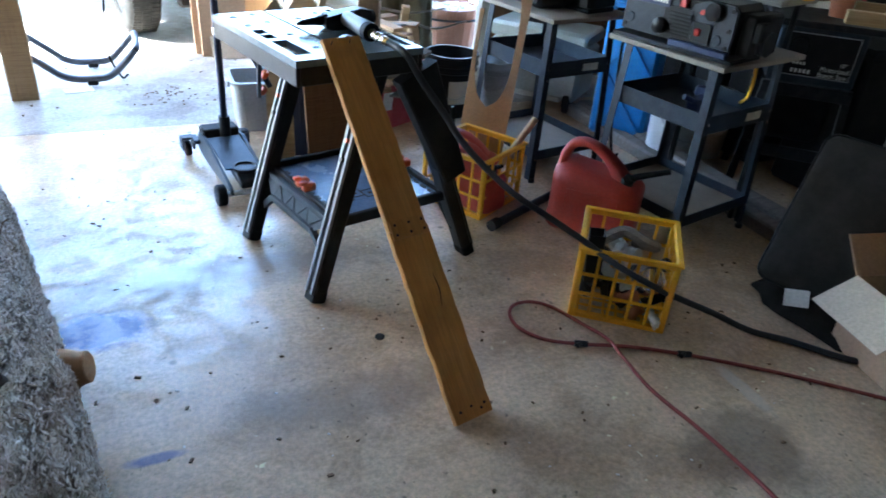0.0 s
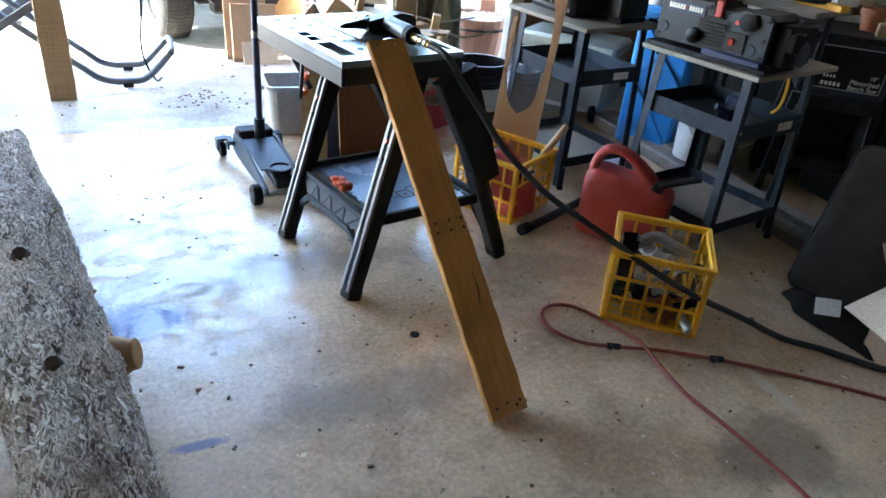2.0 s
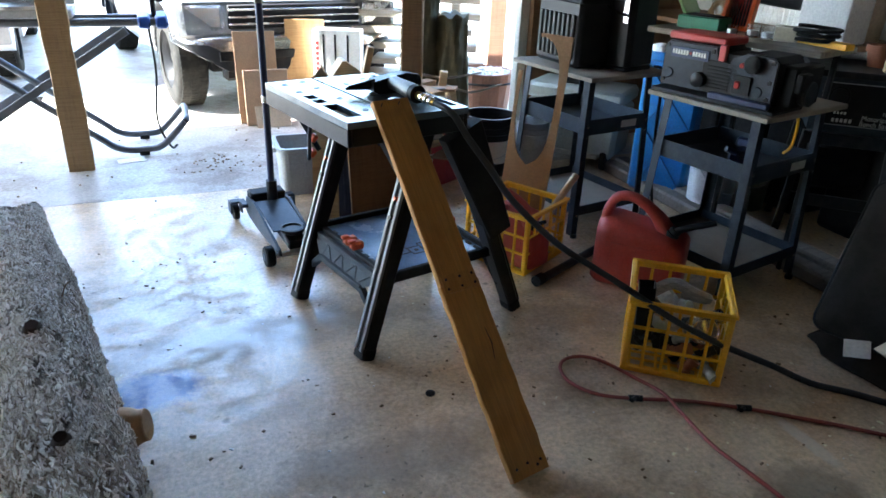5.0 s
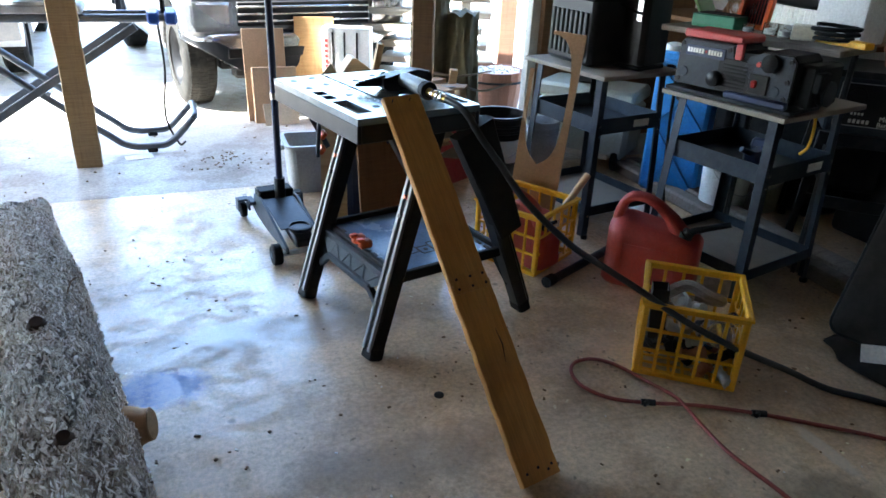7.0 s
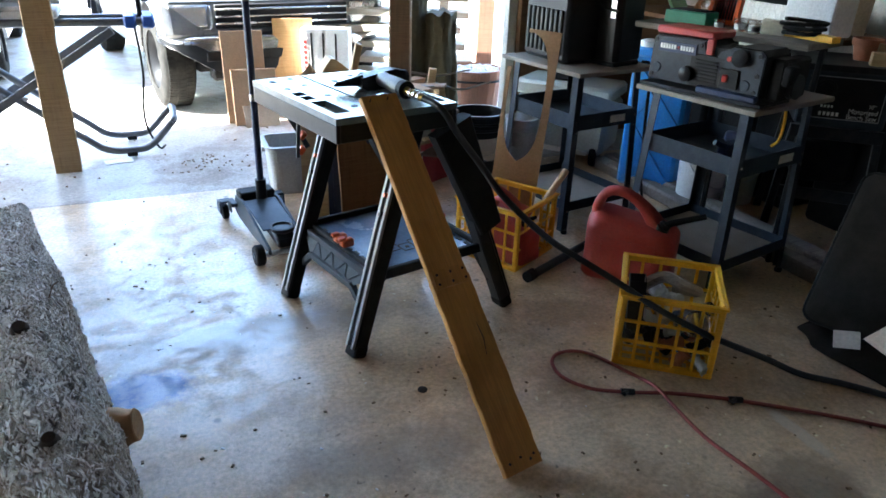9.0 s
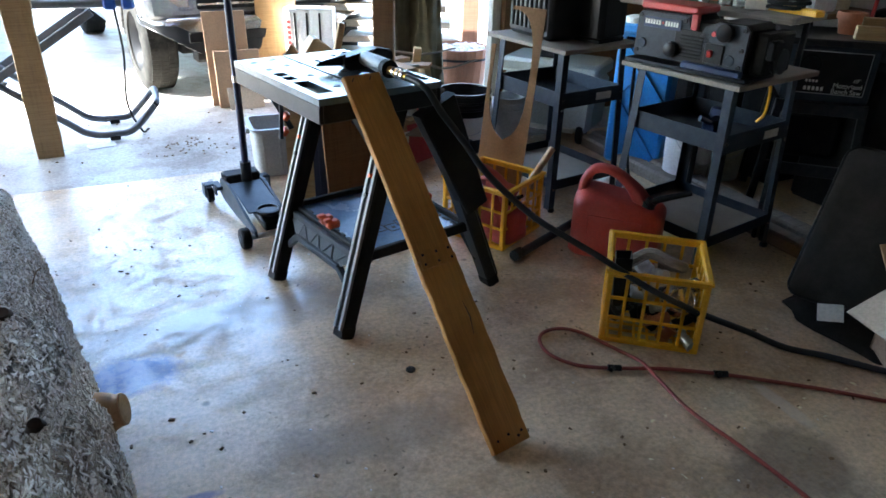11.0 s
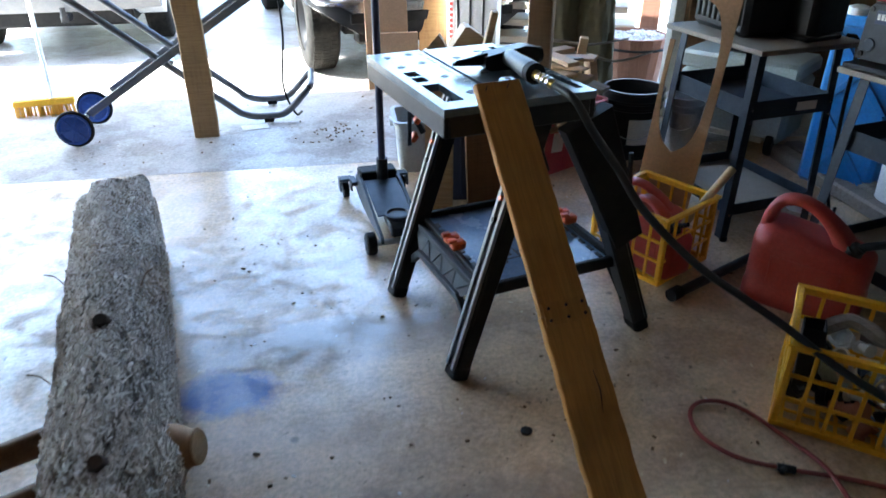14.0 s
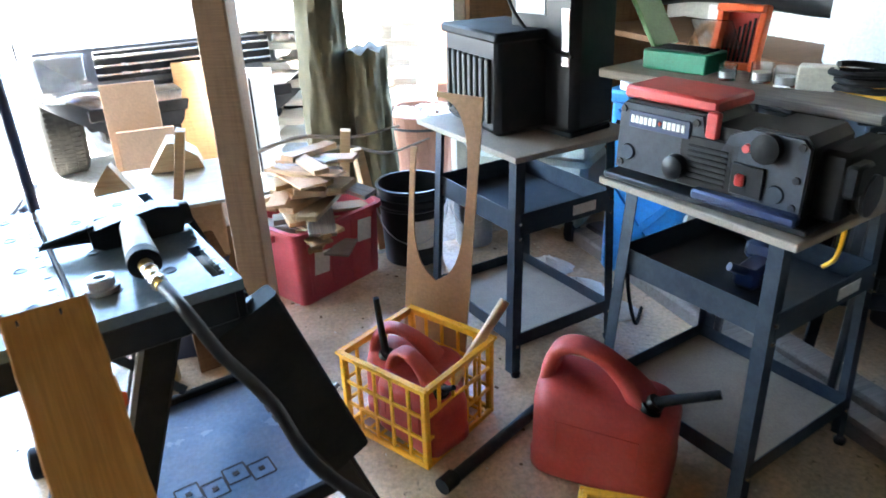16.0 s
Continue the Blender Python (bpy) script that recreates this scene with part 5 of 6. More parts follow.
    return single("wood_offcut", G().box(size, ch=0.002), mat, pose(*at, *rot), label, "offcut", group="wood offcuts", smooth=0)


TUB = pose(-0.62, 4.2, 0, 0, 0, 65.8)
for i in range(34):
    x, y = rng.uniform(-0.18, 0.18), rng.uniform(-0.1, 0.1)
    z = 0.2 + 0.011 * i
    q = TUB @ Vector((x * (1 - i / 60), y, z))
    offcut(q, (rng.uniform(0.18, 0.42), rng.uniform(0.05, 0.13), rng.uniform(0.01, 0.026)), (rng.uniform(-10, 10), rng.uniform(-10, 10), rng.uniform(0, 180)), rng.choice((PINE, PINE, POST_PALE, POST, CARDBOARD, GREYWOOD, HARDBOARD)))
for i in range(16):
    q = Vector((-0.95 - 0.05 * (i % 5) + rng.uniform(-0.1, 0.1), 4.45 + 0.08 * (i // 4) + rng.uniform(-0.05, 0.05), 0.02 + 0.028 * (i % 4) + 0.04 * (i // 6)))
    offcut(q, (rng.uniform(0.25, 0.5), rng.uniform(0.07, 0.13), 0.022), (rng.uniform(-5, 5), rng.uniform(-5, 5), rng.uniform(0, 180)), rng.choice((PINE, POST_PALE, GREYWOOD)), "rough board offcut in the heap beside the tub")
for at, size, rot in (((-0.6, 4.5, 0.3), (0.045, 0.045, 0.6), (4, 6, 20)), ((-0.5, 4.55, 0.25), (0.04, 0.09, 0.5), (-5, -8, 40)), ((-0.655, 3.43, 0.775), (0.028, 0.045, 0.22), (3, 12, 30))):
    offcut(at, size, rot, PINE, "pale wooden offcut standing in the heap")
single("brown_carton", G().box((0.3, 0.28, 0.235), (0, 0, 0.1175), ch=0.005).box((0.3, 0.008, 0.1), (0, -0.165, 0.19), (-35, 0, 0), 0.002), CARDBOARD, pose(-0.83, 3.62, 0.403, 0, 0, 30), "brown cardboard carton stacked on the dark blue bin", "carton")
single("plywood_sheet", G().box((0.44, 0.42, 0.012), ch=0.002), PALEWOOD, pose(-0.75, 3.6, 0.648, 2, 0, 40), "pale plywood sheet lying flat on a carton", "sheet", smooth=0)
single("wedge_offcut", G().prism([(-0.09, 0), (0.09, 0), (0.075, 0.045), (0.0, 0.1), (-0.02, 0.1)], 0.12), PINE, pose(-0.885, 3.72, 0.662, 0, 0, 35), "wedge-shaped pale pine offcut", "offcut", group="wood offcuts", smooth=0)
single("pointed_board", G().prism([(-0.06, 0), (0.06, 0), (0.06, 0.7), (0.0, 0.795), (-0.06, 0.72)], 0.03), PINE, pose(-0.835, 3.345, 0.0, 0, 0, 20), "pale board with a pointed end standing upright", "offcut", group="wood offcuts", smooth=0)
for k, pts in enumerate((((-0.95, 4.3, 0.52), (-0.75, 4.4, 0.58), (-0.55, 4.55, 0.55), (-0.38, 4.7, 0.57)), ((-0.85, 4.4, 0.48), (-0.6, 4.55, 0.5), (-0.42, 4.62, 0.46), (-0.25, 4.75, 0.5)))):
    single("bare_branch", G().tube(curve_pts(pts, 6), 0.011, 8, r1=0.005), GREYWOOD, pose(0, 0, 0), "thin bare branch lying on the wood heap", "branch", group="branches")


# ---- right side: bag, box, clutter ----
def bag():
    right = (Vector((1.74, 3.045, 0.58)) - Vector((1.444, 3.234, 0.58)))
    up = (Vector((1.444, 3.234, 0.58)) - Vector((1.304, 2.957, 0.06)))
    rx = right.normalized()
    uy = (up - rx * up.dot(rx)).normalized()
    n = rx.cross(uy)
    M = Matrix((rx, uy, n)).transposed().to_4x4()
    M.translation = Vector((1.304, 2.957, 0.078))
    t = thing("soft_case", M, "dark grey cloth suitcase leaning back on the floor", "suitcase")
    w, h = 0.335, 0.6
    rings = []
    for z, k in ((-0.13, 0.93), (-0.12, 0.99), (-0.03, 1.0), (0.0, 0.985), (0.012, 0.9), (0.018, 0.7), (0.02, 0.3)):
        rings.append([(q[0] * 1 + w / 2, q[1] + h / 2, z) for q in rrect(w * k, h * (1 - (1 - k) * 0.6), 0.045 * k, 0)])
    part("shell", G().loft(rings), CLOTH_DARK, t, smooth=50)
    for z in (-0.004, -0.122):
        part("piping", G().tube([(q[0] + w / 2, q[1] + h / 2, z) for q in rrect(w * 0.995, h * 0.995, 0.045, 0)], 0.007, 8, closed=True), BLACK_ROUGH, t, "black edge piping")
    part("zip_pull", G().box((0.01, 0.03, 0.004), (w + 0.002, 0.3, -0.05), ch=0.001), BRASS, t)
    part("foot_wheel", G().lathe([(0.022, -0.01), (0.022, 0.01)], 14, pose(0.05, 0.0, -0.09, 0, 90, 0)), BLACK, t)
    part("white_tag", G().box((0.085, 0.07, 0.002), (0.18, -0.02, 0.03), (-20, 10, 20), 0.0004), PAPER, t, "white paper tag")


bag()
g = G()
rings = []
for i in range(7):
    k = i / 6
    rings.append([(1.37 + 0.2 * k + 0.055 * math.cos(a) * (1 + 0.3 * math.sin(3 * a + i)), 2.93 - 0.22 * k + 0.07 * math.sin(a), 0.002 + 0.055 * (0.5 + 0.5 * math.sin(a)) * (1 + 0.4 * math.sin(2.1 * i + a * 2))) for a in [2 * math.pi * j / 20 for j in range(20)]])
single("suitcase_base_shade", G().loft(rings), CLOTH_DARK, pose(0, 0, 0), "dark cloth lump standing for the suitcase's shadowed lower fabric", "cloth", smooth=60)


def open_carton(m):
    t = thing("open_carton", m, "open brown cardboard carton holding black cookware", "carton")
    w, d, h = 0.42, 0.3, 0.27
    part("base", G().box((w, d, 0.004), (0, 0, 0.004), ch=0.001), CARDBOARD, t, smooth=0)
    for s in (-1, 1):
        part("wall", G().box((w, 0.005, h), (0, s * d / 2, h / 2 + 0.002), ch=0.001), CARDBOARD, t, smooth=0)
        part("wall", G().box((0.005, d - 0.012, h), (s * w / 2, 0, h / 2 + 0.002), ch=0.001), CARDBOARD, t, smooth=0)
    for a, sz, at, rot in ((0, (0.005, d, 0.17), (-w / 2 - 0.074, 0, h - 0.04), (0, -120, 0)), (1, (w, 0.005, 0.15), (0, -d / 2 - 0.02, h - 0.06), (18, 0, 0)), (2, (w, 0.005, 0.15), (0, d / 2 + 0.05, h + 0.05), (-40, 0, 0)), (3, (0.005, d, 0.15), (w / 2 + 0.04, 0, h + 0.05), (0, 35, 0))):
        part("flap", G().box(sz, at, rot, 0.001), CARD_PALE if a == 0 else CARDBOARD, t, smooth=0)


CARTON = pose(1.8, 2.66, 0, 0, 0, 25)
open_carton(CARTON)
t = thing("muffin_pan", CARTON @ pose(0.0, 0.0, 0.2, 40, 0, 0), "black metal pan with round cups in the carton", "pan")
part("plate", G().loft([rrect(0.34, 0.22, 0.06, 0.0), rrect(0.36, 0.24, 0.065, 0.012), rrect(0.34, 0.22, 0.06, 0.016)]), BLACK, t)
for i in range(4):
    for j in range(3):
        part("cup", G().lathe([(0.03, 0.014), (0.027, 0.024), (0.016, 0.03), (0, 0.031)], 14, pose(-0.12 + 0.08 * i, -0.07 + 0.07 * j, 0)), BLACK, t)
part("handle", G().tube(curve_pts([(-0.03, 0.11, 0.008), (-0.025, 0.14, 0.008), (0.025, 0.14, 0.008), (0.03, 0.11, 0.008)], 4), 0.005, 8), GALV, t)
single("brass_tray", G().lathe([(0.0, 0.0), (0.13, 0.004), (0.165, 0.02), (0.17, 0.03), (0.16, 0.03), (0.13, 0.012), (0, 0.008)], 36), BRASS, pose(2.0, 2.98, 0.66, 62, 0, -52), "round brass tray standing on edge", "tray")
single("orange_cloth", G().loft([rrect(0.2, 0.2, 0.06, 0), rrect(0.24, 0.22, 0.08, 0.05), rrect(0.16, 0.15, 0.05, 0.09), rrect(0.05, 0.05, 0.02, 0.1)]), ORANGE, pose(2.08, 2.9, 0.5, 0, 0, 20), "orange cloth bundled by the tray", "cloth")
tub(pose(2.05, 3.0, 0, 0, 0, 36.87), 0.32, 0.36, 0.42, BLUE_DEEP, "blue plastic bin filled with odds and ends", category="bin", name="plastic_bin")
single("clutter_pack", G().box((0.24, 0.26, 0.5), (0, 0, 0.25), ch=0.03), CLOTH_DARK, pose(2.05, 3.0, 0.012, 0, 0, 36.87), "dark padded bundle inside the blue bin", "bundle")
single("yellow_clamp", G().tube(curve_pts([(0, 0, 0), (0.03, 0.05, 0.02), (0.02, 0.12, 0.01), (-0.03, 0.15, 0.03)], 4), 0.012, 8).box((0.05, 0.03, 0.03), (0, 0, 0.01), ch=0.006), YELLOW, pose(1.9, 3.08, 0.42, 30, 0, 20), "yellow spring clamp by the suitcase", "clamp")

# black and pale blue machine at the edge of the floor
t = thing("tool_chest", pose(1.615, 1.68, 0, 0, 0, -29), "black plastic tool chest with pale blue side panels", "tool chest")
rings = [rrect(0.4, 0.5, 0.05, 0.0), rrect(0.42, 0.52, 0.06, 0.03), rrect(0.42, 0.52, 0.06, 0.44), rrect(0.38, 0.48, 0.08, 0.54), rrect(0.28, 0.38, 0.08, 0.575)]
part("shell", G().loft(rings), BLACK, t, smooth=50)
part("lid_seam", G().tube([(q[0], q[1], 0.43) for q in rrect(0.424, 0.524, 0.06, 0)], 0.006, 8, closed=True), BLACK_ROUGH, t)
part("side_panel", G().box((0.012, 0.2, 0.4), (-0.212, -0.13, 0.22), ch=0.006), PALEBLUE, t, "pale blue panel")
part("stripe", G().box((0.016, 0.07, 0.42), (-0.212, 0.18, 0.22), (0, 2, 0), 0.006), PALEBLUE, t, "pale blue stripe")
part("front_panel", G().box((0.28, 0.012, 0.36), (0, -0.262, 0.2), ch=0.006), PALEBLUE, t, "pale blue panel")
part("latch", G().box((0.02, 0.09, 0.07), (-0.216, 0.05, 0.42), ch=0.006), BLACK_ROUGH, t)

# ---- bench saw ----
SAW = pose(1.38, 4.02, 0, 0, 0, -5)
t = thing("bench_saw", SAW @ Matrix.Diagonal((0.92, 0.9, 1, 1)), "dark grey motorized bench saw on a steel stand", "bench saw")
part("housing", G().box((0.42, 0.4, 0.26), (0.2, 0.22, 0.69), ch=0.012), STEEL, t)
plate_ = part("name_plate", G().box((0.36, 0.004, 0.2), (0.2, 0.017, 0.7), ch=0.001), BLACK, t, "black name plate with white border")
for sx, sz, x, z in ((0.35, 0.004, 0.2, 0.797), (0.35, 0.004, 0.2, 0.603), (0.004, 0.194, 0.026, 0.7), (0.004, 0.194, 0.374, 0.7)):
    part("border_line", G().box((sx, 0.002, sz), (x, 0.0145, z), ch=0.0003), LIGHTGREY, plate_, smooth=0)
for words, size, x, z in (('10"', 0.026, 0.33, 0.672), ("Motorized", 0.032, 0.295, 0.645), ("Bench Saw", 0.032, 0.293, 0.618)):
    text_mesh(words, size, PAPER, plate_, pose(x, 0.0135, z, 90, 0, 0))
for i in range(5):
    part("badge_bar", G().box((0.013, 0.002, 0.018), (0.1 + 0.02 * i, 0.0145, 0.625), ch=0.0003), PAPER, plate_, smooth=0)
for i in range(4):
    part("badge_bar", G().box((0.01, 0.002, 0.012), (0.1 + 0.016 * i, 0.0145, 0.66), ch=0.0003), PAPER, plate_, smooth=0)
part("handwheel", G().tube([(0.1 + 0.045 * math.cos(a), 0.0, 0.735 + 0.045 * math.sin(a)) for a in [2 * math.pi * k / 20 for k in range(20)]], 0.006, 8, closed=True), BLACK_ROUGH, t)
part("saw_table", G().box((0.62, 0.5, 0.03), (0.26, 0.22, 0.84), ch=0.005), DARKSTEEL, t)
part("fence", G().box((0.3, 0.05, 0.06), (0.42, 0.06, 0.885), ch=0.004), PINE, t, "wooden fence")
part("fence", G().box((0.28, 0.03, 0.09), (0.45, 0.15, 0.9), ch=0.004), POST_PALE, t, "wooden fence")
for x, y in ((0.0, 0.03), (0.4, 0.03), (0.0, 0.4), (0.4, 0.4)):
    sx = -0.04 if x < 0.2 else 0.04
    part("stand_leg", G().bar((x + sx, y + (-0.03 if y < 0.2 else 0.03), 0.0), (x, y, 0.56), 0.04, 0.03, up=(0, 1, 0)), DARKSTEEL, t)
for z in (0.53, 0.22):
    for y in (0.02, 0.41):
        part("stand_rail", G().box((0.44, 0.02, 0.06), (0.2, y, z), ch=0.003), DARKSTEEL, t)
part("motor", G().box((0.3, 0.3, 0.24), (0.2, 0.24, 0.38), ch=0.03), BLACK_ROUGH, t)
single("flower_pot", G().lathe([(0.045, 0), (0.06, 0.07), (0.068, 0.07), (0.068, 0.1), (0.058, 0.1), (0.05, 0.03), (0, 0.03)], 24), TERRACOTTA, SAW @ pose(0.25, 0.2, 0.857), "terracotta flower pot on the bench saw", "pot")
single("black_cable_coil", G().tube([((0.075 + 0.012 * math.sin(1.7 * a)) * math.cos(a), (0.05 + 0.01 * math.cos(2.3 * a)) * math.sin(a), 0.01 + 0.0011 * k) for k, a in enumerate([0.4 * q for q in range(56)])], 0.008, 8), BLACK_ROUGH, SHELF @ pose(0.7, 0.14, 0.027, 0, 0, 10), "coil of black cable lying on the plank", "cable")
single("black_glove_pile", G().loft([rrect(0.2, 0.16, 0.05, 0), rrect(0.22, 0.16, 0.06, 0.04), rrect(0.14, 0.12, 0.05, 0.09), rrect(0.05, 0.06, 0.02, 0.11)]), BLACK_ROUGH, SAW @ pose(0.42, 0.32, 0.857), "dark rags piled on the bench saw", "rags")
single("red_rod", G().tube([(0, 0, 0), (0.03, 0.02, 0.5)], 0.009, 8), REDCASE, SAW @ pose(0.34, 0.26, 0.857), "red rod standing on the bench saw", "rod")

# ---- wall bench with clutter ----
t = thing("plank_shelf", SHELF, "worn wooden plank on trestle legs, cluttered with small boxes", "shelf")
part("plank", G().box((0.8, 0.3, 0.026), (0.4, 0.15, 0.013), ch=0.004), GREYWOOD, t, smooth=0)
for x, y in ((0.36, 0.27), (0.74, 0.27)):
    part("leg", G().box((0.022, 0.022, 0.985), (x, y, -0.4925), ch=0.004), DARKSTEEL, t, smooth=0)
t = thing("wall_bench", B(0, 0), "dark wooden wall bench behind the plank", "bench")
part("top_board", G().box((0.6, 1.62, 0.028), (3.92, 3.31, 0.916), ch=0.004), DARKPANEL, t, smooth=0)
for u_, w_ in ((3.8, 3.65), (4.19, 3.65), (3.95, 2.9), (4.19, 2.9)):
    part("leg", G().box((0.05, 0.05, 0.9), (u_, w_, 0.451), ch=0.004), BLACK_ROUGH, t, smooth=0)
for u_, w_, du, dw, h_ in ((4.02, 2.3, 0.36, 0.34, 0.72), (4.0, 2.75, 0.38, 0.3, 0.62), (3.98, 3.07, 0.4, 0.3, 0.7), (3.95, 3.42, 0.4, 0.34, 0.55)):
    t = thing("storage_box", B(u_, w_), "black plastic box added to fill the deep shade under the wall bench", "box", group="boxes under the bench")
    part("body", G().box((du, dw, h_), (0, 0, h_ / 2), ch=0.02), BLACK_ROUGH, t)
    part("lid", G().box((du + 0.02, dw + 0.02, 0.04), (0, 0, h_ + 0.021), ch=0.01), BLACK_ROUGH, t)
t = thing("green_case", SHELF @ pose(0.19, 0.15, 0.027, 0, 0, 4) @ Matrix.Diagonal((0.78, 0.85, 0.75, 1)), "open green plastic drill case on the bench", "case")
part("box", G().box((0.26, 0.14, 0.075), (0, 0, 0.037), ch=0.006), GREEN, t)
part("lid", G().box((0.02, 0.15, 0.22), (-0.16, 0.03, 0.17), (0, -32, 0), 0.004), GREENPAINT, t, "green lid standing open")
part("insert", G().box((0.22, 0.1, 0.01), (0, 0, 0.076), ch=0.003), BLACK_ROUGH, t)
t = thing("orange_case", SHELF @ pose(0.31, 0.22, 0.027, 0, 0, 8) @ Matrix.Diagonal((0.65, 0.8, 0.68, 1)), "open orange drill bit case standing on the bench", "case")
g = G()
for sx, sz, x, z in ((0.2, 0.03, 0, 0.02), (0.2, 0.03, 0, 0.25), (0.03, 0.26, -0.09, 0.135), (0.03, 0.26, 0.09, 0.135)):
    g.box((sx, 0.05, sz), (x, 0, z), (-12, 0, 0), 0.005)
part("frame", g, ORANGE, t)
part("back_plate", G().box((0.18, 0.006, 0.22), (0, 0.03, 0.135), (-12, 0, 0), 0.002), REDCASE, t)
for i in range(8):
    part("drill_bit", G().tube([(-0.07 + 0.02 * i, -0.005, 0.04), (-0.07 + 0.02 * i, 0.02, 0.14 + 0.012 * i)], 0.005, 8), DARKSTEEL, t)
part("clear_lid", G().box((0.18, 0.004, 0.16), (-0.05, -0.1, 0.16), (40, 0, 0), 0.001), CLEAR, t, "clear lid")
for x, y, r, h in ((0.44, 0.13, 0.028, 0.05), (0.51, 0.12, 0.028, 0.05), (0.36, 0.1, 0.024, 0.04)):
    single("clear_jar", G().lathe([(r, 0), (r, h), (r * 0.92, h), (r * 0.9, 0.006), (0, 0.006)], 20), CLEAR, SHELF @ pose(x, y, 0.027), "clear plastic jar of screws on the bench", "jar", group="jars")
    single("screw_heap", G().lathe([(r * 0.85, 0), (r * 0.85, h * 0.4), (0, h * 0.5)], 12), GALV, SHELF @ pose(x, y, 0.034), "small heap of screws in a jar", "screws", group="screw heaps")
single("yellow_block", G().box((0.09, 0.05, 0.06), (0, 0, 0.03), ch=0.004), CREAM, SHELF @ pose(0.58, 0.14, 0.027, 0, 0, 20), "pale yellow block on the bench", "block")
single("yellow_level", G().box((0.05, 0.3, 0.025), (0, 0, 0.0125), ch=0.003), YELLOW, SHELF @ pose(0.7, 0.16, 0.027, 0, 0, 75), "yellow spirit level on the bench", "level")
zig = [(-0.5 + 0.02 * k, 0.012 * (k % 2)) for k in range(53)]
g = G().prism(zig + [(x, y + 0.003) for x, y in zig[::-1]], 0.1, pose(0, 0, 0.05, 90, 0, 0))
single("corrugated_sheet", g, WHITE, B(4.04, 3.2, 0.931, 90), "white corrugated plastic sheet standing on the bench", "sheet", smooth=0)
g = G().tube(curve_pts([(0, 0.75, 0.04), (-0.06, 0.4, 0.08), (-0.09, 0, 0.09), (-0.06, -0.4, 0.07), (0, -0.7, 0.02)], 6), 0.075, 14)
g.v = [(q[0] * 0.8, q[1], q[2] * 1.2) for q in g.v]
single("bumper_cover", g, BLACK, B(4.15, 3.5, 1.02), "curved black car bumper cover lying on the wall bench", "bumper", smooth=60)
t = thing("foam_box", B(3.82, 2.66, 0.931, 10), "white polystyrene box on the bench with a red clamp", "box")
part("block", G().box((0.2, 0.26, 0.32), (0, 0, 0.16), ch=0.008), WHITE, t)
part("block", G().box((0.1, 0.2, 0.14), (0.12, 0.1, 0.39), ch=0.008), WHITE, t)
part("red_clamp", G().box((0.04, 0.05, 0.06), (-0.11, 0.02, 0.3), (0, 20, 0), 0.012).tube([(-0.11, 0.02, 0.32), (-0.1, 0.0, 0.42)], 0.012, 8), REDCASE, t, "red spring clamp")
t = thing("brown_paper_roll", B(4.08, 2.66, 0.931), "tall roll of tan paper standing by the wall", "paper roll")
part("roll", G().tube([(0, 0, 0), (0.02, -0.02, 0.55)], 0.06, 20), CARD_PALE, t)
single("woven_ball", G().tube([(0.05 * math.sin(1.3 * a) * math.cos(a), 0.05 * math.sin(1.3 * a) * math.sin(a), 0.06 + 0.06 * math.cos(1.3 * a)) for a in [0.25 * k for k in range(110)]], 0.008, 6), CUTWOOD, SHELF @ pose(0.2, 0.25, 0.027), "brown twine ball on the bench", "twine")


# ---- blue panel, cooler ----
def blue_panel():
    t = thing("blue_plastic_panel", pose(0.765, 4.5, 0.004, 0, 0, 155), "bright blue moulded plastic panel with crossed ribs", "panel")
    w, h = 0.34, 0.8
    part("shell", G().box((w, 0.12, h), (0, 0, h / 2), ch=0.02), BLUE, t)
    for a, b in (((-0.14, 0.06), (0.14, 0.4)), ((0.14, 0.06), (-0.14, 0.4)), ((-0.14, 0.4), (0.14, 0.72)), ((0.14, 0.4), (-0.14, 0.72))):
        part("rib", G().bar((a[0], 0.064, a[1]), (b[0], 0.064, b[1]), 0.03, 0.016, up=(0, 1, 0)), BLUE, t)
    part("rim", G().box((w + 0.03, 0.16, 0.05), (0, 0.01, h - 0.02), ch=0.012), BLUE, t)
    part("handle_hole", G().tube([(0.0, 0.06, h * 0.72), (0.0, 0.075, h * 0.72)], 0.025, 14), BLACK_ROUGH, t)
    part("white_cap", G().lathe([(0.05, 0), (0.05, 0.03), (0.02, 0.04), (0, 0.04)], 18, pose(0.1, 0.02, h + 0.005)), WHITE, t, "white cap")


blue_panel()
COOLER_AT = pose(0.235, 4.98, 0, 0, 0, -14)
single("power_lead", G().tube(curve_pts([CART_B @ Vector((0.5, 0.1, 0.802)), CART_B @ Vector((0.525, 0.06, 0.77)), CART_B @ Vector((0.535, 0.05, 0.5)), CART_B @ Vector((0.55, 0.03, 0.2)), CART_B @ Vector((0.6, 0.02, 0.02)), CART_B @ Vector((0.72, 0.1, 0.009))], 6), 0.0075, 8), BLACK_ROUGH, pose(0, 0, 0), "black cord hanging from the tool stand to the floor", "cord")
rng = random.Random(31)
for at, size in (((0.5, 4.3), 0.16), ((0.66, 4.16), 0.11), ((0.36, 4.5), 0.12)):
    rings = []
    for i in range(6):
        k = math.cos(0.5 * math.pi * i / 5.4)
        rings.append([(at[0] + size * k * math.cos(a) * (1 + 0.25 * noise.noise(Vector((math.cos(a) * 2, math.sin(a) * 2, at[0] * 9)))), at[1] + 0.7 * size * k * math.sin(a), 0.006 * i + 0.022 * (1 - k) * (1 + noise.noise(Vector((math.cos(a) * 3, math.sin(a) * 3, i + at[1]))))) for a in [2 * math.pi * j / 22 for j in range(22)]])
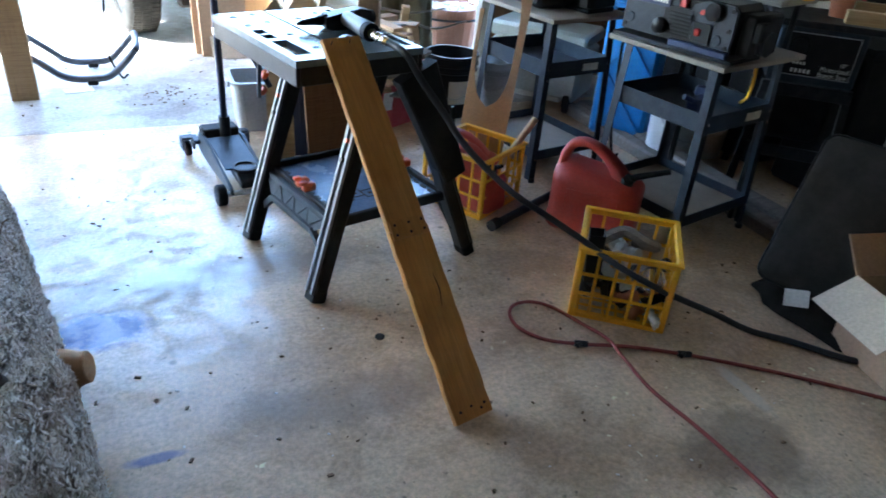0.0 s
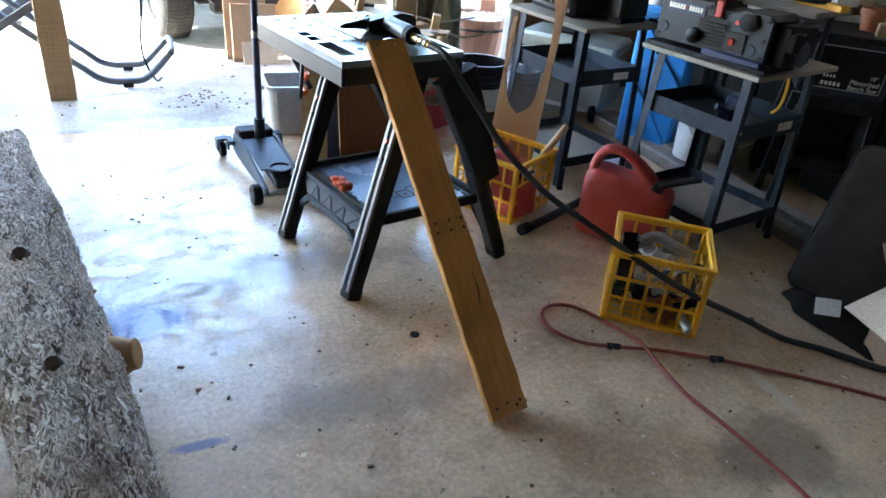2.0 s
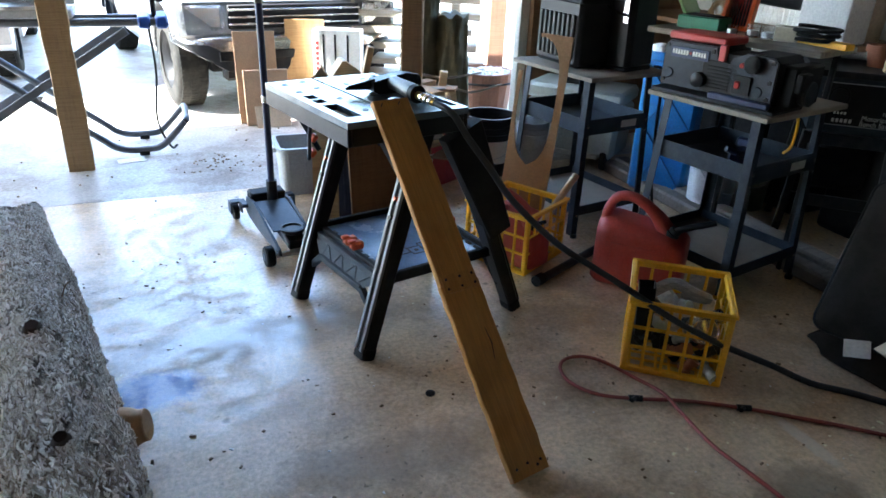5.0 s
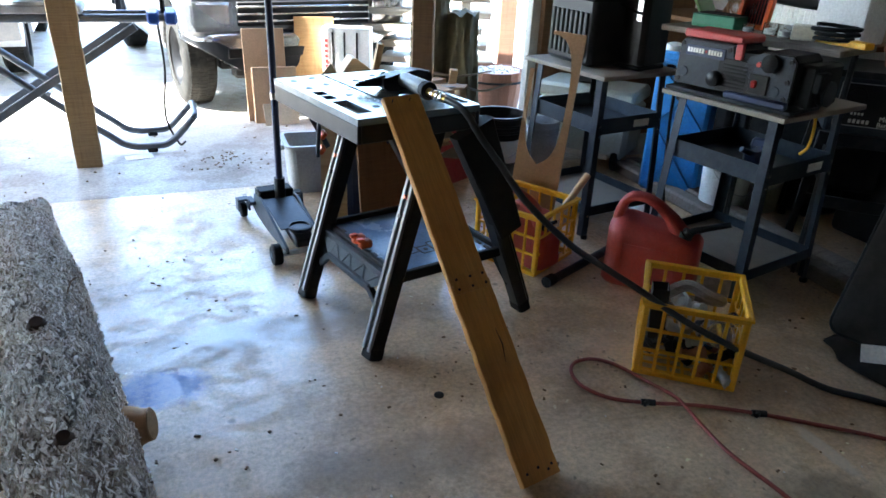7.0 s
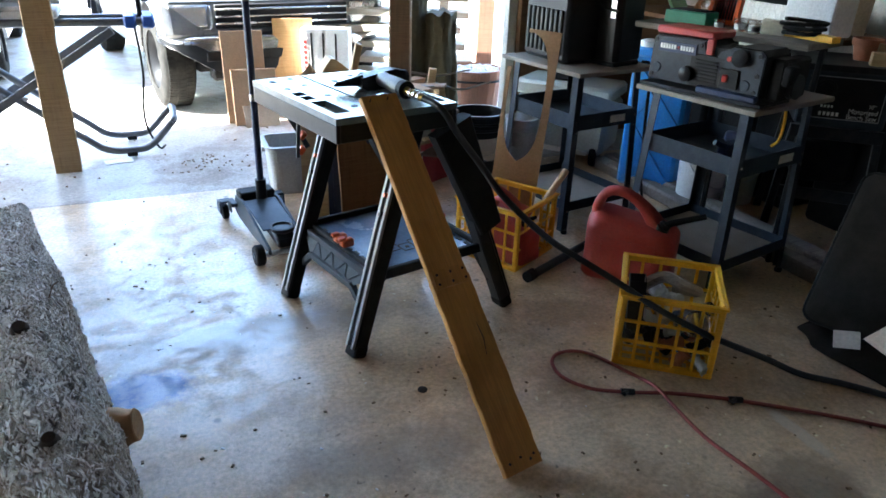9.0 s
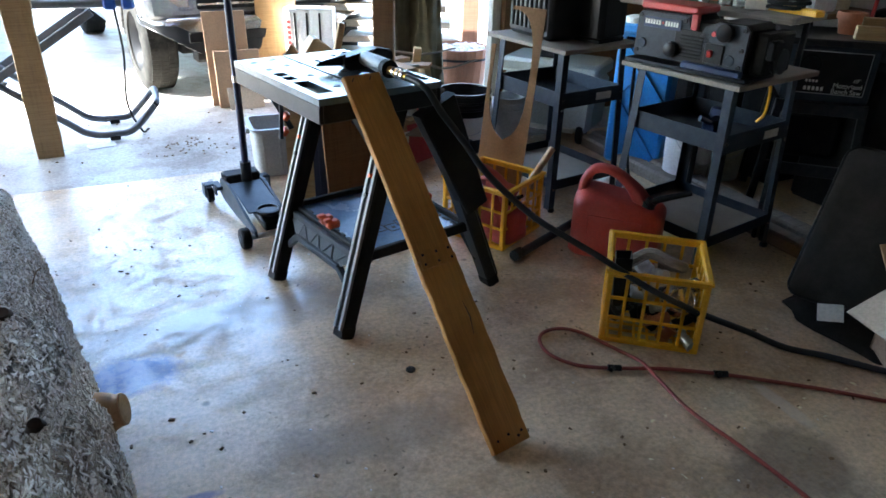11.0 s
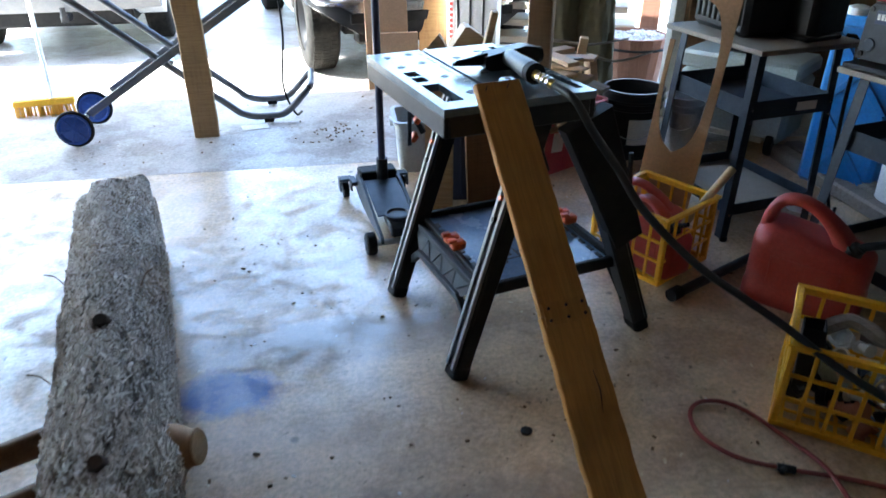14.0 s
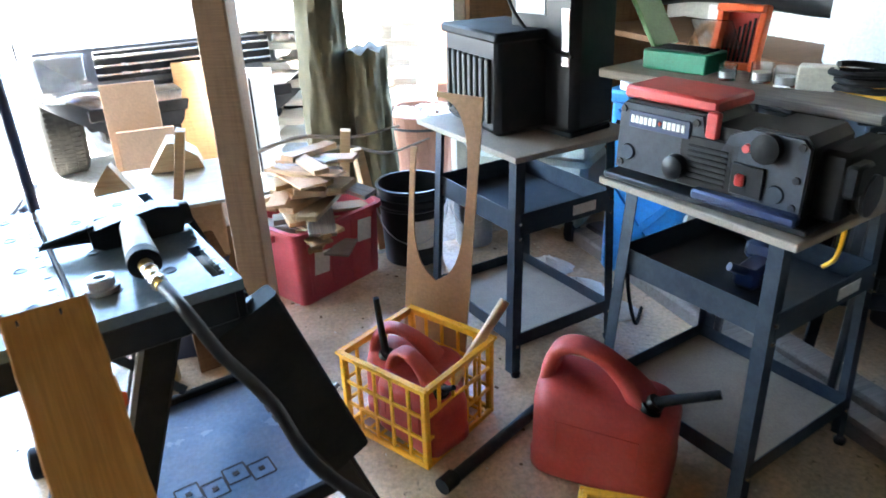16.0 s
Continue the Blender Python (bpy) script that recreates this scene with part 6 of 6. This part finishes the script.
    single("plastic_sheeting", G().loft(rings), WHITE, pose(0, 0, 0), "crumpled white plastic sheeting on the floor", "sheeting", group="scraps of sheeting", smooth=0)
t = thing("wheeled_cooler", COOLER_AT, "grey-green wheeled plastic cooler behind the stand", "cooler")
part("body", G().box((0.6, 0.34, 0.34), (0, 0, 0.25), ch=0.03, taper=1.04), COOLER, t)
part("lid", G().box((0.64, 0.38, 0.09), (0, 0, 0.465), ch=0.025), COOLER, t)
part("latch", G().box((0.06, 0.02, 0.06), (0, -0.195, 0.42), ch=0.006), LIGHTGREY, t)
for s in (-1, 1):
    part("wheel", G().lathe([(0.03, -0.02), (0.07, -0.02), (0.075, 0), (0.07, 0.02), (0.03, 0.02)], 22, pose(s * 0.24, -0.12, 0.075, 0, 90, 0)), BLACK_ROUGH, t)
part("base_rail", G().box((0.4, 0.03, 0.03), (0, -0.16, 0.09), ch=0.004), CREAM, t)


# ---- yard side ----
def trunk(m, r, h, label, lean=(0, 0), name="yard_tree"):
    rings = []
    seg, n = 40, 60
    for i in range(n + 1):
        z = h * i / n
        ring = []
        for k in range(seg):
            a = 2 * math.pi * k / seg
            q = Vector((math.cos(a) * 2.0, math.sin(a) * 2.0, z * 1.6))
            rr = r * (1 + 0.35 * math.exp(-z / 0.15) * 0.6 - 0.06 * z / max(h, 1)) + 0.03 * noise.noise(q) + 0.02 * noise.noise(q * 3.7)
            rr += 0.012 * abs(math.sin(a * 9 + 2 * noise.noise(Vector((a, z * 3, 0)))))
            ring.append((rr * math.cos(a) + lean[0] * z, rr * math.sin(a) + lean[1] * z, z + (0.05 * noise.noise(Vector((a * 2, 1, 1))) if i == n else 0)))
        rings.append(ring)
    t = thing(name, m, label, "tree")
    part("trunk", G().loft(rings), TREEBARK, t, smooth=70)


trunk(pose(-0.88, 5.02, -0.012), 0.12, 3.4, "mossy brown tree trunk at the carport edge")
trunk(pose(-0.67, 5.08, -0.012), 0.105, 0.87, "sawn-off mossy stump beside the tree", name="tree_stump")
t = thing("barrel_planter", pose(-0.55, 5.62, -0.012), "wooden stave planter with pale gravel", "planter")
for i in range(20):
    a = 2 * math.pi * i / 20
    part("stave", G().bar((0.17 * math.cos(a), 0.17 * math.sin(a), 0.0), (0.22 * math.cos(a), 0.22 * math.sin(a), 0.43), 0.058, 0.016, up=(math.cos(a), math.sin(a), 0), wide1=0.07), REDWOOD, t)
part("hoop", G().tube([(0.235 * math.cos(a), 0.235 * math.sin(a), 0.36) for a in [2 * math.pi * k / 28 for k in range(28)]], 0.008, 6, closed=True), DARKSTEEL, t)
rng = random.Random(3)
g = G()
for i in range(140):
    a, r = rng.uniform(0, 6.28), 0.2 * math.sqrt(rng.random())
    g.box((0.03, 0.025, 0.02), (r * math.cos(a), r * math.sin(a), 0.4 + 0.02 * rng.random()), (rng.uniform(0, 90), 0, rng.uniform(0, 90)), 0.006)
ob = part("gravel", g, WHITE, t, "pale gravel", smooth=0)
ob["kind"] = "stuff"

t = thing("flat_carton", pose(-2.04, 5.0, -0.012, 0, 0, 38), "folded brown cardboard cartons propped upright", "carton")
part("sheet", G().box((0.32, 0.05, 0.4), (0, 0.04, 0.2), (-6, 0, 0), 0.003), CARDBOARD, t, smooth=0)
part("sheet", G().box((0.3, 0.02, 0.66), (-0.05, 0.12, 0.33), (-7, 0, 0), 0.003), CARDBOARD, t, smooth=0)
part("flap", G().box((0.25, 0.005, 0.16), (0.02, -0.06, 0.08), (-25, 0, 4), 0.001), CARD_PALE, t, smooth=0)
single("plywood_board", G().box((0.3, 0.03, 0.72), (0, 0, 0.36), ch=0.002), PANELWOOD, pose(-1.92, 5.42, -0.012, -5, 0, 28), "upright varnished plywood panel", "panel")
t = thing("shelf_carton", pose(-1.68, 5.5, -0.012, 0, 0, 12), "white printed carton with dark stripes standing on end", "carton")
part("box", G().box((0.36, 0.16, 0.66), (0, 0, 0.33), ch=0.004), WHITE, t)
part("red_band", G().box((0.05, 0.003, 0.6), (-0.15, -0.082, 0.33), ch=0.0005), REDBAND, t, "white band with red lettering shapes", smooth=0)
for i in range(14):
    part("red_bar", G().box((0.026, 0.003, 0.024), (-0.15, -0.085, 0.07 + 0.038 * i), ch=0.0005), REDCASE, t, smooth=0)
for x in (-0.1, -0.01, 0.085):
    part("stripe", G().box((0.014, 0.003, 0.6), (x, -0.0825, 0.33), ch=0.0005), BLACK_ROUGH, t, smooth=0)
t = thing("plank_stack", pose(-1.32, 6.1, -0.012, 0, 0, 12), "stack of pale bleached planks on bearers", "planks")
rng = random.Random(5)
for i in range(7):
    part("plank", G().box((1.05 + 0.2 * rng.random(), 0.3, 0.05), (0.05 * rng.random(), 0.02 * rng.random(), 0.12 + 0.125 * i), (0, 0, rng.uniform(-3, 3)), 0.004), PALEWOOD, t, smooth=0)
    for x in (-0.45, 0.4):
        part("bearer", G().box((0.07, 0.26, 0.072), (x, 0, 0.057 + 0.125 * i), ch=0.003), PALEWOOD, t, smooth=0)


# ---- vehicles ----
def wheel(parent, x, y, r, w, name="wheel"):
    t = part(name, G().lathe([(r * 0.6, -w / 2), (r * 0.86, -w / 2), (r * 0.95, -w * 0.44), (r, -w * 0.3), (r, w * 0.3), (r * 0.95, w * 0.44), (r * 0.86, w / 2), (r * 0.6, w / 2), (r * 0.58, 0), (r * 0.6, -w / 2)], 40, pose(x, y, r, 0, 90, 0), cap=False), RUBBER, parent, "dusty black tyre")
    g = G()
    for k in range(70):
        a = 2 * math.pi * k / 70
        for s in (-1, 0, 1):
            g.add(*lug(r, w, a + (0.06 if s else 0), s), pose(x, y, r, 0, 90, 0))
    ob = part("tread_lug", g, RUBBER, t, smooth=0)
    ob["kind"] = "stuff"
    part("rim", G().lathe([(0.0, -w * 0.2), (r * 0.16, -w * 0.24), (r * 0.2, -w * 0.14), (r * 0.46, -w * 0.2), (r * 0.56, -w * 0.42), (r * 0.61, -w * 0.46), (r * 0.61, w * 0.4), (0, w * 0.4)], 32, pose(x, y, r, 0, 90, 0)), CHROME_DULL, t, "dull silver rim")
    for k in range(5):
        a = 2 * math.pi * k / 5
        part("rim_hole", G().tube([(x - w * 0.235, y + r * 0.34 * math.cos(a), r + r * 0.34 * math.sin(a)), (x - w * 0.17, y + r * 0.34 * math.cos(a), r + r * 0.34 * math.sin(a))], r * 0.085, 12), BLACK_ROUGH, t)
    return t


def lug(r, w, a, s):
    """One tread block on a wheel that turns round z."""
    da, h = 0.031, 0.004
    v = []
    for rr in (r - 0.006, r + h * 0.5):
        for z0 in (s * w * 0.27 - w * 0.11, s * w * 0.27 + w * 0.11):
            for aa in (a - da, a + da):
                v.append((rr * math.cos(aa), rr * math.sin(aa), z0))
    return v, [(0, 1, 3, 2), (4, 6, 7, 5), (0, 4, 5, 1), (2, 3, 7, 6), (0, 2, 6, 4), (1, 5, 7, 3)]


def pickup():
    t = thing("pickup_truck", B(0.72, 6.0, -0.012, 10), "grey pickup truck with dusty tyres and a chrome bumper", "pickup truck")
    W_ = 1.75
    arch = lambda yc, r, hi=170: [(yc + r * math.cos(radians(a)), 0.37 + r * math.sin(radians(a))) for a in range(hi, 9, -14)]
    # side profile: y rearwards, z up
    prof = [(-0.52, 0.6), (-0.44, 0.59)] + arch(0.0, 0.43, 148) + [(0.44, 0.36), (2.4, 0.36)] + arch(2.95, 0.43) + [(3.4, 0.42), (4.1, 0.46), (4.12, 1.02), (2.2, 1.03), (2.15, 1.05), (1.05, 1.04), (0.2, 1.0), (-0.35, 0.93), (-0.5, 0.84), (-0.54, 0.62)]
    g = G()
    n = len(prof)
    for k, (x0, ins) in enumerate(((0.0, 0.03), (0.05, 0.0), (W_ - 0.05, 0.0), (W_, 0.03))):
        cy, cz = 1.8, 0.7
        g.v += [(x0, y + (0.03 if y < -0.3 and ins else 0), z - (ins if z > 0.8 else 0)) for y, z in prof]
    for k in range(3):
        g.f += [(k * n + i, k * n + (i + 1) % n, (k + 1) * n + (i + 1) % n, (k + 1) * n + i) for i in range(n)]
    g.f += [tuple(range(n)), tuple(3 * n + i for i in range(n))]
    part("body", g, CARPAINT, t, smooth=30)
    cab = [(1.0, 1.03), (1.55, 1.6), (2.05, 1.64), (2.2, 1.03)]
    part("cab", G().prism(cab, 1.5, Matrix.Translation((W_ / 2, 0, 0)) @ pose(0, 0, 0, 0, 0, 90)), CARPAINT, t, smooth=0)
    part("windscreen", G().add([(0.2, 1.07, 1.1), (W_ - 0.2, 1.07, 1.1), (W_ - 0.25, 1.5, 1.56), (0.25, 1.5, 1.56), (0.2, 1.05, 1.1), (W_ - 0.2, 1.05, 1.1), (W_ - 0.25, 1.48, 1.56), (0.25, 1.48, 1.56)], [(0, 1, 2, 3), (7, 6, 5, 4)]), BLACK, t)
    rings = []
    for i in range(37):
        x = -0.01 + (W_ + 0.02) * i / 36
        d = W_ / 2 + 0.01 - abs(x - W_ / 2)
        y = -0.33 - 0.28 * math.sqrt(max(0.0, 1 - max(0.0, 1 - d / 0.4) ** 2))
        lift = 0.2 * max(0.0, 1 - d / 0.34)
        rings.append([(x, y + 0.05, 0.34 + lift), (x, y + 0.012, 0.36 + lift), (x, y, 0.4 + lift), (x, y, 0.56), (x, y + 0.014, 0.595), (x, y + 0.05, 0.61), (x, y + 0.1, 0.6), (x, y + 0.1, 0.36 + lift)])
    part("bumper", G().loft(rings), CHROME, t, "chrome front bumper", smooth=50)
    low = [[(x, y - 0.006, z) for x, y, z in ((q[2][0], q[2][1], q[2][2] - 0.05), (q[2][0], q[2][1] - 0.004, q[2][2] - 0.02), (q[2][0], q[2][1] - 0.004, min(q[2][2] + 0.07, 0.55)), (q[2][0], q[2][1] + 0.03, min(q[2][2] + 0.075, 0.555)), (q[2][0], q[2][1] + 0.09, q[2][2] - 0.05))] for q in rings]
    part("valance", G().loft(low), BLACK, t, "black lower bumper cover", smooth=50)
    part("bumper_gap_shade", G().box((W_ - 0.06, 0.16, 0.05), (W_ / 2, -0.44, 0.632), ch=0.01), BLACK_ROUGH, t)
    part("bumper_strip", G().box((W_ - 0.5, 0.02, 0.07), (W_ / 2, -0.615, 0.47), ch=0.008), BLACK_ROUGH, t)
    part("air_dam", G().box((W_ - 0.6, 0.1, 0.12), (W_ / 2, -0.48, 0.33), ch=0.03), BLACK_ROUGH, t)
    for x in (0.17, W_ - 0.17):
        lamp = part("headlight", G().box((0.3, 0.05, 0.17), (x, -0.545, 0.74), (0, 0, 8 if x > 1 else -8), 0.02), LENS, t, "clear headlight")
        part("reflector", G().box((0.26, 0.02, 0.14), (x, -0.512, 0.74), (0, 0, 8 if x > 1 else -8), 0.01), CHROME, lamp)
    part("grille", G().box((1.05, 0.03, 0.17), (W_ / 2, -0.55, 0.74), ch=0.01), BLACK_ROUGH, t)
    for z in (0.69, 0.74, 0.79):
        part("grille_bar", G().box((1.05, 0.02, 0.014), (W_ / 2, -0.57, z), ch=0.003), CHROME, t)
    part("arch_flare", G().tube([(-0.005, 0.44 * math.cos(radians(a)), 0.37 + 0.44 * math.sin(radians(a))) for a in range(5, 150, 9)], 0.016, 8), CARPAINT, t)
    part("arch_flare", G().tube([(-0.005, 2.95 + 0.44 * math.cos(radians(a)), 0.37 + 0.44 * math.sin(radians(a))) for a in range(5, 176, 10)], 0.022, 8), BLACK_ROUGH, t)
    part("underbody", G().box((W_ - 0.5, 4.2, 0.2), (W_ / 2, 1.8, 0.4), ch=0.02), BLACK_ROUGH, t)
    for x in (0.11, W_ - 0.11):
        for y in (0.0, 2.95):
            wheel(t, x, y, 0.37, 0.24)


def estate_car():
    t = thing("white_car", B(-2.2, 6.55, -0.012, 4), "white car parked with its rear towards the garage", "car")
    W_ = 1.75
    prof = [(0.0, 0.42), (0.35, 0.3)] + [(0.85 + 0.4 * math.cos(radians(a)), 0.33 + 0.4 * math.sin(radians(a))) for a in range(172, 7, -18)] + [(1.3, 0.28), (3.9, 0.28), (4.3, 0.4), (4.3, 0.8), (3.2, 1.0), (2.6, 1.5), (0.5, 1.55), (0.12, 1.05), (0.0, 0.95)]
    n = len(prof)
    g = G()
    for x0, ins in ((0.0, 0.05), (0.08, 0.0), (W_ - 0.08, 0.0), (W_, 0.05)):
        g.v += [(x0, y + (ins if y < 0.2 else 0), z - (ins if z > 0.9 else 0)) for y, z in prof]
    for k in range(3):
        g.f += [(k * n + i, k * n + (i + 1) % n, (k + 1) * n + (i + 1) % n, (k + 1) * n + i) for i in range(n)]
    g.f += [tuple(range(n)), tuple(3 * n + i for i in range(n))]
    part("body", g, WHITECAR, t, smooth=30)
    rings = []
    for i in range(11):
        k = i / 10
        e = min(1.0, 5 * min(k, 1 - k) + 0.1)
        y = -0.12 + 0.12 * (1 - e)
        x = -0.01 + (W_ + 0.02) * k
        rings.append([(x, y + 0.02, 0.4), (x, y, 0.44), (x, y, 0.56), (x, y + 0.04, 0.6), (x, 0.1, 0.6), (x, 0.1, 0.4)])
    part("bumper", G().loft(rings), GREYPL, t, "grey rear bumper")
    plate_ = part("number_plate", G().box((0.32, 0.01, 0.15), (W_ * 0.62, -0.012, 0.72), ch=0.003), WHITE, t)
    for i in range(5):
        part("plate_bar", G().box((0.035, 0.004, 0.07), (W_ * 0.62 - 0.11 + 0.055 * i, -0.019, 0.72), ch=0.001), BLACK_ROUGH, plate_)
    part("tow_hitch", G().box((0.06, 0.16, 0.06), (W_ * 0.6, -0.12, 0.36), ch=0.008).tube([(W_ * 0.6, -0.2, 0.36), (W_ * 0.6, -0.2, 0.45)], 0.022, 12), DARKSTEEL, t)
    for x in (0.12, W_ - 0.12):
        part("tail_light", G().box((0.16, 0.04, 0.3), (x, 0.01, 0.83), ch=0.02), REDCASE, t)
        for y in (0.85, 3.5):
            wheel(t, x, y, 0.33, 0.21)
    part("underbody", G().box((W_ - 0.45, 3.9, 0.16), (W_ / 2, 2.0, 0.34), ch=0.02), BLACK_ROUGH, t)


pickup()
estate_car()


# ---- saw stand in front of the vehicles ----
def saw_stand():
    t = thing("folding_saw_stand", B(0, 0, -0.004), "folding tubular saw stand with blue wheels and a long rail", "saw stand")
    for k, w0 in enumerate((4.66, 5.04)):
        skid = curve_pts([(-0.8, w0, 0.8), (-0.62, w0, 0.8), (-0.5, w0, 0.74), (0.2, w0, 0.17), (0.36, w0, 0.05), (0.52, w0, 0.035), (0.62, w0, 0.06), (0.76, w0, 0.2)], 6)
        part("skid_leg", G().tube(skid, 0.021, 12), STANDSTEEL, t)
        part("skid_foot", G().box((0.06, 0.05, 0.025), (0.5, w0, 0.0125), ch=0.005), BLACK_ROUGH, t)
        w1 = w0 + (-0.06 if k == 0 else 0.06)
        part("wheel_leg", G().bar((-0.52, w1, 0.12), (0.5, w1 * 0.98 + 0.1, 0.77), 0.045, 0.03, up=(0, 1, 0)), STANDSTEEL, t)
        wy = 4.37 if k == 0 else 4.78
        wh = part("wheel", G().lathe([(0.0, -0.012), (0.02, -0.024), (0.026, -0.014), (0.072, -0.008), (0.08, -0.018), (0.088, -0.018), (0.088, 0.018), (0.08, 0.018), (0.072, 0.008), (0.026, 0.014), (0.0, 0.02)], 32, pose(-0.545, wy, 0.104, 90, 0, 0)), BLUE_DEEP, t, "blue plastic wheel")
        part("tyre", G().tube([(-0.545 + 0.092 * math.cos(a), wy, 0.104 + 0.092 * math.sin(a)) for a in [2 * math.pi * q / 36 for q in range(36)]], 0.0125, 10, closed=True), BLACK_ROUGH, wh)
        for q in range(6):
            a = math.pi * q / 3 + 0.2
            part("spoke", G().bar((-0.545 + 0.024 * math.cos(a), wy - 0.011, 0.104 + 0.024 * math.sin(a)), (-0.545 + 0.078 * math.cos(a), wy - 0.011, 0.104 + 0.078 * math.sin(a)), 0.012, 0.01, up=(0, 1, 0)), BLUE_DEEP, wh)
    part("skid_cross_bar", G().tube(curve_pts([(0.76, 4.66, 0.2), (0.775, 4.7, 0.215), (0.775, 5.0, 0.215), (0.76, 5.04, 0.2)], 5), 0.021, 12), STANDSTEEL, t)
    part("axle", G().tube([(-0.545, 4.36, 0.104), (-0.545, 5.03, 0.104)], 0.012, 10), GALV, t)
    part("axle_bracket", G().bar((-0.545, 4.62, 0.104), (-0.5, 4.62, 0.15), 0.03, 0.03, up=(0, 1, 0)), STEEL, t)
    for w0 in (4.68, 5.02):
        part("pivot_bolt", G().tube([(-0.02, w0 - 0.04, 0.39), (-0.02, w0 + 0.04, 0.39)], 0.014, 10), GALV, t)
    for w0 in (4.74, 4.96):
        part("rail", G().tube([(-1.5, w0, 0.8), (0.74, w0, 0.8)], 0.024, 14), STANDSTEEL, t)
    for x in (-0.45, 0.6, 0.7):
        part("rail_clamp", G().box((0.07, 0.3, 0.07), (x, 4.85, 0.8), ch=0.012), BLUE_DEEP, t, "blue plastic clamp")
    part("stop_post", G().tube([(0.66, 4.85, 0.82), (0.66, 4.85, 0.95)], 0.016, 10).box((0.05, 0.05, 0.05), (0.7, 4.85, 0.93), ch=0.01), BLACK_ROUGH, t)
    part("cord", G().tube(curve_pts([(0.62, 4.8, 0.78), (0.63, 4.78, 0.5), (0.6, 4.76, 0.2), (0.66, 4.74, 0.02), (0.7, 4.8, 0.01)], 6), 0.007, 8), BLACK_ROUGH, t)
    saw = thing("mitre_saw", B(-0.05, 4.85, 0.822), "pale grey mitre saw mounted on the stand rail", "mitre saw")
    part("base", G().box((0.55, 0.3, 0.05), (0, 0, 0.026), ch=0.01), LIGHTGREY, saw)
    part("turntable", G().lathe([(0.17, 0), (0.17, 0.02), (0, 0.02)], 32, pose(0, -0.02, 0.052)), GALV, saw)
    part("fence", G().box((0.56, 0.02, 0.08), (0, 0.06, 0.1), ch=0.004), LIGHTGREY, saw)
    part("motor_arm", G().box((0.2, 0.22, 0.16), (0.03, 0.08, 0.2), (10, 0, 0), 0.03), GREYPL, saw)
    part("guard", G().tube([(0.0, -0.02, 0.2), (0.03, -0.02, 0.2)], 0.12, 28), LIGHTGREY, saw)
    box_ = single("blue_toolbox", G().box((0.3, 0.22, 0.16), (0, 0, 0.08), ch=0.012).box((0.3, 0.22, 0.02), (0, 0, 0.17), ch=0.006), BLUE_DEEP, B(-0.75, 4.85, 0.825), "blue tool box on the saw stand rail", "tool box")


saw_stand()
t = thing("push_broom", B(-0.93, 5.06, -0.012, 8), "push broom with a yellow head and pale pole", "broom")
part("head", G().box((0.36, 0.06, 0.04), (0, 0, 0.085), ch=0.006), YELLOW, t)
g = G()
rng = random.Random(2)
for i in range(120):
    x, y = rng.uniform(-0.17, 0.17), rng.uniform(-0.022, 0.022)
    g.bar((x * 1.04, y * 1.4, 0.0), (x, y, 0.07), 0.006, 0.006, up=(0, 1, 0))
ob = part("bristle", g, YELLOW, t, smooth=0)
ob["kind"] = "stuff"
part("pole", G().tube([(0.05, 0.0, 0.1), (-0.12, 0.9, 1.1)], 0.014, 10), WHITE, t, "pale pole")
single("white_sheet", G().box((0.16, 0.09, 0.003), (0, 0, 0.0015), ch=0.0005), PAPER, B(0.42, 4.55, -0.003, 10), "white paper scrap under the stand foot", "paper")

# ---- floor litter ----
rng = random.Random(77)
g = G()
for i in range(260):
    u_, w_ = rng.uniform(0.2, 3.0), rng.uniform(0.4, 3.8)
    s = rng.uniform(0.003, 0.009)
    q = W(u_, w_)
    g.box((s * rng.uniform(1, 2.2), s, s * 0.5), (q.x, q.y, s * 0.25), (0, 0, rng.uniform(0, 180)), s * 0.1)
single("floor_litter", g, LEAF, pose(0, 0, 0), "scattered dark crumbs and chips on the floor", "litter", kind="stuff", smooth=0)
g = G()
for i in range(90):
    u_, w_ = rng.uniform(0.2, 2.6), rng.uniform(0.4, 3.8)
    s = rng.uniform(0.003, 0.007)
    q = W(u_, w_)
    g.box((s * rng.uniform(1, 2.0), s, s * 0.4), (q.x, q.y, s * 0.2), (0, 0, rng.uniform(0, 180)), s * 0.1)
single("pale_litter", g, PAPER, pose(0, 0, 0), "scattered pale chips on the floor", "litter", kind="stuff", smooth=0)
g = G()
for i in range(70):
    q = Vector((-1.9 + rng.gauss(0, 0.12), 4.07 + rng.gauss(0, 0.1), -0.002)) if i < 40 else W(rng.uniform(-0.6, 1.6), rng.uniform(3.9, 5.2), -0.002)
    s = rng.uniform(0.005, 0.014)
    g.add([(q.x - s, q.y, q.z + 0.002), (q.x, q.y - s * 0.4, q.z + 0.008), (q.x + s, q.y, q.z + 0.003), (q.x, q.y + s * 0.4, q.z + 0.01), (q.x, q.y, q.z)], [(0, 1, 3), (1, 2, 3), (0, 4, 1), (1, 4, 2), (2, 4, 3), (3, 4, 0)])
single("dry_leaves", g, LEAF, pose(0, 0, 0), "scattered dry leaves on the apron", "leaves", kind="stuff", smooth=0)
single("bottle_cap", G().lathe([(0.016, 0), (0.016, 0.004), (0.013, 0.006), (0, 0.006)], 16), DARKSTEEL, pose(0.035, 2.205, 0), "flattened bottle cap on the floor", "cap")
